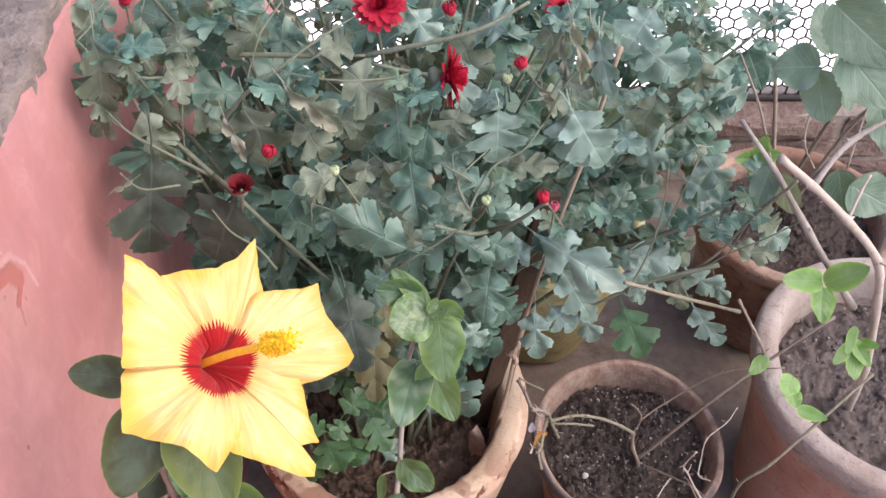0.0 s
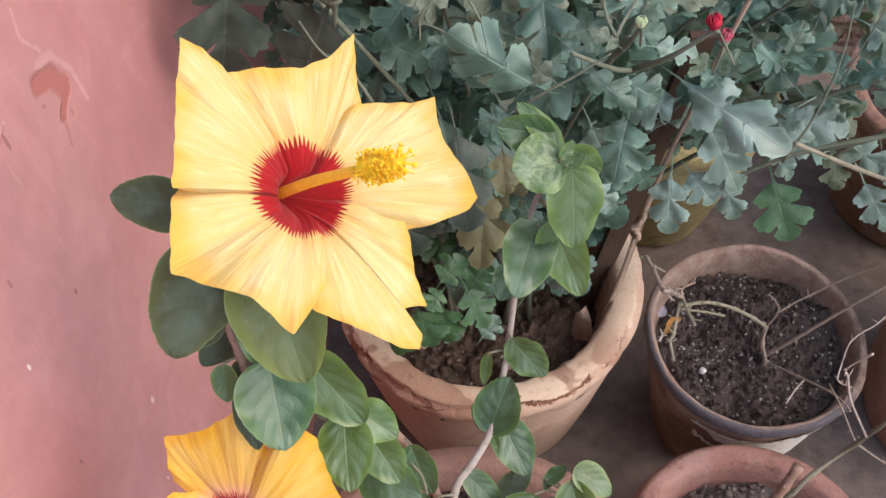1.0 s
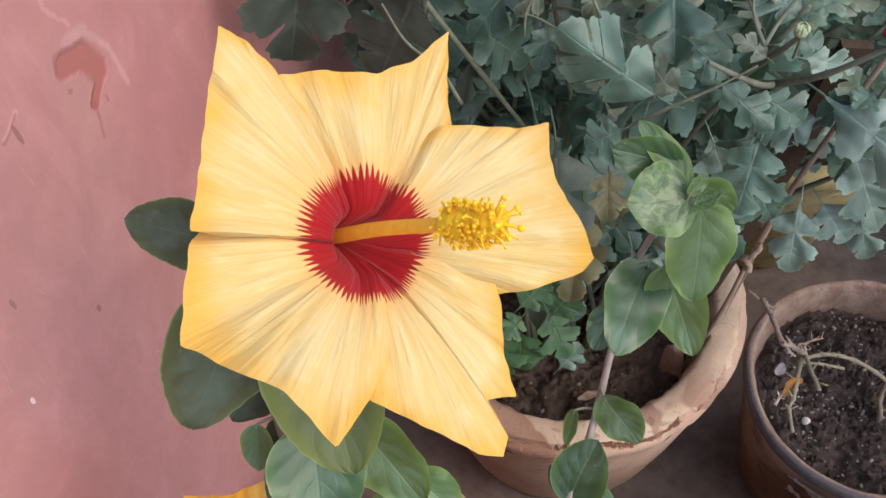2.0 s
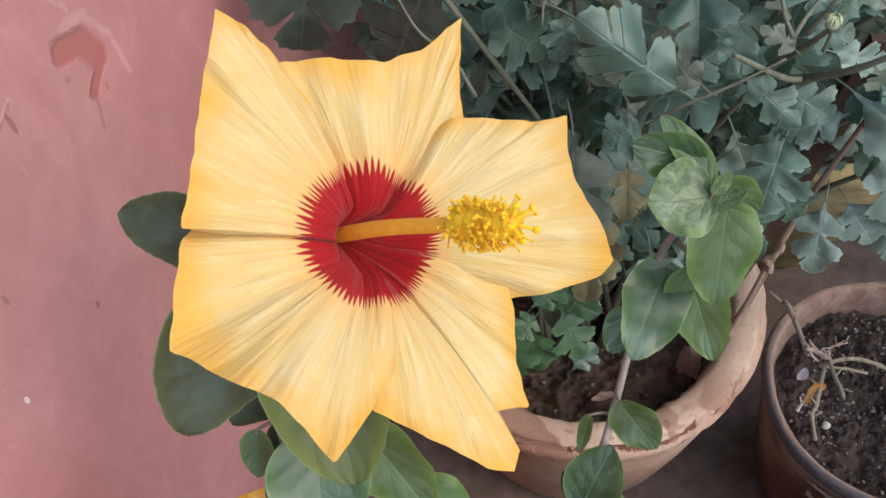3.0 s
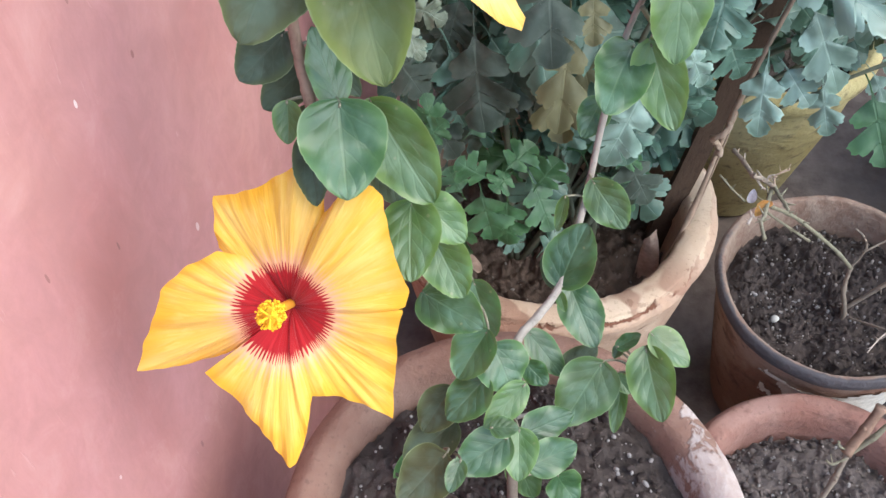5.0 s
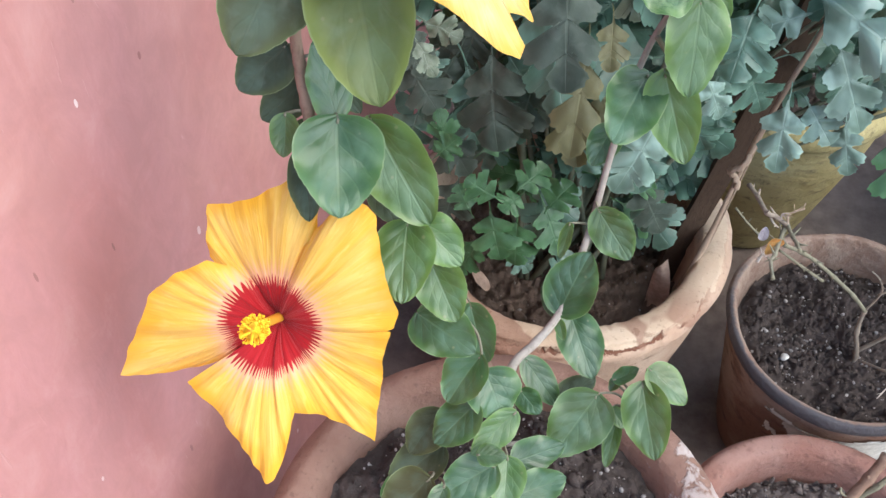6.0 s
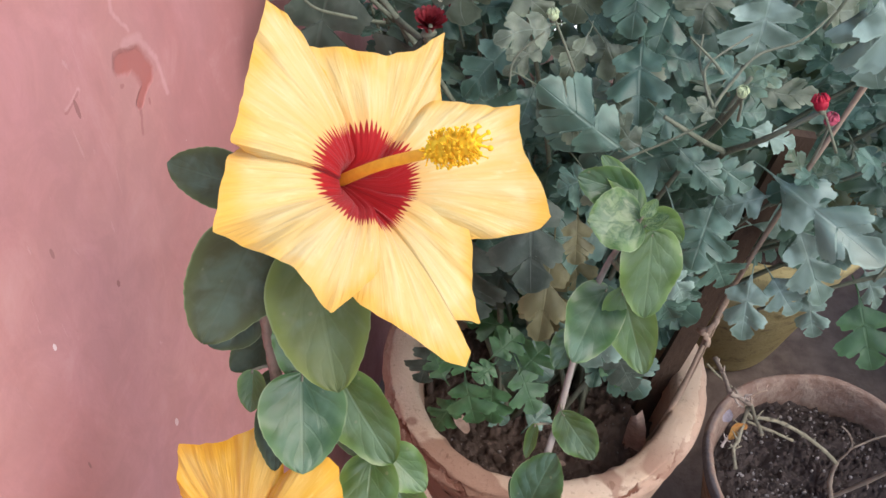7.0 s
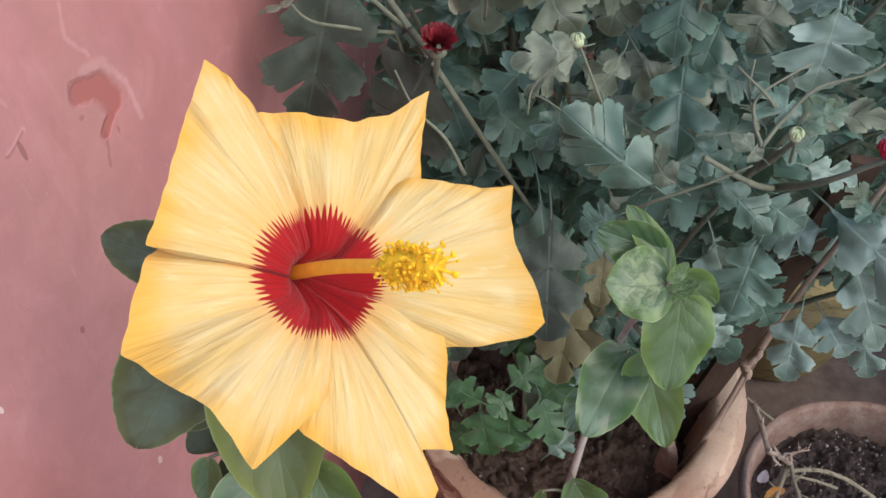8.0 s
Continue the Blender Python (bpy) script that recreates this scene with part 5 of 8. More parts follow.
def hibiscus_flower(throat, across, up, out, end, lean, brush, skin, petals, label, seed):
    m = Matrix((across, up, out)).transposed().to_4x4()
    m.translation = throat
    bm = bmesh.new()
    lathe(bm, [(0.0012, -0.020), (0.0040, -0.018), (0.0062, -0.010), (0.0085, -0.001), (0.0100, 0.004)], 20, 0.03, seed)
    for k in range(5):
        a = 2 * math.pi * k / 5
        tube(bm, [(0.009 * math.cos(a), 0.009 * math.sin(a), 0.0), (0.0135 * math.cos(a), 0.0135 * math.sin(a), 0.002), (0.017 * math.cos(a), 0.017 * math.sin(a), 0.001)], 0.0026, 0.0004, 5, 3)
    flower = part("flower", bm, CALYX, hibiscus, label)
    flower.matrix_local = HM @ m
    for k, (lift, margin) in enumerate(petals):
        petal(flower, margin, skin, lift, seed + k, Vector(lean))
    # staminal column with its anthers and stigma pads
    rng = random.Random(seed)
    end = Vector(end)
    bend = end.cross(Vector((0.3, 1, 0.1))).normalized() * 0.001
    line = [Vector((0, 0, -0.006)), end * 0.35 + bend, end * 0.7 + bend * 0.8, end]
    bm = bmesh.new()
    path = tube(bm, line, 0.0021, 0.0016, 10, 8)
    part("staminal_column", bm, COLUMN, flower)
    bm = bmesh.new()
    axis = end.normalized()
    count, long = brush
    for k in range(count):
        f = rng.uniform(0.74, 0.97)
        q = path[min(len(path) - 1, int(f * (len(path) - 1)))]
        side = Vector((rng.uniform(-1, 1), rng.uniform(-1, 1), rng.uniform(-1, 1)))
        side = (side - axis * side.dot(axis)).normalized()
        bow = axis * rng.uniform(0.0, 0.004)
        reach = long * rng.uniform(0.55, 1.0)
        tipp = q + side * reach + bow
        tube(bm, (q, q + side * (0.6 * reach) + bow * 0.3, tipp), 0.00028, 0.0002, 4, 2)
        lump(bm, tipp, rng.uniform(0.00035, 0.00065), 1.1)
    tube(bm, path[int(0.76 * (len(path) - 1)):], 0.58 * long, 0.42 * long, 12, 4, 0.2, 0.4)
    part("pollen_head", bm, ANTHER, flower)
    for k in range(5):
        a = 2 * math.pi * k / 5 + 0.4
        e1 = axis.orthogonal().normalized()
        d = e1 * math.cos(a) + axis.cross(e1) * math.sin(a)
        bm = bmesh.new()
        tube(bm, (end - axis * 0.002, end + axis * 0.001 + d * 0.002, end + axis * 0.0025 + d * 0.0036), 0.0005, 0.0004, 6, 3)
        lump(bm, end + axis * 0.0028 + d * 0.0038, 0.0009, 0.7, 2)
        part("stigma", bm, ANTHER, flower)
    return flower


hibiscus_flower((-0.118, 0.2405, 0.688), (0.8505, 0.1465, -0.5051), (0.0, 0.9604, 0.2786), (0.5259, -0.237, 0.8169), (0.0195, -0.005, 0.067), (0.0093, -0.0024, 0), (250, 0.0060), PETAL_PALE, [
    (1.6, [(205, 18, 6), (203, 30, 14), (201, 41, 22), (188, 39, 20), (162, 43, 19), (148, 50, 19), (138, 58.5, 19), (134, 51, 18), (128, 43, 16), (121, 31, 13), (116, 20, 9)]),
    (-0.6, [(138, 20, 4), (136, 36, 9), (126, 43, 13), (108, 42, 17), (91, 43, 18), (80, 51, 18), (74.5, 65, 18), (68, 54, 17), (57, 45, 16), (46, 42, 12), (40, 22, 5)]),
    (0.6, [(64, 20, 7), (62, 30, 14), (60, 39, 20), (50, 46, 24), (43, 53, 28), (41, 61, 33), (33, 58, 31), (24, 58, 30), (14, 64, 28), (6, 70, 27), (3, 68, 24), (-4, 56, 18), (-9, 47, 14), (-14, 38, 9), (-15, 20, 4)]),
    (0.8, [(6, 20, 7), (2, 32, 12), (-4, 44.5, 16), (-13, 49, 15), (-21, 55, 14), (-29, 68, 13), (-36, 61, 14), (-38, 72, 15), (-42, 75, 15), (-46, 70, 16), (-55, 57, 17), (-68, 46, 14), (-80, 38, 9), (-80, 20, 4)]),
    (1.0, [(-42, 20, 7), (-52, 30, 15), (-61, 37, 20), (-72, 43, 25), (-82, 51, 33), (-87, 57, 37), (-95, 51, 33), (-103, 48, 30), (-116, 49, 25), (-124, 50, 21), (-129.5, 52, 18), (-142, 45, 18), (-157, 40, 18), (-166, 34, 12), (-168, 18, 5)]),
], "pale yellow hibiscus flower with a dark red throat", 31)
hibiscus_flower((-0.1501, 0.1737, 0.5219), (0.9979, 0.0484, -0.0434), (0.0, 0.6675, 0.7446), (0.065, -0.7431, 0.6661), (0.0035, 0.0085, 0.050), (0, 0, 0), (320, 0.0054), PETAL_GOLD, [
    (0.4, [(232, 16, 8), (223, 29, 13), (214, 52, 13), (209, 70, 12), (198, 60, 15), (186, 52, 19), (174, 50, 20), (156, 42, 22), (138, 36, 22), (128, 28, 15), (124, 16, 8)]),
    (-0.6, [(150, 18, 7), (146, 28, 9), (143, 38, 10), (136, 46, 8), (129, 56, 6), (119, 52, 8), (108, 52, 10), (97, 56, 12), (89, 61, 14), (82, 58, 14), (76, 52, 14), (70, 38, 9), (66, 20, 5)]),
    (0.8, [(82, 18, 7), (76, 34, 13), (72, 46, 16), (68, 57, 20), (65, 64, 22), (60, 66.5, 22), (55, 65, 21), (48, 59, 19), (35, 53, 16), (22, 52, 14), (17, 53, 13), (10, 50, 13), (2, 38, 9), (-2, 20, 4)]),
    (0.3, [(16, 18, 7), (11, 34, 10), (8, 49, 12), (-6, 47, 9), (-18, 50, 8), (-32, 56, 8), (-41, 64, 8), (-43, 56, 9), (-50, 46, 10), (-60, 39, 11), (-70, 37, 11), (-84, 30, 8), (-90, 16, 4)]),
    (0.9, [(-62, 16, 7), (-65, 27, 10), (-67, 37, 12), (-73, 50, 18), (-79, 62, 22), (-81.5, 64, 22), (-85, 60, 20), (-96, 48, 19), (-108, 42, 18), (-124, 40, 18), (-137, 41, 18), (-136, 28, 13), (-134, 16, 8)]),
], "golden yellow hibiscus flower with a red throat", 57)

# ---- the chrysanthemum ----
mum = thing("chrysanthemum_plant", (*A, 0.165), "bushy chrysanthemum with grey-green lobed leaves and crimson buds", "shrub")
MM = Matrix.Translation((-A[0], -A[1], -0.165))


def lobed_mesh(seed, material, shallow=1.0, wither=0.0):
    bm = lobed_blade(seed, shallow, wither)
    tube(bm, [(0, 0.06, -0.006), (0, -0.10, -0.03), (0.02, -0.26, -0.12)], 0.013, 0.012, 5, 3)
    me = bpy.data.meshes.new("leaf")
    bm.to_mesh(me)
    bm.free()
    me.materials.append(material)
    me.shade_smooth()
    return me


LOBED = [lobed_mesh(500 + k, MUM_LEAF) for k in range(14)]
LOBED_YOUNG = [lobed_mesh(600 + k, MUM_YOUNG, 0.8) for k in range(6)]
LOBED_BLUE = [lobed_mesh(540 + k, MUM_BLUE) for k in range(10)]
LOBED_OLIVE = [lobed_mesh(560 + k, MUM_OLIVE) for k in range(3)]
LOBED_DUSTY = [lobed_mesh(640 + k, MUM_DUSTY, 1.0, 0.2 + 0.12 * (k % 3)) for k in range(9)]
LOBED_WITHERED = [lobed_mesh(680 + k, MUM_WITHERED, 0.9, 0.8 + 0.15 * (k % 3)) for k in range(6)]
LOBED_SHADE = [lobed_mesh(700 + k, MUM_SHADE) for k in range(6)]
mum_leaves = 0


def lobed_leaf(base, tip, width, normal, tone=0):
    global mum_leaves
    mum_leaves += 1
    m, length = leaf_frame(base, tip, normal)
    shapes = (LOBED, LOBED_YOUNG, LOBED_DUSTY, LOBED_WITHERED, LOBED_OLIVE, LOBED_BLUE, LOBED, LOBED_SHADE)[tone]
    if tone == 0 and base[2] + 0.25 * math.sin(mum_leaves * 2.3) > 0.72 + 0.5 * max(0.0, base[0]):
        shapes = LOBED_DUSTY
    elif tone in (0, 2) and base[0] + 0.03 * math.sin(mum_leaves * 1.7) > 0.035 and (tone == 0 or mum_leaves % 2):
        # the outer right-hand shoots carry bluish, waxy leaves, lightened to imitate brighter light
        shapes = LOBED_BLUE
    ob = new("leaf", shapes[(mum_leaves * 5) % len(shapes)])
    ob.parent = mum
    ob.matrix_local = MM @ m @ Matrix.Diagonal((width / 0.80, length, (length + width) / 1.8, 1))
    return ob


lobed_leaf((-0.020, 0.418, 0.565), (-0.069, 0.416, 0.601), 0.034, (0.32, -0.86, 0.39), 6)
lobed_leaf((-0.022, 0.481, 0.597), (-0.019, 0.437, 0.575), 0.033, (-0.27, -0.44, 0.86), 6)
lobed_leaf((-0.012, 0.421, 0.567), (-0.034, 0.431, 0.577), 0.021, (-0.08, -0.81, 0.57), 2)
lobed_leaf((0.022, 0.423, 0.593), (0.007, 0.424, 0.604), 0.014, (0.42, -0.67, 0.61), 2)
lobed_leaf((0.007, 0.449, 0.550), (0.040, 0.442, 0.525), 0.022, (0.22, -0.81, 0.54))
lobed_leaf((0.038, 0.452, 0.508), (0.032, 0.422, 0.476), 0.038, (-0.20, -0.68, 0.70), 6)
lobed_leaf((0.027, 0.444, 0.582), (0.052, 0.451, 0.581), 0.017, (0.25, -0.78, 0.57))
lobed_leaf((0.045, 0.458, 0.562), (0.079, 0.468, 0.548), 0.017, (0.44, -0.71, 0.56))
lobed_leaf((0.048, 0.512, 0.615), (0.038, 0.493, 0.590), 0.031, (0.01, -0.79, 0.61), 6)
lobed_leaf((0.049, 0.514, 0.613), (0.064, 0.498, 0.584), 0.024, (0.09, -0.85, 0.52), 6)
lobed_leaf((0.014, 0.515, 0.613), (0.010, 0.498, 0.589), 0.028, (0.19, -0.82, 0.54), 6)
lobed_leaf((-0.007, 0.516, 0.607), (-0.015, 0.487, 0.586), 0.026, (-0.11, -0.55, 0.83), 6)
lobed_leaf((-0.047, 0.515, 0.604), (-0.053, 0.492, 0.588), 0.027, (0.16, -0.59, 0.79), 6)
lobed_leaf((-0.051, 0.456, 0.613), (-0.058, 0.435, 0.597), 0.018, (0.32, -0.65, 0.69), 2)
lobed_leaf((-0.076, 0.463, 0.597), (-0.095, 0.444, 0.588), 0.019, (0.10, -0.52, 0.85), 2)
lobed_leaf((-0.078, 0.451, 0.576), (-0.081, 0.432, 0.563), 0.018, (0.28, -0.59, 0.76))
lobed_leaf((0.077, 0.498, 0.495), (0.135, 0.441, 0.494), 0.043, (-0.48, -0.51, 0.71), 5)
lobed_leaf((0.099, 0.486, 0.467), (0.133, 0.463, 0.413), 0.034, (0.09, -0.89, 0.45), 5)
lobed_leaf((0.081, 0.477, 0.423), (0.081, 0.443, 0.388), 0.032, (-0.24, -0.70, 0.67), 5)
lobed_leaf((0.095, 0.483, 0.418), (0.116, 0.466, 0.399), 0.029, (-0.14, -0.80, 0.58))
lobed_leaf((0.128, 0.500, 0.393), (0.140, 0.478, 0.358), 0.026, (-0.22, -0.85, 0.48), 5)
lobed_leaf((0.170, 0.519, 0.373), (0.193, 0.487, 0.328), 0.042, (-0.04, -0.83, 0.56), 1)
lobed_leaf((0.018, 0.419, 0.480), (0.036, 0.410, 0.455), 0.021, (0.25, -0.83, 0.49))
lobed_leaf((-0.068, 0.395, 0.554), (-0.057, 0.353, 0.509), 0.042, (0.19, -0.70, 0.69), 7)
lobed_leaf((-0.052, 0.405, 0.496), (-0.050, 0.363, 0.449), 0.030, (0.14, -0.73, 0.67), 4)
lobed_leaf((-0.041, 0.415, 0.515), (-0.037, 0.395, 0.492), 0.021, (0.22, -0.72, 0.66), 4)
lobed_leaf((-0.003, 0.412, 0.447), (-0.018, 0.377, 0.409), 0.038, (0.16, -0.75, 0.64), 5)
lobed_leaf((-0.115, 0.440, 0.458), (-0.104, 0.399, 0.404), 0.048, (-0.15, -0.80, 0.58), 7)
lobed_leaf((-0.142, 0.377, 0.523), (-0.120, 0.374, 0.516), 0.021, (-0.00, -0.91, 0.42), 2)
lobed_leaf((-0.141, 0.357, 0.526), (-0.127, 0.345, 0.514), 0.015, (0.24, -0.54, 0.81), 2)
lobed_leaf((-0.095, 0.378, 0.386), (-0.116, 0.376, 0.401), 0.025, (0.34, -0.87, 0.36), 1)
lobed_leaf((-0.085, 0.405, 0.367), (-0.068, 0.424, 0.378), 0.026, (-0.00, -0.52, 0.85), 1)
lobed_leaf((-0.081, 0.397, 0.373), (-0.091, 0.379, 0.373), 0.021, (0.31, -0.14, 0.94), 1)
lobed_leaf((-0.101, 0.390, 0.358), (-0.089, 0.371, 0.328), 0.033, (0.02, -0.84, 0.54), 1)
lobed_leaf((-0.064, 0.420, 0.336), (-0.050, 0.439, 0.349), 0.031, (-0.16, -0.46, 0.88), 1)
lobed_leaf((-0.084, 0.409, 0.331), (-0.081, 0.395, 0.294), 0.033, (0.08, -0.93, 0.36), 1)
lobed_leaf((-0.068, 0.423, 0.339), (-0.048, 0.403, 0.307), 0.032, (0.42, -0.63, 0.65), 1)
lobed_leaf((-0.113, 0.380, 0.365), (-0.125, 0.392, 0.377), 0.021, (0.12, -0.63, 0.77), 1)
lobed_leaf((-0.134, 0.401, 0.386), (-0.143, 0.413, 0.423), 0.022, (0.37, -0.85, 0.36), 1)
lobed_leaf((-0.115, 0.419, 0.383), (-0.101, 0.435, 0.394), 0.024, (0.41, -0.71, 0.57), 1)
lobed_leaf((-0.005, 0.444, 0.344), (0.008, 0.454, 0.349), 0.021, (0.02, -0.49, 0.87), 1)
lobed_leaf((-0.141, 0.396, 0.396), (-0.127, 0.403, 0.411), 0.021, (0.04, -0.93, 0.35), 1)
lobed_leaf((0.092, 0.500, 0.627), (0.103, 0.471, 0.591), 0.049, (-0.39, -0.77, 0.50), 5)
lobed_leaf((0.177, 0.579, 0.411), (0.214, 0.559, 0.406), 0.025, (-0.36, -0.79, 0.49), 2)
lobed_leaf((0.284, 0.579, 0.383), (0.228, 0.559, 0.457), 0.043, (0.12, -0.98, -0.18), 5)
lobed_leaf((0.284, 0.579, 0.384), (0.323, 0.559, 0.390), 0.035, (-0.41, -0.59, 0.69), 2)
lobed_leaf((0.244, 0.579, 0.353), (0.286, 0.559, 0.321), 0.036, (-0.20, -0.93, 0.32), 2)
lobed_leaf((0.236, 0.579, 0.345), (0.251, 0.559, 0.298), 0.029, (-0.11, -0.93, 0.36), 2)
lobed_leaf((0.276, 0.579, 0.342), (0.291, 0.559, 0.308), 0.019, (-0.37, -0.86, 0.34), 2)
lobed_leaf((0.136, 0.579, 0.471), (0.171, 0.559, 0.433), 0.031, (-0.02, -0.89, 0.45), 2)
lobed_leaf((0.190, 0.579, 0.477), (0.172, 0.559, 0.556), 0.030, (0.02, -0.97, -0.24))
lobed_leaf((0.218, 0.579, 0.478), (0.252, 0.559, 0.471), 0.034, (-0.28, -0.71, 0.65))
lobed_leaf((0.186, 0.579, 0.343), (0.210, 0.559, 0.318), 0.022, (0.17, -0.68, 0.71), 2)
lobed_leaf((0.214, 0.579, 0.419), (0.246, 0.559, 0.374), 0.037, (0.18, -0.85, 0.50), 2)
lobed_leaf((0.209, 0.579, 0.375), (0.229, 0.559, 0.362), 0.032, (-0.05, -0.58, 0.81), 2)
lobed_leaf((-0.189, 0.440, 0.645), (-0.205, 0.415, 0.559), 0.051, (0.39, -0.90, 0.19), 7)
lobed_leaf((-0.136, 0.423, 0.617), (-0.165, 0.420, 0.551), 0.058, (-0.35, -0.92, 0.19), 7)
lobed_leaf((-0.068, 0.435, 0.629), (-0.093, 0.415, 0.632), 0.027, (0.45, -0.45, 0.77))
lobed_leaf((-0.213, 0.465, 0.714), (-0.215, 0.445, 0.662), 0.032, (0.15, -0.92, 0.35), 2)
lobed_leaf((-0.203, 0.475, 0.699), (-0.193, 0.455, 0.689), 0.018, (0.08, -0.41, 0.91), 2)
lobed_leaf((-0.200, 0.465, 0.659), (-0.182, 0.445, 0.627), 0.031, (0.23, -0.76, 0.60), 2)
lobed_leaf((-0.182, 0.505, 0.641), (-0.155, 0.485, 0.620), 0.037, (-0.04, -0.75, 0.66), 2)
lobed_leaf((-0.137, 0.495, 0.640), (-0.126, 0.475, 0.589), 0.047, (0.00, -0.93, 0.37), 2)
lobed_leaf((-0.102, 0.465, 0.679), (-0.071, 0.445, 0.648), 0.024, (-0.06, -0.86, 0.50), 3)
lobed_leaf((-0.142, 0.455, 0.661), (-0.131, 0.435, 0.634), 0.017, (0.03, -0.80, 0.60), 3)
lobed_leaf((-0.054, 0.505, 0.630), (-0.062, 0.485, 0.596), 0.035, (0.29, -0.85, 0.43))
lobed_leaf((-0.031, 0.495, 0.644), (-0.028, 0.475, 0.598), 0.034, (0.15, -0.90, 0.40))
lobed_leaf((0.042, 0.505, 0.623), (0.044, 0.485, 0.583), 0.045, (0.23, -0.87, 0.44))
lobed_leaf((0.014, 0.515, 0.616), (0.007, 0.495, 0.597), 0.035, (-0.02, -0.68, 0.73))
lobed_leaf((-0.190, 0.495, 0.712), (-0.202, 0.475, 0.679), 0.022, (0.09, -0.87, 0.49), 2)
lobed_leaf((-0.179, 0.485, 0.675), (-0.166, 0.465, 0.665), 0.023, (0.26, -0.29, 0.92), 2)
lobed_leaf((-0.118, 0.525, 0.691), (-0.141, 0.505, 0.664), 0.031, (0.30, -0.87, 0.39), 2)
lobed_leaf((-0.022, 0.535, 0.688), (-0.001, 0.515, 0.667), 0.027, (0.00, -0.72, 0.69), 5)
lobed_leaf((0.082, 0.485, 0.716), (0.100, 0.465, 0.664), 0.018, (0.08, -0.92, 0.38), 3)
lobed_leaf((0.147, 0.555, 0.644), (0.184, 0.535, 0.618), 0.038, (-0.23, -0.90, 0.37), 5)
lobed_leaf((0.158, 0.565, 0.666), (0.138, 0.545, 0.641), 0.037, (-0.05, -0.76, 0.65))
lobed_leaf((0.167, 0.545, 0.604), (0.154, 0.525, 0.576), 0.035, (-0.30, -0.70, 0.64))
lobed_leaf((0.088, 0.475, 0.647), (0.116, 0.455, 0.607), 0.039, (-0.00, -0.89, 0.45), 5)
lobed_leaf((0.222, 0.565, 0.521), (0.250, 0.545, 0.486), 0.034, (-0.14, -0.90, 0.41), 2)
lobed_leaf((-0.077, 0.435, 0.590), (-0.030, 0.432, 0.562), 0.035, (0.36, -0.63, 0.68))
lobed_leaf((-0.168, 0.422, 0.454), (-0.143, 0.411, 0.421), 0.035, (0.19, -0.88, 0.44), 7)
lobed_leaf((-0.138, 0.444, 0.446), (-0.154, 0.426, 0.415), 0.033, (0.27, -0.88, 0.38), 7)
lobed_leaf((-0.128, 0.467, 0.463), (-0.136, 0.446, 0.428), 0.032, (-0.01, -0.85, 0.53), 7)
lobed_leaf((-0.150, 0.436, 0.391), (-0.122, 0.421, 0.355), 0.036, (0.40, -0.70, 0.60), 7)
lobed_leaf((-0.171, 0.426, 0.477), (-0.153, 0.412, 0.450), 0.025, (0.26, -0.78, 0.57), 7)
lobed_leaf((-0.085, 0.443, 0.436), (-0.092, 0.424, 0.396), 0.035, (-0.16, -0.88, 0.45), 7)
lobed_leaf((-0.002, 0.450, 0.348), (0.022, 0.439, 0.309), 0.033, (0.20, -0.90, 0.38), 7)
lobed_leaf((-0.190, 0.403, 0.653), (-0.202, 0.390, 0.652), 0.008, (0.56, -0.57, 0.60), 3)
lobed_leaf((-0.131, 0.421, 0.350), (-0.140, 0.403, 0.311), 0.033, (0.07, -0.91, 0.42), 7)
lobed_leaf((-0.110, 0.403, 0.305), (-0.125, 0.392, 0.274), 0.026, (-0.12, -0.92, 0.38), 1)
lobed_leaf((-0.046, 0.487, 0.589), (-0.009, 0.465, 0.556), 0.041, (-0.06, -0.86, 0.51))
lobed_leaf((-0.029, 0.425, 0.556), (-0.005, 0.449, 0.568), 0.022, (0.15, -0.56, 0.82))
lobed_leaf((-0.085, 0.454, 0.504), (-0.060, 0.414, 0.428), 0.043, (0.21, -0.83, 0.51))
lobed_leaf((0.036, 0.560, 0.590), (0.014, 0.529, 0.560), 0.040, (-0.00, -0.70, 0.72))
lobed_leaf((0.050, 0.540, 0.597), (0.050, 0.521, 0.557), 0.051, (-0.31, -0.86, 0.41))
lobed_leaf((0.002, 0.542, 0.573), (-0.039, 0.549, 0.576), 0.038, (-0.09, -0.80, 0.60))
lobed_leaf((-0.122, 0.471, 0.551), (-0.088, 0.468, 0.528), 0.035, (0.35, -0.74, 0.58))
lobed_leaf((-0.037, 0.536, 0.578), (-0.015, 0.525, 0.552), 0.032, (0.14, -0.88, 0.46))
lobed_leaf((-0.046, 0.454, 0.519), (-0.022, 0.445, 0.493), 0.028, (0.27, -0.80, 0.53))
lobed_leaf((-0.010, 0.436, 0.585), (0.009, 0.428, 0.574), 0.016, (0.06, -0.77, 0.64))
lobed_leaf((-0.132, 0.440, 0.444), (-0.106, 0.419, 0.398), 0.050, (0.24, -0.83, 0.50))
lobed_leaf((-0.109, 0.467, 0.435), (-0.082, 0.452, 0.406), 0.039, (0.17, -0.80, 0.57))
lobed_leaf((-0.075, 0.448, 0.325), (-0.042, 0.442, 0.302), 0.037, (0.29, -0.74, 0.60))
lobed_leaf((-0.162, 0.439, 0.449), (-0.150, 0.426, 0.436), 0.026, (0.09, -0.63, 0.77))
lobed_leaf((-0.019, 0.431, 0.417), (-0.003, 0.406, 0.382), 0.036, (0.01, -0.81, 0.59))
lobed_leaf((0.035, 0.475, 0.416), (0.045, 0.459, 0.389), 0.023, (-0.05, -0.87, 0.49))
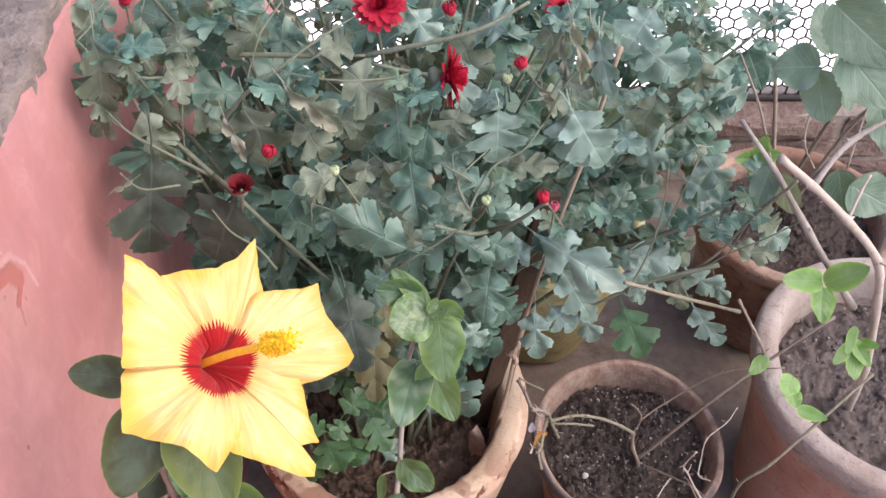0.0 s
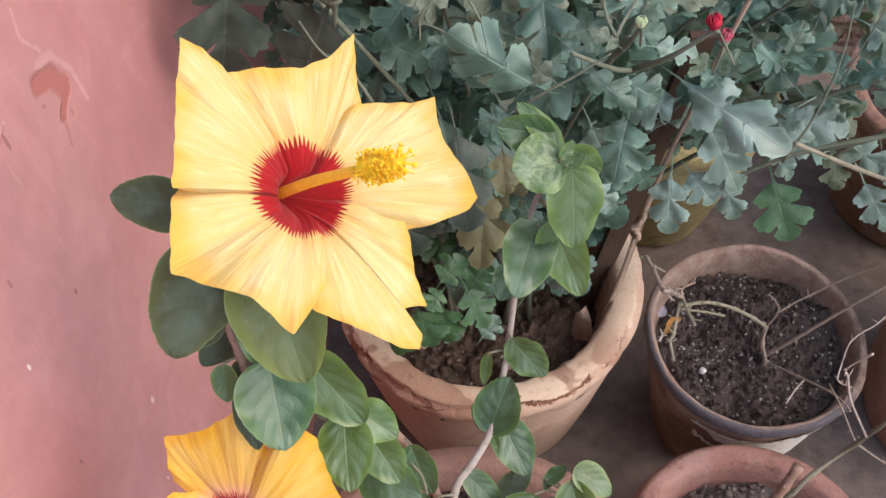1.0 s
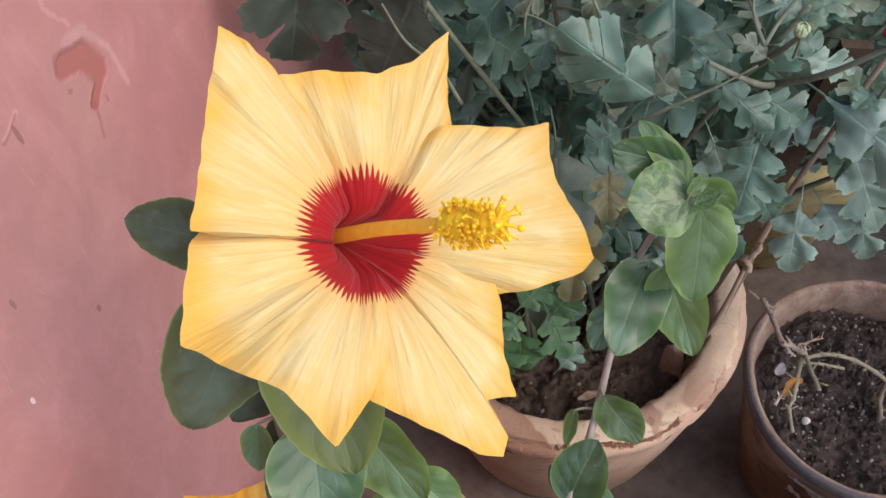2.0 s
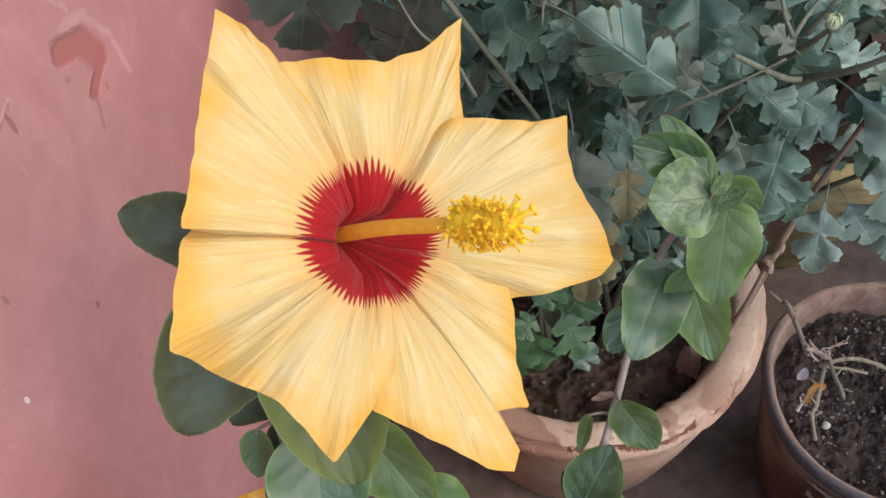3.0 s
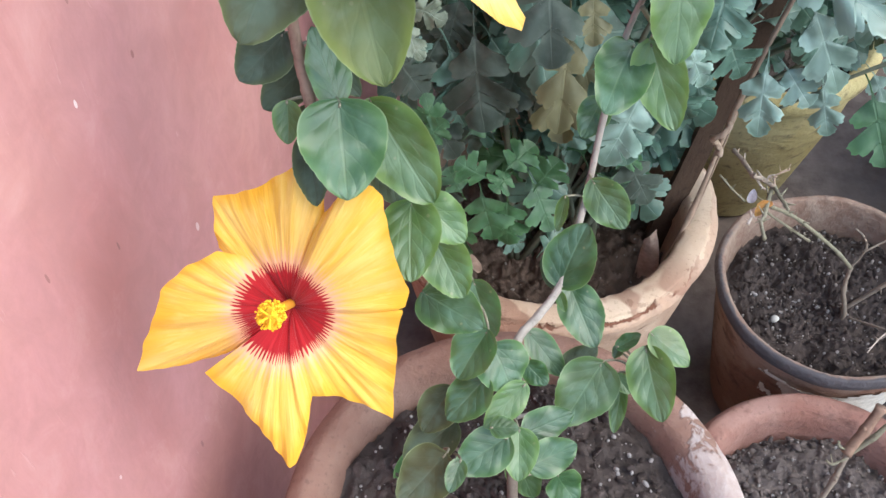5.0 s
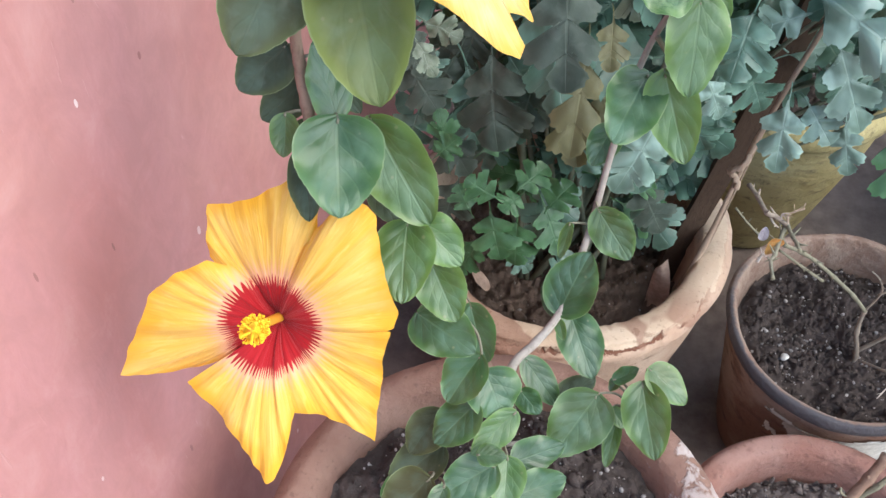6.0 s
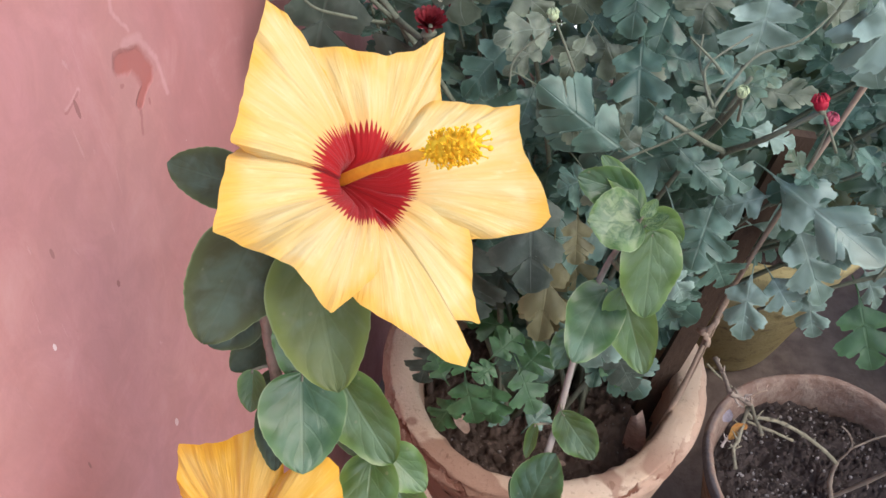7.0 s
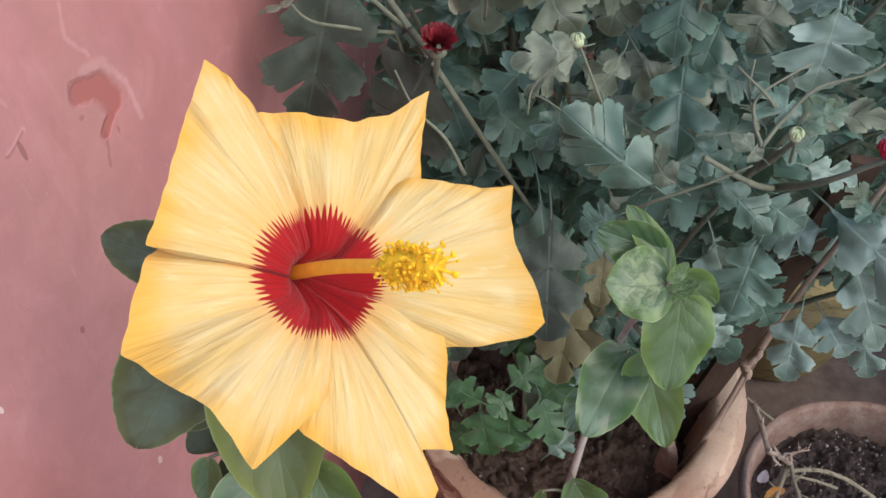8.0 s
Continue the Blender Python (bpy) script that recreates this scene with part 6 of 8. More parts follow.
lobed_leaf((0.036, 0.472, 0.465), (0.058, 0.467, 0.431), 0.033, (0.14, -0.96, 0.25))
lobed_leaf((-0.054, 0.487, 0.441), (-0.047, 0.453, 0.362), 0.040, (0.05, -0.91, 0.40))
lobed_leaf((0.012, 0.473, 0.316), (0.009, 0.454, 0.289), 0.026, (-0.09, -0.81, 0.58))
lobed_leaf((-0.055, 0.413, 0.268), (-0.040, 0.430, 0.279), 0.022, (0.06, -0.57, 0.82))
lobed_leaf((-0.089, 0.426, 0.272), (-0.071, 0.416, 0.261), 0.022, (0.11, -0.64, 0.76))
lobed_leaf((-0.049, 0.456, 0.340), (-0.036, 0.465, 0.369), 0.033, (-0.03, -0.96, 0.28))
lobed_leaf((-0.164, 0.436, 0.396), (-0.170, 0.420, 0.371), 0.036, (0.16, -0.84, 0.52))
lobed_leaf((-0.141, 0.463, 0.387), (-0.121, 0.448, 0.359), 0.042, (0.23, -0.78, 0.58))
lobed_leaf((-0.186, 0.491, 0.650), (-0.212, 0.478, 0.612), 0.043, (0.04, -0.96, 0.28))
lobed_leaf((-0.228, 0.516, 0.698), (-0.255, 0.495, 0.680), 0.037, (0.30, -0.82, 0.49))
lobed_leaf((-0.145, 0.555, 0.667), (-0.171, 0.536, 0.636), 0.037, (0.12, -0.88, 0.45))
lobed_leaf((-0.101, 0.478, 0.666), (-0.070, 0.454, 0.645), 0.030, (-0.26, -0.80, 0.54))
lobed_leaf((-0.058, 0.463, 0.574), (-0.051, 0.439, 0.539), 0.046, (0.11, -0.80, 0.59))
lobed_leaf((0.109, 0.517, 0.676), (0.116, 0.492, 0.640), 0.023, (-0.63, -0.68, 0.36))
lobed_leaf((0.009, 0.569, 0.641), (0.035, 0.543, 0.618), 0.051, (-0.13, -0.72, 0.68))
lobed_leaf((-0.062, 0.502, 0.661), (-0.085, 0.520, 0.676), 0.035, (-0.06, -0.70, 0.72))
lobed_leaf((-0.015, 0.548, 0.675), (0.005, 0.530, 0.659), 0.036, (-0.12, -0.72, 0.68))
lobed_leaf((-0.205, 0.527, 0.682), (-0.214, 0.506, 0.650), 0.035, (0.28, -0.84, 0.47))
lobed_leaf((0.237, 0.606, 0.489), (0.198, 0.606, 0.475), 0.031, (-0.32, -0.30, 0.90))
lobed_leaf((0.222, 0.487, 0.411), (0.250, 0.462, 0.376), 0.029, (-0.34, -0.87, 0.35))
lobed_leaf((0.268, 0.512, 0.486), (0.302, 0.503, 0.465), 0.028, (0.12, -0.83, 0.54))
lobed_leaf((0.161, 0.499, 0.474), (0.129, 0.485, 0.448), 0.030, (-0.54, -0.26, 0.80))
lobed_leaf((-0.255, 0.505, 0.688), (-0.275, 0.491, 0.662), 0.025, (0.53, -0.85, 0.06))
lobed_leaf((-0.224, 0.512, 0.695), (-0.235, 0.498, 0.669), 0.023, (0.17, -0.90, 0.40))
lobed_leaf((-0.266, 0.517, 0.698), (-0.273, 0.504, 0.673), 0.020, (0.18, -0.89, 0.41))
lobed_leaf((-0.211, 0.503, 0.674), (-0.187, 0.507, 0.664), 0.022, (0.35, -0.72, 0.60))
lobed_leaf((-0.191, 0.518, 0.674), (-0.172, 0.512, 0.655), 0.019, (0.33, -0.74, 0.58))
lobed_leaf((-0.230, 0.466, 0.674), (-0.216, 0.458, 0.654), 0.020, (0.68, -0.38, 0.63))
lobed_leaf((-0.212, 0.472, 0.660), (-0.241, 0.462, 0.637), 0.025, (-0.30, -0.67, 0.68))
lobed_leaf((-0.247, 0.519, 0.701), (-0.218, 0.522, 0.690), 0.028, (0.31, -0.66, 0.68))
lobed_leaf((-0.180, 0.538, 0.678), (-0.154, 0.543, 0.669), 0.021, (0.18, -0.98, 0.06))
lobed_leaf((-0.201, 0.501, 0.659), (-0.194, 0.485, 0.631), 0.025, (0.62, -0.60, 0.51))
lobed_leaf((-0.223, 0.489, 0.682), (-0.242, 0.470, 0.651), 0.027, (0.34, -0.88, 0.34))
lobed_leaf((-0.090, 0.503, 0.688), (-0.072, 0.488, 0.662), 0.015, (-0.15, -0.90, 0.41), 3)
lobed_leaf((-0.097, 0.478, 0.666), (-0.082, 0.460, 0.637), 0.019, (-0.15, -0.87, 0.46), 3)
lobed_leaf((-0.106, 0.529, 0.697), (-0.092, 0.517, 0.674), 0.015, (-0.14, -0.91, 0.38), 3)
lobed_leaf((-0.073, 0.528, 0.684), (-0.086, 0.514, 0.657), 0.016, (-0.26, -0.78, 0.57), 3)
lobed_leaf((0.105, 0.535, 0.678), (0.112, 0.500, 0.634), 0.024, (-0.50, -0.72, 0.49), 3)
lobed_leaf((0.112, 0.524, 0.662), (0.103, 0.502, 0.629), 0.018, (-0.49, -0.66, 0.57), 3)
lobed_leaf((0.089, 0.535, 0.664), (0.084, 0.509, 0.629), 0.016, (-0.47, -0.69, 0.55), 3)
lobed_leaf((0.072, 0.508, 0.641), (0.079, 0.500, 0.621), 0.016, (-0.34, -0.92, 0.22), 3)
lobed_leaf((-0.062, 0.508, 0.666), (-0.051, 0.497, 0.643), 0.020, (-0.18, -0.92, 0.36), 3)
lobed_leaf((-0.031, 0.527, 0.657), (-0.024, 0.517, 0.634), 0.016, (-0.23, -0.91, 0.34), 3)
lobed_leaf((-0.068, 0.494, 0.667), (-0.031, 0.481, 0.643), 0.042, (0.11, -0.80, 0.60), 2)
lobed_leaf((-0.082, 0.492, 0.678), (-0.053, 0.511, 0.682), 0.034, (0.36, -0.68, 0.64), 2)
lobed_leaf((-0.197, 0.475, 0.683), (-0.223, 0.464, 0.659), 0.029, (0.06, -0.93, 0.37), 2)
lobed_leaf((-0.168, 0.493, 0.678), (-0.182, 0.521, 0.690), 0.034, (0.03, -0.36, 0.93), 2)
lobed_leaf((-0.030, 0.525, 0.681), (-0.054, 0.546, 0.686), 0.035, (-0.36, -0.58, 0.73), 2)
lobed_leaf((0.049, 0.535, 0.664), (0.025, 0.556, 0.669), 0.040, (-0.40, -0.61, 0.69), 2)
lobed_leaf((0.074, 0.549, 0.664), (0.091, 0.536, 0.639), 0.037, (-0.04, -0.89, 0.45), 2)
lobed_leaf((-0.101, 0.476, 0.638), (-0.075, 0.463, 0.613), 0.039, (0.19, -0.77, 0.61), 2)
lobed_leaf((0.254, 0.505, 0.507), (0.290, 0.501, 0.490), 0.033, (0.16, -0.82, 0.55), 2)
lobed_leaf((0.241, 0.633, 0.539), (0.280, 0.625, 0.520), 0.040, (0.06, -0.89, 0.46), 2)
lobed_leaf((0.221, 0.636, 0.568), (0.238, 0.610, 0.533), 0.039, (-0.23, -0.84, 0.49), 2)
lobed_leaf((0.289, 0.683, 0.557), (0.308, 0.656, 0.520), 0.036, (-0.29, -0.84, 0.47), 2)
lobed_leaf((0.118, 0.610, 0.490), (0.153, 0.634, 0.450), 0.022, (0.29, -0.92, -0.27), 0)
lobed_leaf((0.141, 0.592, 0.496), (0.178, 0.615, 0.454), 0.020, (0.21, -0.93, -0.31), 2)
lobed_leaf((0.181, 0.605, 0.495), (0.181, 0.600, 0.443), 0.040, (0.30, -0.95, 0.09), 2)
lobed_leaf((0.196, 0.596, 0.498), (0.232, 0.606, 0.458), 0.030, (-0.19, -0.90, -0.39), 2)
lobed_leaf((0.240, 0.653, 0.455), (0.269, 0.623, 0.427), 0.033, (-0.02, -0.69, 0.73), 2)
lobed_leaf((0.130, 0.633, 0.434), (0.158, 0.622, 0.433), 0.024, (-0.28, -0.75, 0.61), 2)
lobed_leaf((0.167, 0.624, 0.448), (0.219, 0.616, 0.431), 0.042, (0.21, -0.46, 0.86), 2)
lobed_leaf((0.193, 0.611, 0.456), (0.163, 0.587, 0.457), 0.019, (0.11, -0.10, 0.99), 2)
lobed_leaf((0.243, 0.660, 0.420), (0.252, 0.621, 0.422), 0.022, (-0.96, -0.23, 0.16), 2)
lobed_leaf((0.137, 0.595, 0.440), (0.110, 0.591, 0.418), 0.025, (-0.02, -0.98, 0.22), 2)
lobed_leaf((0.116, 0.528, 0.467), (0.143, 0.484, 0.466), 0.030, (-0.83, -0.51, 0.24), 2)
lobed_leaf((0.168, 0.603, 0.384), (0.143, 0.541, 0.377), 0.044, (0.16, -0.17, 0.97), 2)
lobed_leaf((0.199, 0.594, 0.386), (0.173, 0.601, 0.352), 0.032, (-0.73, -0.50, 0.46), 2)
lobed_leaf((0.128, 0.525, 0.432), (0.110, 0.516, 0.406), 0.021, (-0.09, -0.93, 0.35), 2)
lobed_leaf((0.040, 0.469, 0.493), (0.025, 0.439, 0.451), 0.042, (-0.16, -0.79, 0.60))
lobed_leaf((-0.063, 0.461, 0.422), (-0.049, 0.431, 0.371), 0.039, (-0.09, -0.87, 0.48), 4)
lobed_leaf((-0.046, 0.481, 0.423), (-0.029, 0.462, 0.379), 0.032, (0.26, -0.84, 0.47), 4)
lobed_leaf((-0.036, 0.405, 0.557), (-0.054, 0.398, 0.548), 0.022, (-0.12, -0.64, 0.76))
lobed_leaf((0.254, 0.756, 0.532), (0.229, 0.747, 0.511), 0.027, (-0.40, -0.60, 0.70), 2)
lobed_leaf((0.311, 0.776, 0.464), (0.304, 0.757, 0.434), 0.028, (-0.67, -0.55, 0.49), 2)
lobed_leaf((0.254, 0.715, 0.484), (0.221, 0.701, 0.458), 0.034, (-0.27, -0.66, 0.70), 2)
lobed_leaf((0.273, 0.819, 0.483), (0.292, 0.795, 0.448), 0.035, (0.12, -0.78, 0.61), 2)
lobed_leaf((0.246, 0.824, 0.479), (0.288, 0.805, 0.450), 0.039, (-0.00, -0.84, 0.54), 2)
lobed_leaf((0.277, 0.787, 0.485), (0.314, 0.780, 0.465), 0.029, (-0.18, -0.98, 0.03), 2)
lobed_leaf((0.235, 0.733, 0.495), (0.251, 0.722, 0.472), 0.022, (0.32, -0.74, 0.59), 2)
lobed_leaf((0.314, 0.779, 0.442), (0.280, 0.758, 0.409), 0.040, (0.05, -0.86, 0.51), 2)
lobed_leaf((0.275, 0.772, 0.481), (0.236, 0.764, 0.460), 0.035, (-0.38, -0.38, 0.85), 2)
lobed_leaf((0.244, 0.776, 0.463), (0.221, 0.756, 0.433), 0.033, (-0.48, -0.54, 0.70), 2)
lobed_leaf((0.247, 0.726, 0.473), (0.238, 0.698, 0.435), 0.037, (-0.45, -0.66, 0.59), 2)
lobed_leaf((0.244, 0.757, 0.517), (0.232, 0.729, 0.479), 0.038, (-0.60, -0.54, 0.59), 2)
lobed_leaf((0.272, 0.809, 0.464), (0.296, 0.791, 0.435), 0.030, (0.26, -0.71, 0.66), 2)
lobed_leaf((0.250, 0.785, 0.468), (0.242, 0.765, 0.437), 0.029, (-0.65, -0.55, 0.52), 2)
lobed_leaf((0.256, 0.729, 0.543), (0.214, 0.723, 0.525), 0.036, (-0.31, -0.45, 0.84), 2)
lobed_leaf((0.255, 0.723, 0.534), (0.277, 0.711, 0.510), 0.024, (-0.42, -0.91, 0.06), 2)
lobed_leaf((-0.002, 0.635, 0.575), (0.019, 0.622, 0.551), 0.026, (-0.29, -0.93, 0.23), 2)
lobed_leaf((-0.103, 0.701, 0.526), (-0.110, 0.670, 0.485), 0.040, (0.35, -0.77, 0.53), 2)
lobed_leaf((-0.048, 0.655, 0.604), (-0.016, 0.654, 0.589), 0.026, (0.31, -0.57, 0.76), 2)
lobed_leaf((-0.110, 0.644, 0.554), (-0.147, 0.633, 0.531), 0.033, (-0.19, -0.73, 0.65), 2)
lobed_leaf((-0.036, 0.717, 0.501), (-0.060, 0.695, 0.469), 0.034, (-0.17, -0.76, 0.63), 2)
lobed_leaf((-0.025, 0.689, 0.552), (0.013, 0.674, 0.526), 0.036, (0.07, -0.82, 0.57), 2)
lobed_leaf((-0.120, 0.756, 0.536), (-0.097, 0.739, 0.508), 0.031, (-0.05, -0.87, 0.49), 2)
lobed_leaf((-0.006, 0.685, 0.572), (0.000, 0.670, 0.546), 0.023, (-0.36, -0.85, 0.39), 2)
lobed_leaf((-0.112, 0.629, 0.568), (-0.078, 0.614, 0.543), 0.034, (-0.10, -0.92, 0.39), 2)
lobed_leaf((-0.090, 0.687, 0.555), (-0.109, 0.672, 0.529), 0.026, (-0.26, -0.75, 0.60), 2)
lobed_leaf((0.013, 0.733, 0.508), (-0.024, 0.727, 0.489), 0.031, (-0.29, -0.59, 0.75), 2)
lobed_leaf((-0.010, 0.638, 0.586), (-0.023, 0.613, 0.551), 0.035, (0.20, -0.83, 0.52), 2)
lobed_leaf((0.016, 0.463, 0.487), (0.038, 0.447, 0.445), 0.034, (0.03, -0.93, 0.37))
lobed_leaf((0.043, 0.457, 0.465), (0.066, 0.449, 0.429), 0.033, (0.24, -0.90, 0.36))
lobed_leaf((0.016, 0.449, 0.425), (0.039, 0.443, 0.390), 0.030, (0.21, -0.93, 0.31))


def mum_stem(pts, r0, r1):
    bm = bmesh.new()
    line = tube(bm, pts, r0, r1, 7, 6, 0.1, 0.1)
    ob = part("stem", bm, MUM_STEM, mum)
    ob.matrix_local = MM
    return line


rng = random.Random(8)
tops = [(-0.205, 0.47, 0.70), (-0.17, 0.56, 0.72), (-0.10, 0.47, 0.67), (-0.06, 0.58, 0.76), (-0.02, 0.48, 0.66), (0.03, 0.56, 0.72), (0.035, 0.44, 0.61),
        (0.09, 0.53, 0.68), (0.12, 0.62, 0.70), (0.16, 0.56, 0.58), (0.23, 0.60, 0.55), (0.24, 0.53, 0.48), (0.19, 0.66, 0.62), (-0.12, 0.66, 0.74), (0.0, 0.68, 0.78), (0.10, 0.50, 0.50),
        (-0.15, 0.50, 0.50), (-0.08, 0.52, 0.46), (0.0, 0.52, 0.45), (0.28, 0.64, 0.60)]
extra = [(0.26, 0.52, 0.52), (0.21, 0.55, 0.44), (-0.20, 0.60, 0.60), (0.05, 0.62, 0.60), (-0.03, 0.55, 0.60), (0.14, 0.50, 0.52), (-0.21, 0.54, 0.72), (-0.14, 0.52, 0.70), (0.18, 0.72, 0.66), (0.06, 0.72, 0.74), (-0.06, 0.74, 0.74),
         (0.10, 0.66, 0.56), (-0.12, 0.60, 0.55), (0.0, 0.62, 0.52), (0.23, 0.68, 0.58), (-0.19, 0.70, 0.68), (0.12, 0.58, 0.48), (0.17, 0.62, 0.50),
         (-0.19, 0.50, 0.58), (-0.16, 0.47, 0.55), (-0.21, 0.50, 0.66), (-0.13, 0.52, 0.58), (-0.20, 0.56, 0.52), (-0.16, 0.60, 0.66), (-0.21, 0.62, 0.70), (-0.10, 0.50, 0.52)]
deep = bmesh.new()


def add_deep(base, tip, width, normal, shape):
    m, length = leaf_frame(base, tip, normal)
    m = MM @ m @ Matrix.Diagonal((width / 0.80, length, (length + width) / 1.8, 1))
    n0 = len(deep.verts)
    deep.from_mesh(shape)
    deep.verts.ensure_lookup_table()
    for v in deep.verts[n0:]:
        v.co = m @ v.co


def clear_of_neighbours(base, tip):
    lo_y, lo_z = min(base.y, tip.y), min(base.z, tip.z)
    if lo_y < 0.435 or lo_z < 0.24 or max(base.x, tip.x) > 0.31 or min(base.x, tip.x) < -0.236:
        return False
    return max(base.x, tip.x) < 0.06 or lo_z > 1.02 - 1.22 * lo_y


for n, top in enumerate(tops + extra):
    foot = Vector((A[0] + rng.uniform(-0.04, 0.05), A[1] + rng.uniform(-0.02, 0.05), 0.16))
    top = Vector(top)
    mid = foot.lerp(top, 0.5) + Vector((rng.uniform(-0.02, 0.02), 0.03, rng.uniform(0.0, 0.04)))
    line = mum_stem([foot, mid, top], 0.0028, 0.0011)
    length = sum((b - a).length for a, b in zip(line, line[1:]))
    count = max(6, min(17, int(length / 0.030)))
    for k in range(count):
        f = 0.25 + 0.75 * (k + 0.4 * rng.random()) / count
        q = line[min(len(line) - 1, int(f * (len(line) - 1)))]
        a = 2.4 * k + n
        out = Vector((math.cos(a), 0.75 * math.sin(a) + 0.1, rng.uniform(-0.55, 0.45))).normalized()
        size = rng.uniform(0.036, 0.064) * (1.0 if k < count - 2 else 0.6)
        base = q + out * 0.013
        tip = base + out * size
        if not clear_of_neighbours(base, tip) or (f < 0.6 and n >= 12 and k % 2):
            continue
        nrm = Vector((rng.uniform(-0.7, 0.7), -0.45 + rng.uniform(-0.6, 0.6), 0.8))
        wd = size * rng.uniform(0.6, 0.85)
        if base.y > 0.57 or n >= len(tops):
            add_deep(base, tip, wd, nrm, (LOBED_DUSTY if base.z > 0.62 and rng.random() < 0.5 else LOBED)[rng.randrange(9)])
        else:
            lobed_leaf(base, tip, wd, nrm, 1 if f < 0.35 and rng.random() < 0.3 else 0)
    # young leaves crowd the tip
    for k in range(5):
        a = 2.4 * k + 0.7 * n
        out = Vector((math.cos(a), math.sin(a), rng.uniform(0.1, 1.1))).normalized()
        size = rng.uniform(0.018, 0.032)
        base = top + Vector((0, 0, -0.004 * k))
        if clear_of_neighbours(base, base + out * size):
            add_deep(base, base + out * size, size * 0.75, Vector((-out.x, -out.y - 0.3, 0.8)), LOBED[k % len(LOBED)])
foliage = part("foliage", deep, MUM_LEAF, mum)
foliage["kind"] = "stuff"

# a second bush grows in the ochre pot behind it
bush = thing("chrysanthemum_plant", (*F, 0.20), "second chrysanthemum bush in the ochre pot at the back", "shrub")
BM = Matrix.Translation((-F[0], -F[1], -0.20))
deep = bmesh.new()
MM_FRONT, MM = MM, BM
for n, top in enumerate([(-0.15, 0.80, 0.62), (-0.08, 0.86, 0.60), (0.0, 0.84, 0.62), (0.07, 0.80, 0.61), (0.13, 0.86, 0.58), (0.20, 0.78, 0.57), (0.26, 0.74, 0.52), (0.04, 0.93, 0.54), (-0.05, 0.93, 0.56), (0.15, 0.94, 0.50), (0.24, 0.86, 0.50),
                         (0.10, 0.74, 0.50), (0.22, 0.70, 0.46), (0.16, 0.72, 0.42), (0.28, 0.70, 0.44), (-0.18, 0.88, 0.55), (-0.12, 0.94, 0.50),
                         (-0.16, 0.80, 0.74), (-0.08, 0.82, 0.76), (0.0, 0.82, 0.77), (0.07, 0.84, 0.76), (0.13, 0.82, 0.73), (0.18, 0.84, 0.68), (0.03, 0.92, 0.70), (-0.10, 0.92, 0.70)]):
    foot = Vector((F[0] + rng.uniform(-0.04, 0.04), F[1] + rng.uniform(-0.03, 0.04), 0.195))
    top = Vector(top)
    mid = foot.lerp(top, 0.5) + Vector((rng.uniform(-0.02, 0.02), 0.02, rng.uniform(0.0, 0.05)))
    bm = bmesh.new()
    line = tube(bm, [foot, mid, top], 0.0026, 0.001, 7, 6, 0.1, 0.1)
    ob = part("stem", bm, MUM_STEM, bush)
    ob.matrix_local = BM
    for k in range(15):
        f = 0.3 + 0.7 * (k + 0.4 * rng.random()) / 15
        q = line[min(len(line) - 1, int(f * (len(line) - 1)))]
        a = 2.4 * k + n
        out = Vector((math.cos(a), 0.75 * math.sin(a), rng.uniform(-0.5, 0.5))).normalized()
        size = rng.uniform(0.036, 0.062)
        base = q + out * 0.012
        tip = base + out * size
        nrm = Vector((rng.uniform(-0.7, 0.7), -0.45 + rng.uniform(-0.6, 0.6), 0.8))
        if min(base.x, tip.x) > -0.236 and max(base.y, tip.y) < 1.04 and max(base.x, tip.x) < 0.32 and min(base.z, tip.z) > 0.27:
            add_deep(base, tip, size * rng.uniform(0.6, 0.85), nrm, LOBED[rng.randrange(len(LOBED))])
back_leaves = part("foliage", deep, MUM_LEAF, bush)
back_leaves["kind"] = "stuff"
MM = MM_FRONT

# shoots in the foreground of the bush
for pts in ([(0.039, 0.50, 0.50), (0.035, 0.455, 0.545), (0.020, 0.425, 0.575), (-0.005, 0.41, 0.60)], [(0.035, 0.455, 0.545), (0.05, 0.43, 0.58), (0.07, 0.421, 0.61)],
            [(0.02, 0.48, 0.52), (0.028, 0.44, 0.58), (0.03, 0.416, 0.615)], [(-0.21, 0.50, 0.62), (-0.16, 0.46, 0.60), (-0.11, 0.45, 0.53), (-0.06, 0.47, 0.42)],
            [(-0.16, 0.46, 0.60), (-0.135, 0.425, 0.615), (-0.128, 0.41, 0.635)], [(0.24, 0.50, 0.45), (0.17, 0.50, 0.42), (0.10, 0.50, 0.36)],
            [(-0.09, 0.55, 0.62), (-0.05, 0.51, 0.665), (0.02, 0.50, 0.69), (0.06, 0.52, 0.70)], [(-0.15, 0.52, 0.66), (-0.09, 0.51, 0.665), (-0.05, 0.51, 0.665)]):
    mum_stem(pts, 0.0022, 0.0011)


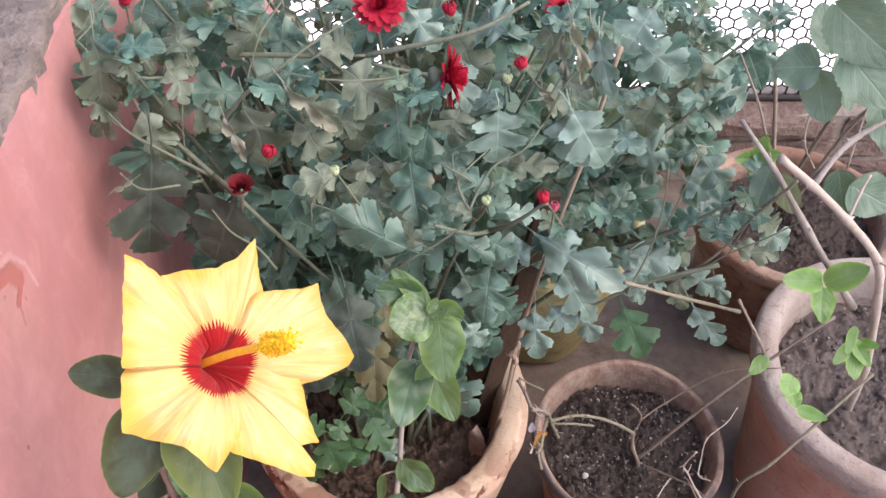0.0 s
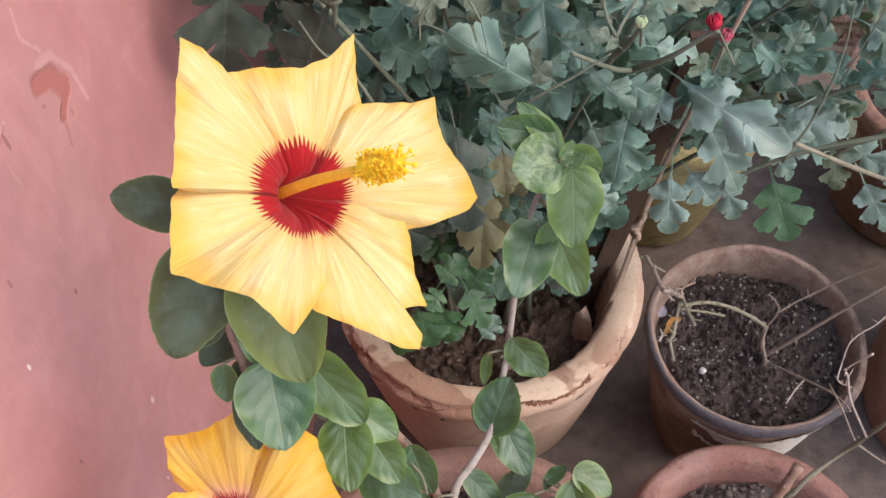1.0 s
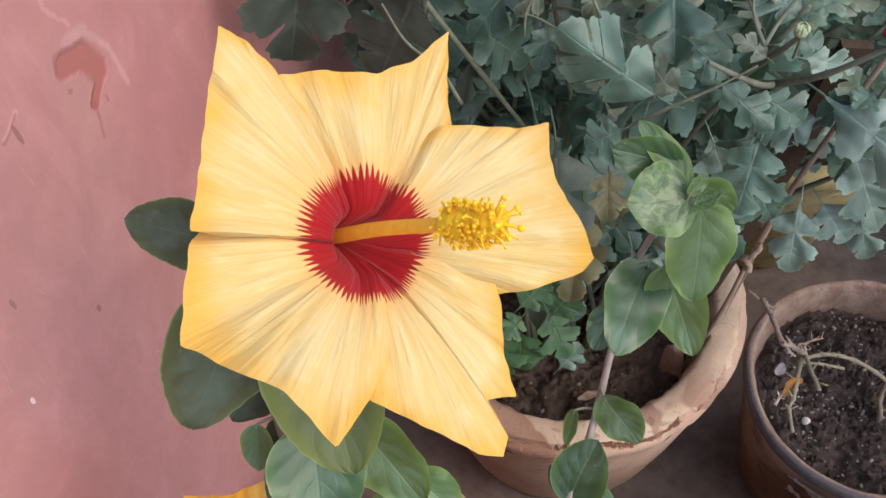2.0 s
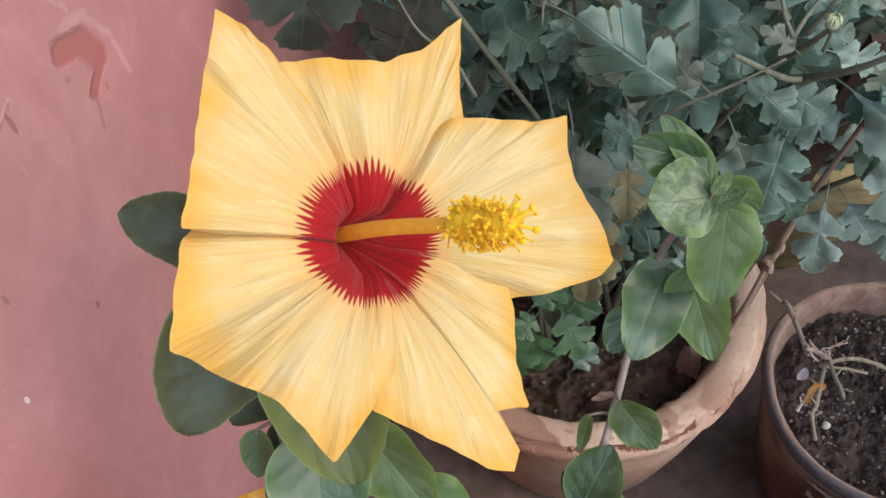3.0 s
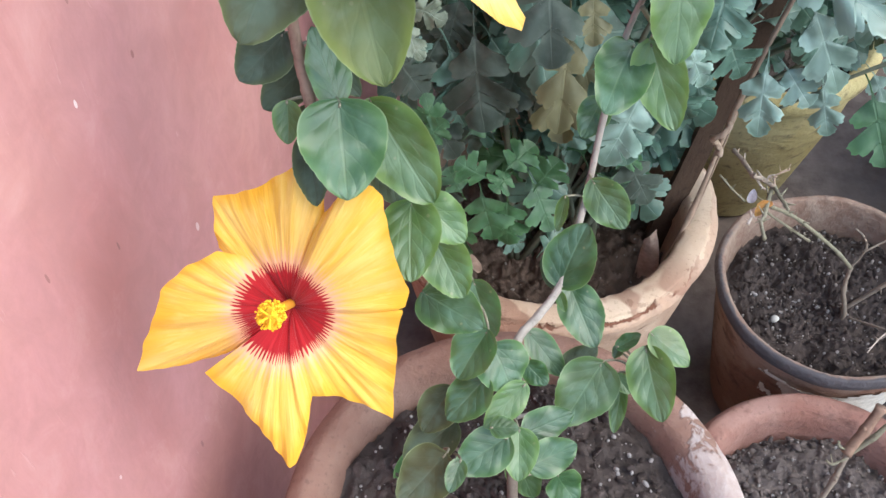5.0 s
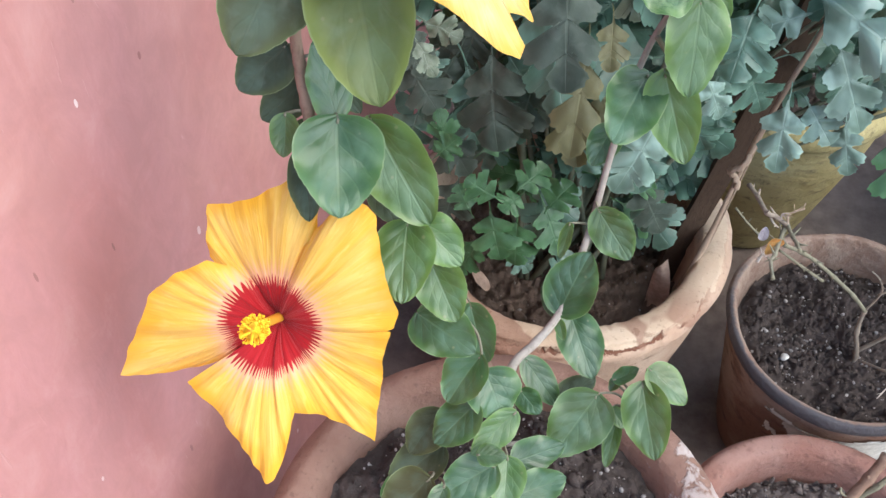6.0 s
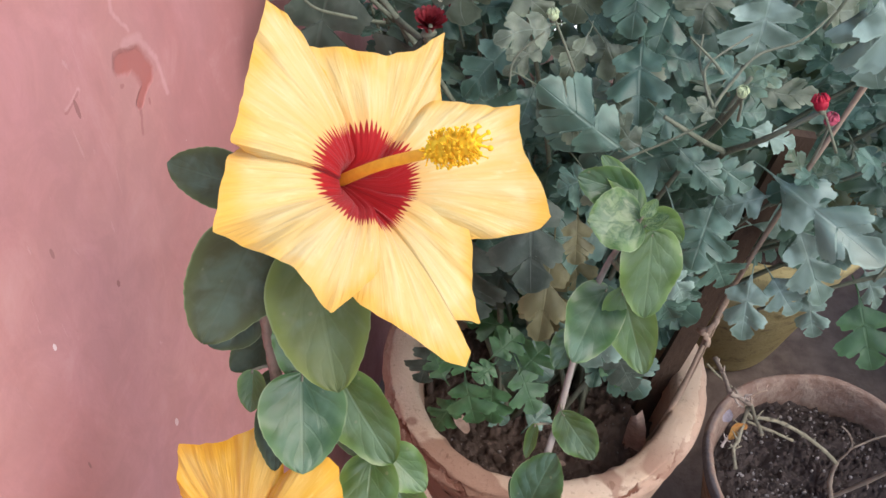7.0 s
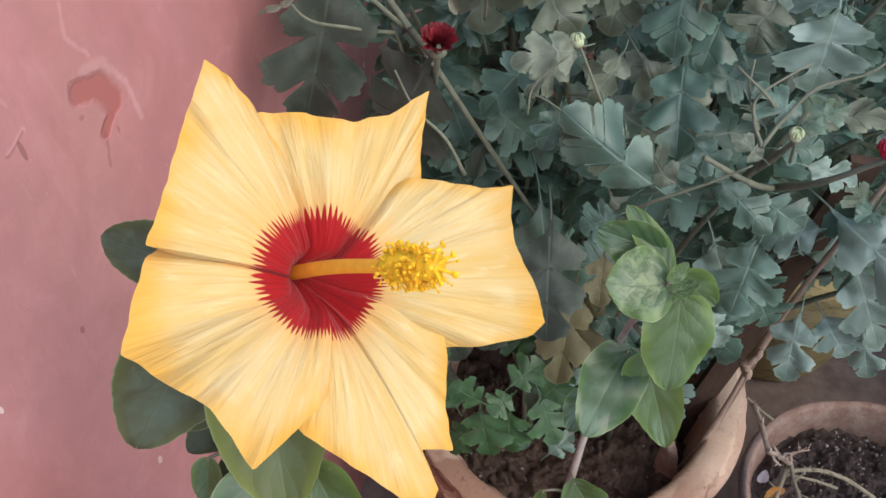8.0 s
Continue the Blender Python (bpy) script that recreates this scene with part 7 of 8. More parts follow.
def bud(at, r, material, label):
    bm = bmesh.new()
    lump(bm, (0, 0, 0), r, 0.9, 2)
    for k in range(14):
        a = 2.4 * k
        d = Vector((math.cos(a), math.sin(a), 0))
        tube(bm, [(d * r * 0.5) + Vector((0, 0, r * 0.3)), d * r * 0.95 + Vector((0, 0, r * 0.5)), d * r * 0.55 + Vector((0, 0, r * 1.15))], r * 0.28, r * 0.1, 5, 2)
    ob = part("bud", bm, material, mum, label)
    ob.location = Vector(at) - Vector((*A, 0.165))
    ob.rotation_euler = (rng.uniform(-0.6, 0.2), rng.uniform(-0.5, 0.5), 0)
    bm = bmesh.new()
    tube(bm, [(0, 0, 0), (0.002, 0.004, -0.012), (0.004, 0.012, -0.03)], 0.0006, 0.0008, 6, 3)
    lump(bm, (0, 0, -r * 0.5), r * 0.85, 0.6, 2)
    part("bud_stalk", bm, MUM_STEM, ob)


bud((0.068, 0.421, 0.614), 0.0042, RED, "closed red bud")
bud((0.076, 0.423, 0.603), 0.0036, PINK_BUD, "small red bud with a pale tip")
bud((0.029, 0.414, 0.619), 0.0031, BUD_WHITE, "pale green bud")
bud((-0.105, 0.405, 0.672), 0.0044, RED, "closed red bud")
bud((-0.137, 0.500, 0.590), 0.0040, RED, "closed red bud")
bud((0.007, 0.540, 0.681), 0.0050, RED, "closed red bud")
bud((0.058, 0.518, 0.650), 0.0048, RED, "closed red bud")
bud((0.048, 0.515, 0.640), 0.0036, BUD_WHITE, "pale green bud")
bud((-0.165, 0.536, 0.690), 0.0056, RED, "closed red bud")
bud((-0.209, 0.521, 0.703), 0.0044, RED, "closed red bud")
bud((-0.067, 0.411, 0.650), 0.0030, BUD_WHITE, "pale green bud")
bud((0.115, 0.560, 0.43), 0.0036, RED, "small red bud")
bud((0.185, 0.60, 0.50), 0.0036, RED, "small red bud")
bud((-0.085, 0.520, 0.640), 0.0032, BUD_WHITE, "pale green bud")


def flower_head(at, toward, r, label, material=None, closed=0):
    """An open chrysanthemum: rings of narrow florets round a small disc."""
    bm = bmesh.new()
    for ring, (n, tilt, ln) in enumerate(((18, 12, 1.0), (16, 32, 0.9), (12, 55, 0.7), (8, 75, 0.45))):
        for k in range(n):
            a = 2 * math.pi * (k + 0.5 * ring) / n + rng.uniform(-0.1, 0.1)
            tl = radians(min(85, tilt + closed) + rng.uniform(-8, 8))
            d = Vector((math.cos(a) * math.cos(tl), math.sin(a) * math.cos(tl), math.sin(tl)))
            s = Vector((-math.sin(a), math.cos(a), 0))
            up = d.cross(s)
            rows = []
            for i in range(5):
                u = i / 4
                w = r * 0.13 * (0.5 + math.sin(math.pi * min(u, 0.95)))
                c = d * (r * ln * u) - up * (0.12 * r * u * u * (1 if ring < 2 else -1))
                rows.append([bm.verts.new(c + s * w * v + up * (0.03 * r * abs(v))) for v in (-1, 0, 1)])
            for p, q in zip(rows, rows[1:]):
                for i in (0, 1):
                    bm.faces.new((p[i], p[i + 1], q[i + 1], q[i]))
    lump(bm, (0, 0, r * 0.05), r * 0.3, 0.6, 2)
    ob = part("flower", bm, material or RED, mum, label)
    mt = Vector(toward).to_track_quat("Z", "Y").to_matrix().to_4x4()
    mt.translation = Vector(at) - Vector((*A, 0.165))
    ob.matrix_local = mt
    bm = bmesh.new()
    tube(bm, [(0, 0, 0), (0, 0.003, -0.02), (0, 0.012, -0.05)], 0.0016, 0.0014, 7, 3)
    lump(bm, (0, 0, -0.35 * r), 0.32 * r, 0.7, 2)
    part("flower_stalk", bm, MUM_STEM, ob)


flower_head((0.004, 0.497, 0.657), (0.95, -0.1, 0.1), 0.022, "open crimson flower seen edge-on")
flower_head((-0.130, 0.415, 0.630), (0.1, -0.2, 0.9), 0.0115, "dark red half-opened flower", RED_DARK, 38)
flower_head((0.088, 0.560, 0.666), (0.0, -0.4, 0.7), 0.012, "half-open crimson flower head")
flower_head((-0.040, 0.514, 0.702), (0.1, -0.5, 0.6), 0.018, "open crimson flower")

mum_stem([(-0.044, 0.517, 0.701), (-0.081, 0.491, 0.691), (-0.107, 0.477, 0.678), (-0.129, 0.474, 0.662), (-0.149, 0.476, 0.637)], 0.0005, 0.0016)
mum_stem([(-0.107, 0.477, 0.678), (-0.072, 0.472, 0.674), (-0.041, 0.480, 0.668), (-0.015, 0.499, 0.659)], 0.0005, 0.0007)
mum_stem([(-0.129, 0.479, 0.667), (-0.122, 0.498, 0.683), (-0.118, 0.505, 0.690), (-0.103, 0.532, 0.700)], 0.0005, 0.0007)
mum_stem([(-0.181, 0.472, 0.606), (-0.180, 0.487, 0.633), (-0.174, 0.506, 0.664), (-0.164, 0.530, 0.685)], 0.0005, 0.0007)
mum_stem([(-0.210, 0.442, 0.673), (-0.200, 0.440, 0.658), (-0.191, 0.448, 0.639), (-0.163, 0.462, 0.598)], 0.0005, 0.0015)
mum_stem([(-0.229, 0.476, 0.703), (-0.216, 0.470, 0.691), (-0.196, 0.467, 0.682), (-0.182, 0.482, 0.669)], 0.0005, 0.0010)
mum_stem([(-0.224, 0.504, 0.715), (-0.221, 0.489, 0.708), (-0.229, 0.476, 0.703)], 0.0005, 0.0006)
mum_stem([(0.117, 0.546, 0.675), (0.109, 0.529, 0.653), (0.090, 0.515, 0.634), (0.074, 0.499, 0.606)], 0.0005, 0.0010)
mum_stem([(0.101, 0.534, 0.664), (0.094, 0.528, 0.645), (0.075, 0.511, 0.617)], 0.0005, 0.0009)
mum_stem([(-0.000, 0.437, 0.631), (0.019, 0.443, 0.610), (0.028, 0.450, 0.589)], 0.0005, 0.0011)
mum_stem([(0.289, 0.493, 0.510), (0.267, 0.496, 0.486), (0.245, 0.501, 0.463), (0.222, 0.502, 0.438), (0.190, 0.502, 0.424)], 0.0005, 0.0010)
mum_stem([(0.254, 0.502, 0.504), (0.247, 0.501, 0.477), (0.245, 0.501, 0.463)], 0.0005, 0.0006)
mum_stem([(0.198, 0.567, 0.507), (0.193, 0.541, 0.485), (0.183, 0.518, 0.451), (0.164, 0.495, 0.417)], 0.0005, 0.0011)
mum_stem([(0.231, 0.588, 0.500), (0.220, 0.570, 0.483), (0.200, 0.540, 0.457)], 0.0005, 0.0007)
mum_stem([(0.070, 0.469, 0.637), (0.056, 0.454, 0.627), (0.036, 0.447, 0.619), (0.025, 0.437, 0.605), (0.019, 0.426, 0.598)], 0.0005, 0.0011)
mum_stem([(0.032, 0.459, 0.623), (0.013, 0.443, 0.613), (0.013, 0.434, 0.606), (0.019, 0.426, 0.598)], 0.0005, 0.0010)
mum_stem([(0.008, 0.462, 0.617), (0.009, 0.450, 0.607), (0.016, 0.431, 0.603)], 0.0005, 0.0007)
mum_stem([(0.016, 0.412, 0.599), (-0.001, 0.408, 0.586), (-0.022, 0.403, 0.573), (-0.035, 0.408, 0.554)], 0.0005, 0.0010)
mum_stem([(-0.086, 0.409, 0.606), (-0.085, 0.417, 0.618), (-0.072, 0.426, 0.630)], 0.0005, 0.0005)
mum_stem([(-0.152, 0.415, 0.612), (-0.142, 0.412, 0.593), (-0.127, 0.412, 0.577), (-0.118, 0.415, 0.551)], 0.0005, 0.0011)
mum_stem([(-0.198, 0.403, 0.658), (-0.191, 0.409, 0.638), (-0.181, 0.428, 0.621), (-0.166, 0.452, 0.603)], 0.0005, 0.0011)
# stake and dry stems in the same pot
stake = thing("plant_stake", (0.040, 0.512, 0.17), "dark weathered wooden stake with a dry cane tied to it", "stake")
bm = bmesh.new()
line = [Vector((0, 0.005, -0.02)), Vector((0.018, 0.008, 0.10)), Vector((0.036, 0.016, 0.22)), Vector((0.050, 0.020, 0.32)), Vector((0.052, 0.021, 0.335))]
rings = []
for k, q in enumerate(line):
    s, d = Vector((0.0095, 0.003, -0.0022)), Vector((-0.0006, 0.003, 0.0004))
    rings.append([bm.verts.new(q + o) for o in (-s - d, s - d, s + d, -s + d)])
for a, b in zip(rings, rings[1:]):
    for i in range(4):
        bm.faces.new((a[i], a[(i + 1) % 4], b[(i + 1) % 4], b[i]))
bm.faces.new(rings[0][::-1])
bm.faces.new(rings[-1])
part("board", bm, STAKE, stake, flat=True)
CANE_AT = (0.015, -0.034, 0)
for off, r, hi in (((0.003, 0, 0), 0.0022, 0.50), ((0.006, 0.002, 0), 0.0009, 0.20)):
    bm = bmesh.new()
    pts = [(-0.012, -0.004, 0.0), (0.004, 0.004, 0.085), (0.017, 0.022, 0.19), (0.036, 0.028, 0.31), (0.052, 0.030, 0.40), (0.066, 0.032, 0.50)]
    pts = [Vector(p) + Vector(off) for p in pts if p[2] < hi + 0.02]
    tube(bm, pts, r, r * 0.7, 7, 5, 0.3, 0.15)
    part("cane", bm, STRAW, stake, "straw-coloured dry cane").location = CANE_AT
bm = bmesh.new()
for k in range(7):
    a = k * 0.9
    tube(bm, [(0.012 + 0.004 * math.cos(a), 0.010 + 0.004 * math.sin(a), 0.150 + 0.005 * k), (0.012 + 0.005 * math.cos(a + 0.5), 0.010 + 0.005 * math.sin(a + 0.5), 0.154 + 0.005 * k), (0.012 + 0.004 * math.cos(a + 1), 0.010 + 0.004 * math.sin(a + 1), 0.157 + 0.005 * k)], 0.0027, 0.0020, 6, 3)
part("tie", bm, STRAW, stake, "twisted dry straw tie").location = CANE_AT
bm = bmesh.new()
rows = []
for i in range(13):
    u = i / 12
    row = []
    for j in range(9):
        v = j / 8 - 0.5
        wd = 0.021 * (1 - 0.5 * u * u)
        row.append(bm.verts.new((v * wd + 0.006 * u, 0.010 * v * v + 0.004 * math.sin(3 * u) + 0.0012 * noise.noise(Vector((v * 5, u * 6, 1))), 0.078 * u * (1 + 0.25 * v))))
    rows.append(row)
for p, q in zip(rows, rows[1:]):
    for j in range(8):
        bm.faces.new((p[j], p[j + 1], q[j + 1], q[j]))
sheath = part("dry_sheath", bm, DRY)
sheath.location, sheath.rotation_euler = (0.037, 0.468, 0.170), (0.15, -0.12, -0.35)
tagged(sheath, "papery brown dry leaf sheath standing by the stake", "dry leaf")
# dead leaves curled on the soil
for at, rot, size in (((-0.02, 0.44, 0.178), (0.3, 0.5, 2.4), 0.022), ((-0.11, 0.45, 0.178), (0.2, 0.2, 0.9), 0.024)):
    bm = hibiscus_blade(size, size * 0.5, int(at[0] * 9999))
    for v in bm.verts:
        v.co.z += 16.0 * v.co.x * v.co.x + 3.0 * v.co.y * v.co.y + 0.0015 * noise.noise(v.co * 150)
    ob = part("dead_leaf", bm, DRY)
    ob.location, ob.rotation_euler = at, rot
    tagged(ob, "curled dry brown leaf lying on the soil", "leaf", "dead leaves")


# ---- twigs and the other plants ----
def twig_part(owner, origin, pts, r0, r1, material, name="twig"):
    bm = bmesh.new()
    line = tube(bm, [Vector(p) - Vector(origin) for p in pts], r0, r1, 7, 5, 0.25, 0.25)
    for p in line[2:-1:3]:
        d = Vector((random.uniform(-1, 1), random.uniform(-1, 1), random.uniform(-0.4, 1))).normalized()
        tube(bm, (p, p + d * random.uniform(0.0015, 0.0045) * (1 if r1 < 0.002 else 1.6)), min(r1, 0.0009) * 0.8, 0.0002, 5, 1)
    for p in pts[1:-1]:
        d = Vector((random.uniform(-1, 1), random.uniform(-1, 1), random.uniform(0, 1))).normalized()
        q = Vector(p) - Vector(origin)
        tube(bm, (q, q + d * random.uniform(0.004, 0.008)), r1 * 0.8, r1 * 0.25, 5, 1)
    return part(name, bm, material, owner)


o = (0.206, 0.456, 0.158)
twig = thing("bare_twig_plant", o, "nearly bare thorny twig growing from dark soil", "plant")
for pts, r0, r1, mt in (
    ([(0.206, 0.456, 0.155), (0.206, 0.455, 0.181), (0.195, 0.455, 0.215), (0.191, 0.455, 0.244)], 0.00216, 0.00165, TWIG),
    ([(0.191, 0.455, 0.244), (0.175, 0.45, 0.266), (0.152, 0.443, 0.292), (0.128, 0.427, 0.325), (0.111, 0.412, 0.349), (0.093, 0.393, 0.375)], 0.0016, 0.0013, TWIG_GREEN),
    ([(0.141, 0.431, 0.3), (0.12, 0.418, 0.326), (0.093, 0.396, 0.365)], 0.0011, 0.0008, TWIG_GREEN),
    ([(0.093, 0.393, 0.375), (0.086, 0.383, 0.395), (0.084, 0.377, 0.409)], 0.0013, 0.0012, TWIG_GREEN),
    ([(0.064, 0.418, 0.398), (0.068, 0.401, 0.406), (0.071, 0.379, 0.417), (0.077, 0.379, 0.415), (0.085, 0.376, 0.412)], 0.0015, 0.0015, TWIG),
    ([(0.085, 0.376, 0.412), (0.086, 0.363, 0.418), (0.088, 0.355, 0.421), (0.089, 0.35, 0.422)], 0.0012, 0.0011, TWIG_GREEN),
    ([(0.072, 0.38, 0.417), (0.076, 0.377, 0.412), (0.08, 0.376, 0.409)], 0.0008, 0.0006, BARK_PALE),
    ([(0.084, 0.377, 0.409), (0.078, 0.355, 0.419), (0.075, 0.342, 0.423), (0.072, 0.334, 0.426), (0.073, 0.32, 0.428)], 0.0013, 0.001, TWIG_GREEN),
    ([(0.072, 0.334, 0.426), (0.07, 0.336, 0.427)], 0.0007, 0.0005, TWIG_GREEN),
    ([(0.085, 0.376, 0.412), (0.084, 0.381, 0.416), (0.087, 0.382, 0.419), (0.092, 0.383, 0.422)], 0.0008, 0.0004, STRAW),
    ([(0.08, 0.378, 0.414), (0.08, 0.379, 0.418), (0.083, 0.379, 0.42)], 0.0007, 0.0004, BARK_PALE),
    ([(0.075, 0.481, 0.306), (0.088, 0.485, 0.288), (0.102, 0.49, 0.27)], 0.0009, 0.0009, TWIG_GREEN),
    ([(0.067, 0.34, 0.416), (0.069, 0.344, 0.418), (0.072, 0.349, 0.416), (0.077, 0.354, 0.418)], 0.0009, 0.0007, BARK_PALE),
    ([(0.069, 0.344, 0.418), (0.067, 0.344, 0.423)], 0.0006, 0.0004, BARK_PALE),
    ([(0.191, 0.455, 0.244), (0.196, 0.458, 0.266), (0.192, 0.464, 0.274), (0.186, 0.469, 0.276)], 0.00086, 0.00060, TWIG),
    ([(0.195, 0.458, 0.262), (0.220, 0.470, 0.275), (0.262, 0.468, 0.330), (0.30, 0.44, 0.38)], 0.00086, 0.00068, TWIG),
    ([(0.207, 0.463, 0.175), (0.225, 0.462, 0.215), (0.262, 0.460, 0.300), (0.310, 0.470, 0.360), (0.350, 0.480, 0.40)], 0.00185, 0.00120, TWIG),
    ([(0.209, 0.464, 0.165), (0.225, 0.440, 0.190), (0.245, 0.405, 0.225), (0.250, 0.380, 0.245)], 0.00115, 0.00082, TWIG),
    ([(0.232, 0.428, 0.200), (0.222, 0.416, 0.205), (0.212, 0.402, 0.205)], 0.00072, 0.00045, BARK_PALE),
    ([(0.262, 0.44, 0.215), (0.266, 0.452, 0.235), (0.285, 0.462, 0.250), (0.295, 0.472, 0.262)], 0.00072, 0.00052, BARK_PALE),
    ([(0.262, 0.44, 0.215), (0.258, 0.425, 0.210), (0.268, 0.418, 0.212)], 0.00072, 0.00052, BARK_PALE),
):
    twig_part(twig, o, pts, r0, r1, mt)
for kind, base, tip, wide, tint in (("withered_leaf", (0.077, 0.355, 0.421), (0.07, 0.343, 0.421), 0.007, (0.27, 0.14, 0.035)), ("withered_leaf", (0.081, 0.356, 0.419), (0.071, 0.35, 0.423), 0.0045, (0.30, 0.13, 0.03)), ("shrivelled_leaf", (0.07, 0.361, 0.412), (0.07, 0.364, 0.421), 0.0065, (0.36, 0.33, 0.37))):
    m, long = leaf_frame(base, tip, (0.15, -0.65, 0.75))
    ob = part(kind, hibiscus_blade(long, wide, 970, 0.1), plain("dead_leaf", tint, 0.7, 0.35, 260, 0.5, 0.2), twig)
    ob.matrix_local = Matrix.Translation(-Vector(o)) @ m

o = (0.183, 0.287, 0.138)
stub = thing("cut_stem_plant", o, "cut green stem with thorny side shoots", "plant")
for pts, r0, r1, mt in (
    ([(0.183, 0.287, 0.132), (0.178, 0.284, 0.160), (0.183, 0.295, 0.190), (0.186, 0.305, 0.213)], 0.0024, 0.0022, TWIG),
    ([(0.184, 0.304, 0.216), (0.193, 0.316, 0.232), (0.200, 0.327, 0.250)], 0.0036, 0.0039, BARK_RED),
    ([(0.186, 0.305, 0.213), (0.200, 0.313, 0.230), (0.212, 0.324, 0.243), (0.239, 0.340, 0.272), (0.236, 0.330, 0.33), (0.234, 0.328, 0.385), (0.251, 0.330, 0.412), (0.285, 0.350, 0.44), (0.33, 0.38, 0.46)], 0.0022, 0.00090, TWIG_GREEN),
    ([(0.186, 0.303, 0.211), (0.176, 0.297, 0.210), (0.171, 0.299, 0.211)], 0.0011, 0.0008, TWIG_GREEN),
    ([(0.187, 0.306, 0.216), (0.178, 0.306, 0.222), (0.176, 0.308, 0.226)], 0.0010, 0.0007, TWIG_GREEN),
    ([(0.239, 0.342, 0.270), (0.232, 0.365, 0.275), (0.230, 0.395, 0.262)], 0.00094, 0.00068, TWIG),
    ([(0.239, 0.340, 0.272), (0.262, 0.330, 0.262), (0.290, 0.322, 0.25)], 0.00094, 0.00068, TWIG),
    ([(0.236, 0.334, 0.300), (0.211, 0.340, 0.346), (0.190, 0.330, 0.400), (0.183, 0.327, 0.418), (0.178, 0.310, 0.470)], 0.00090, 0.00060, BARK_PALE),
):
    twig_part(stub, o, pts, r0, r1, mt)

o = (0.415, 0.480, 0.238)
woody = thing("woody_plant", o, "pale bare-barked plant with a few bright young leaves", "plant")
for pts, r0, r1, mt in (
    ([(0.420, 0.485, 0.225), (0.398, 0.470, 0.33), (0.368, 0.464, 0.44), (0.345, 0.460, 0.50), (0.305, 0.459, 0.548), (0.272, 0.466, 0.578), (0.244, 0.473, 0.600)], 0.0040, 0.0029, BARK_PALE),
    ([(0.272, 0.466, 0.578), (0.300, 0.490, 0.60), (0.345, 0.50, 0.625), (0.39, 0.50, 0.65)], 0.0023, 0.0016, BARK),
    ([(0.240, 0.548, 0.571), (0.266, 0.518, 0.545), (0.297, 0.487, 0.505), (0.355, 0.471, 0.425)], 0.0018, 0.0032, BARK),
    ([(0.271, 0.536, 0.534), (0.262, 0.571, 0.565), (0.250, 0.613, 0.588)], 0.0012, 0.0009, TWIG),
    ([(0.331, 0.576, 0.490), (0.323, 0.595, 0.506), (0.331, 0.621, 0.529)], 0.0010, 0.0008, TWIG),
    ([(0.351, 0.561, 0.504), (0.361, 0.583, 0.523), (0.372, 0.605, 0.542)], 0.0009, 0.0007, TWIG),
    ([(0.278, 0.50, 0.55), (0.255, 0.505, 0.50), (0.235, 0.505, 0.455), (0.205, 0.51, 0.41)], 0.0014, 0.0009, TWIG_GREEN),
    ([(0.140, 0.434, 0.508), (0.200, 0.462, 0.453), (0.266, 0.486, 0.401)], 0.0014, 0.0016, TWIG_GREEN),
    ([(0.248, 0.461, 0.450), (0.268, 0.455, 0.415), (0.284, 0.453, 0.386), (0.291, 0.468, 0.360)], 0.0013, 0.0016, TWIG),
    ([(0.305, 0.459, 0.548), (0.312, 0.47, 0.565), (0.320, 0.48, 0.575)], 0.0014, 0.0008, BARK_PALE),
    ([(0.345, 0.460, 0.50), (0.352, 0.448, 0.505), (0.358, 0.44, 0.515)], 0.0014, 0.0008, BARK_PALE),
):
    twig_part(woody, o, pts, r0, r1, mt, "branch")


def oval_leaf(owner, origin, base, tip, width, normal, material, seed, serrate=0.0):
    m, length = leaf_frame(base, tip, normal)
    bm = hibiscus_blade(length, width, seed, serrate)
    ob = part("leaf", bm, material, owner)
    ob.matrix_local = Matrix.Translation(-Vector(origin)) @ m


for k, (b, t, w) in enumerate((((0.312, 0.466, 0.468), (0.274, 0.458, 0.48), 0.021),
                               ((0.317, 0.466, 0.466), (0.347, 0.466, 0.485), 0.024),
                               ((0.314, 0.463, 0.462), (0.31, 0.436, 0.45), 0.022),
                               ((0.351, 0.451, 0.423), (0.344, 0.433, 0.408), 0.01),
                               ((0.354, 0.448, 0.408), (0.366, 0.428, 0.398), 0.013),
                               ((0.353, 0.448, 0.403), (0.336, 0.433, 0.395), 0.012),
                               ((0.357, 0.443, 0.401), (0.354, 0.421, 0.388), 0.018),
                               ((0.359, 0.448, 0.405), (0.372, 0.438, 0.413), 0.01),
                               ((0.29, 0.455, 0.375), (0.272, 0.44, 0.37), 0.014),
                               ((0.24, 0.339, 0.52), (0.231, 0.327, 0.516), 0.016),
                               ((0.238, 0.332, 0.515), (0.24, 0.32, 0.511), 0.012),
                               ((0.243, 0.322, 0.506), (0.261, 0.314, 0.506), 0.01))):
    oval_leaf(woody, o, b, t, w, (0.1, -0.55, 0.8), FRESH_LEAF, 900 + k)
for k, (dx, dy, dz) in enumerate(((-0.020, -0.004, 0.002), (0.003, 0.004, 0.022), (0.016, -0.006, 0.010), (-0.004, -0.012, -0.014), (0.014, -0.010, -0.010))):
    foot = Vector((0.262, 0.545, 0.533))
    oval_leaf(woody, o, foot, foot + Vector((dx, dy, dz)), 0.013, (0.1 * k - 0.2, -0.75, 0.6), FRESH_LEAF, 930 + k)

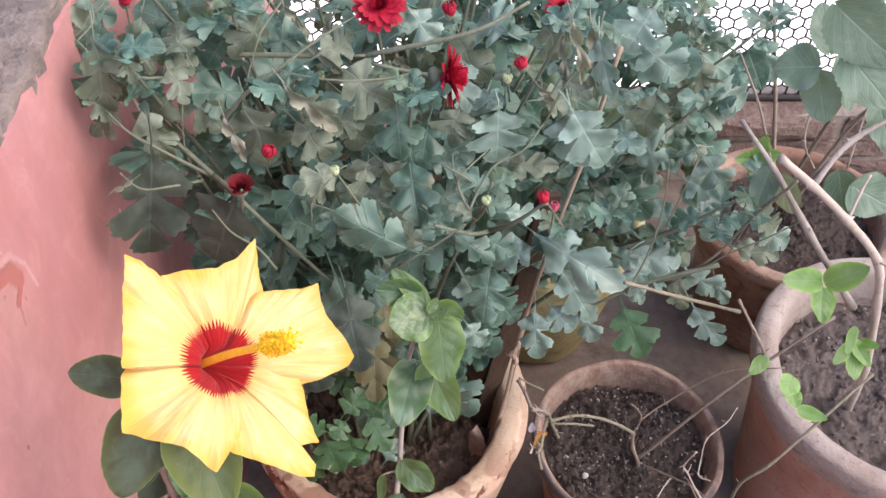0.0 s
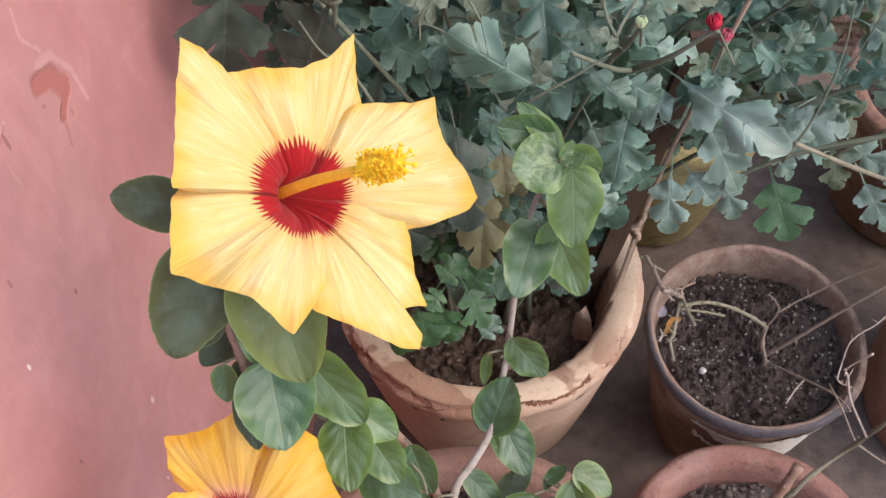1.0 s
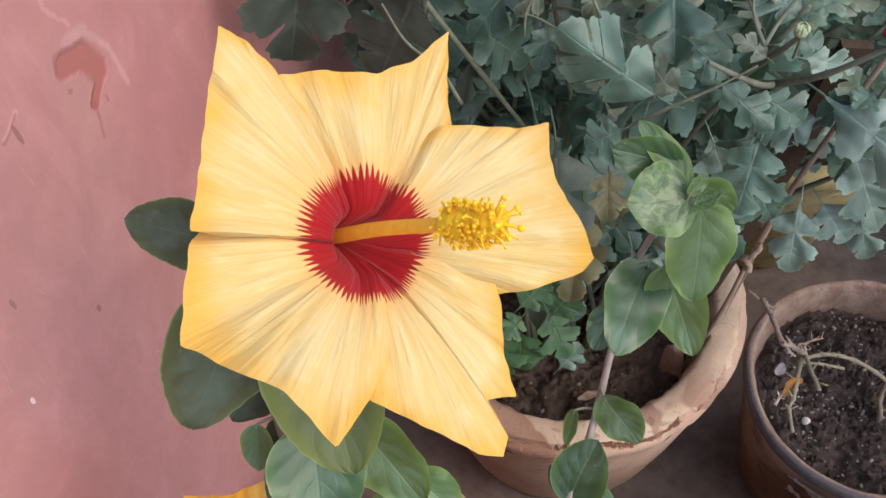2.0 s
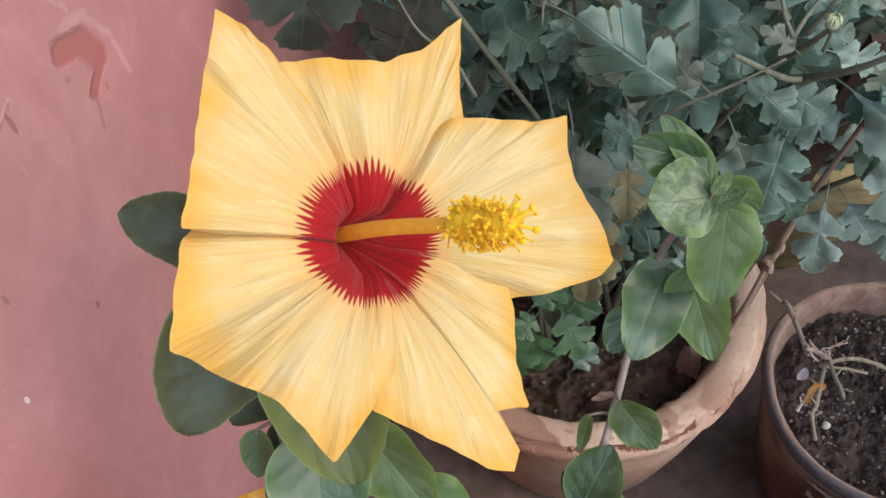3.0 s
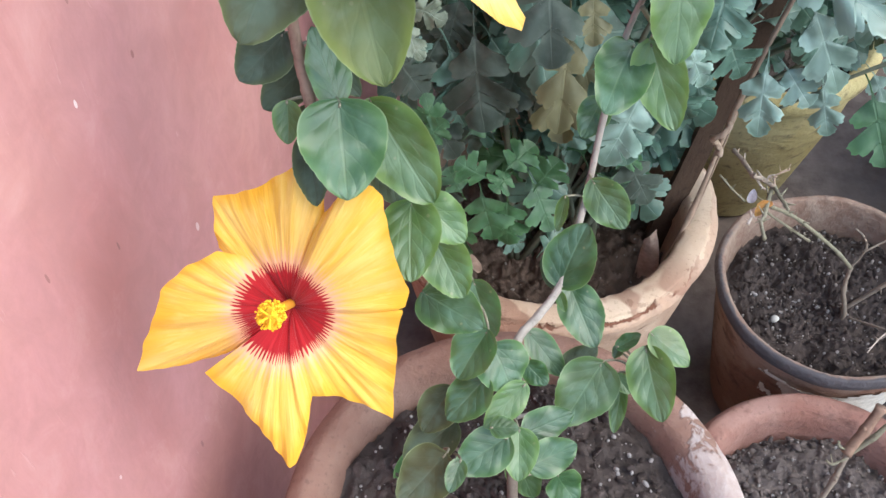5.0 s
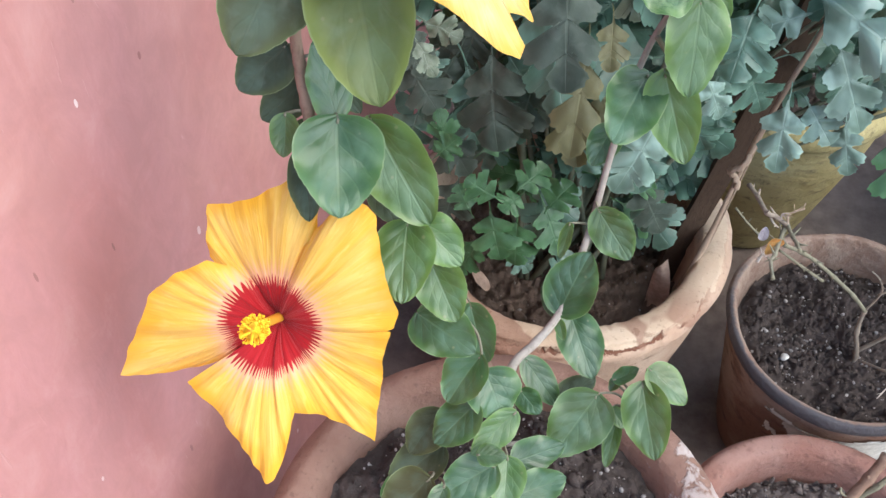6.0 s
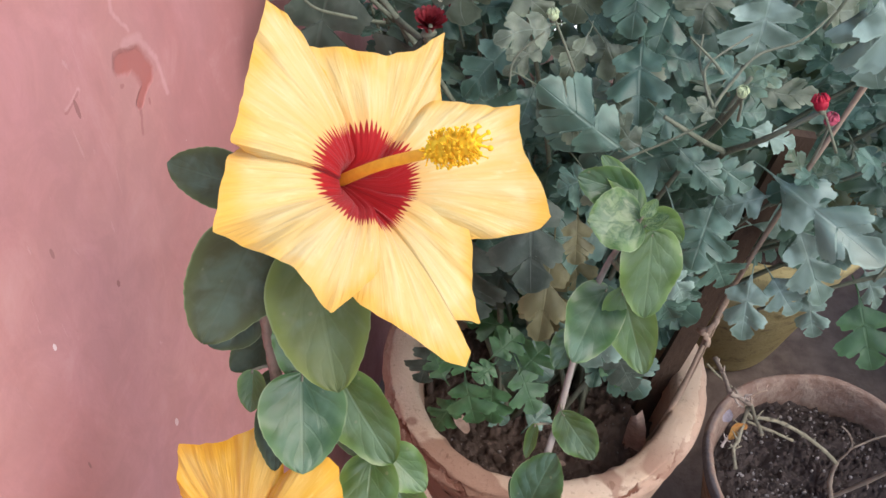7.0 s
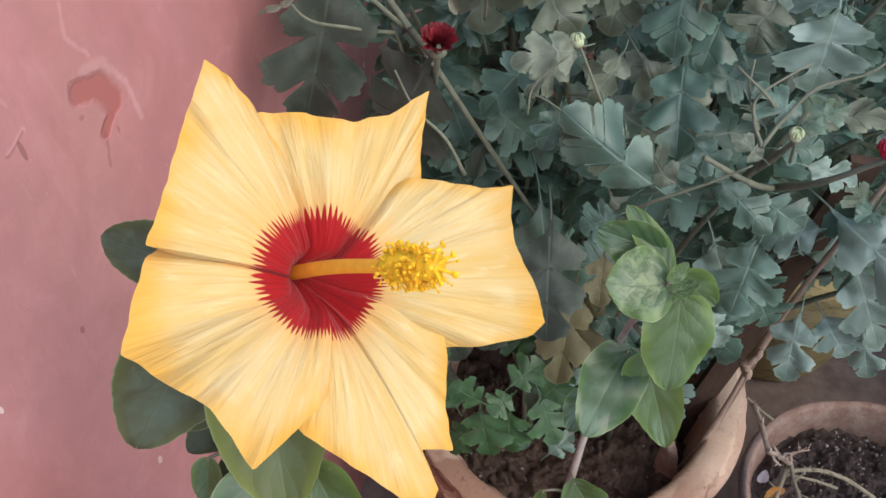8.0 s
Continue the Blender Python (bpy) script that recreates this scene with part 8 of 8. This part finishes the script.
# broad-leaved plant in the pot by the kerb
o = (0.44, 0.82, 0.185)
broad = thing("broad_leaved_plant", o, "broad-leaved plant with soft pale green toothed leaves", "plant")
for pts in ([(0.44, 0.82, 0.18), (0.44, 0.78, 0.35), (0.41, 0.70, 0.50), (0.37, 0.62, 0.60)], [(0.45, 0.82, 0.18), (0.47, 0.74, 0.40), (0.45, 0.62, 0.58), (0.43, 0.56, 0.66)],
            [(0.44, 0.82, 0.18), (0.40, 0.84, 0.36), (0.36, 0.84, 0.50)], [(0.46, 0.82, 0.18), (0.49, 0.80, 0.36), (0.50, 0.72, 0.48)]):
    twig_part(broad, o, pts, 0.003, 0.0016, TWIG, "branch")
broad_count = 0


def broad_leaf(base, tip, width, normal, tone=0):
    global broad_count
    broad_count += 1
    oval_leaf(broad, o, base, tip, width * 1.1, normal, (BROAD_LEAF, BROAD_LEAF, MUM_LEAF)[tone], 950 + broad_count, 0.07)


broad_leaf((0.254, 0.496, 0.712), (0.304, 0.484, 0.675), 0.039, (-0.13, -0.98, 0.13), 0)
broad_leaf((0.270, 0.489, 0.679), (0.308, 0.477, 0.643), 0.034, (0.06, -0.93, 0.36), 0)
broad_leaf((0.260, 0.499, 0.661), (0.233, 0.507, 0.654), 0.031, (-0.36, -0.74, 0.57), 0)
broad_leaf((0.264, 0.504, 0.652), (0.273, 0.485, 0.622), 0.026, (-0.57, -0.76, 0.31), 0)
broad_leaf((0.280, 0.512, 0.660), (0.290, 0.491, 0.628), 0.020, (0.13, -0.81, 0.57), 0)
broad_leaf((0.276, 0.522, 0.655), (0.275, 0.557, 0.673), 0.024, (-0.11, -0.45, 0.88), 0)
broad_leaf((0.331, 0.538, 0.523), (0.339, 0.514, 0.489), 0.026, (-0.37, -0.80, 0.47), 0)
broad_leaf((0.337, 0.522, 0.522), (0.375, 0.514, 0.503), 0.037, (0.07, -0.88, 0.47), 0)
broad_leaf((0.320, 0.511, 0.619), (0.333, 0.491, 0.588), 0.025, (-0.05, -0.84, 0.53), 0)
broad_leaf((0.267, 0.526, 0.538), (0.257, 0.509, 0.510), 0.021, (-0.38, -0.73, 0.57), 1)
broad_leaf((0.272, 0.522, 0.535), (0.291, 0.505, 0.507), 0.021, (-0.33, -0.89, 0.32), 1)
broad_leaf((0.274, 0.655, 0.559), (0.286, 0.629, 0.536), 0.025, (-0.35, -0.70, 0.62), 2)
broad_leaf((0.261, 0.498, 0.714), (0.283, 0.517, 0.731), 0.036, (-0.13, -0.57, 0.81), 0)
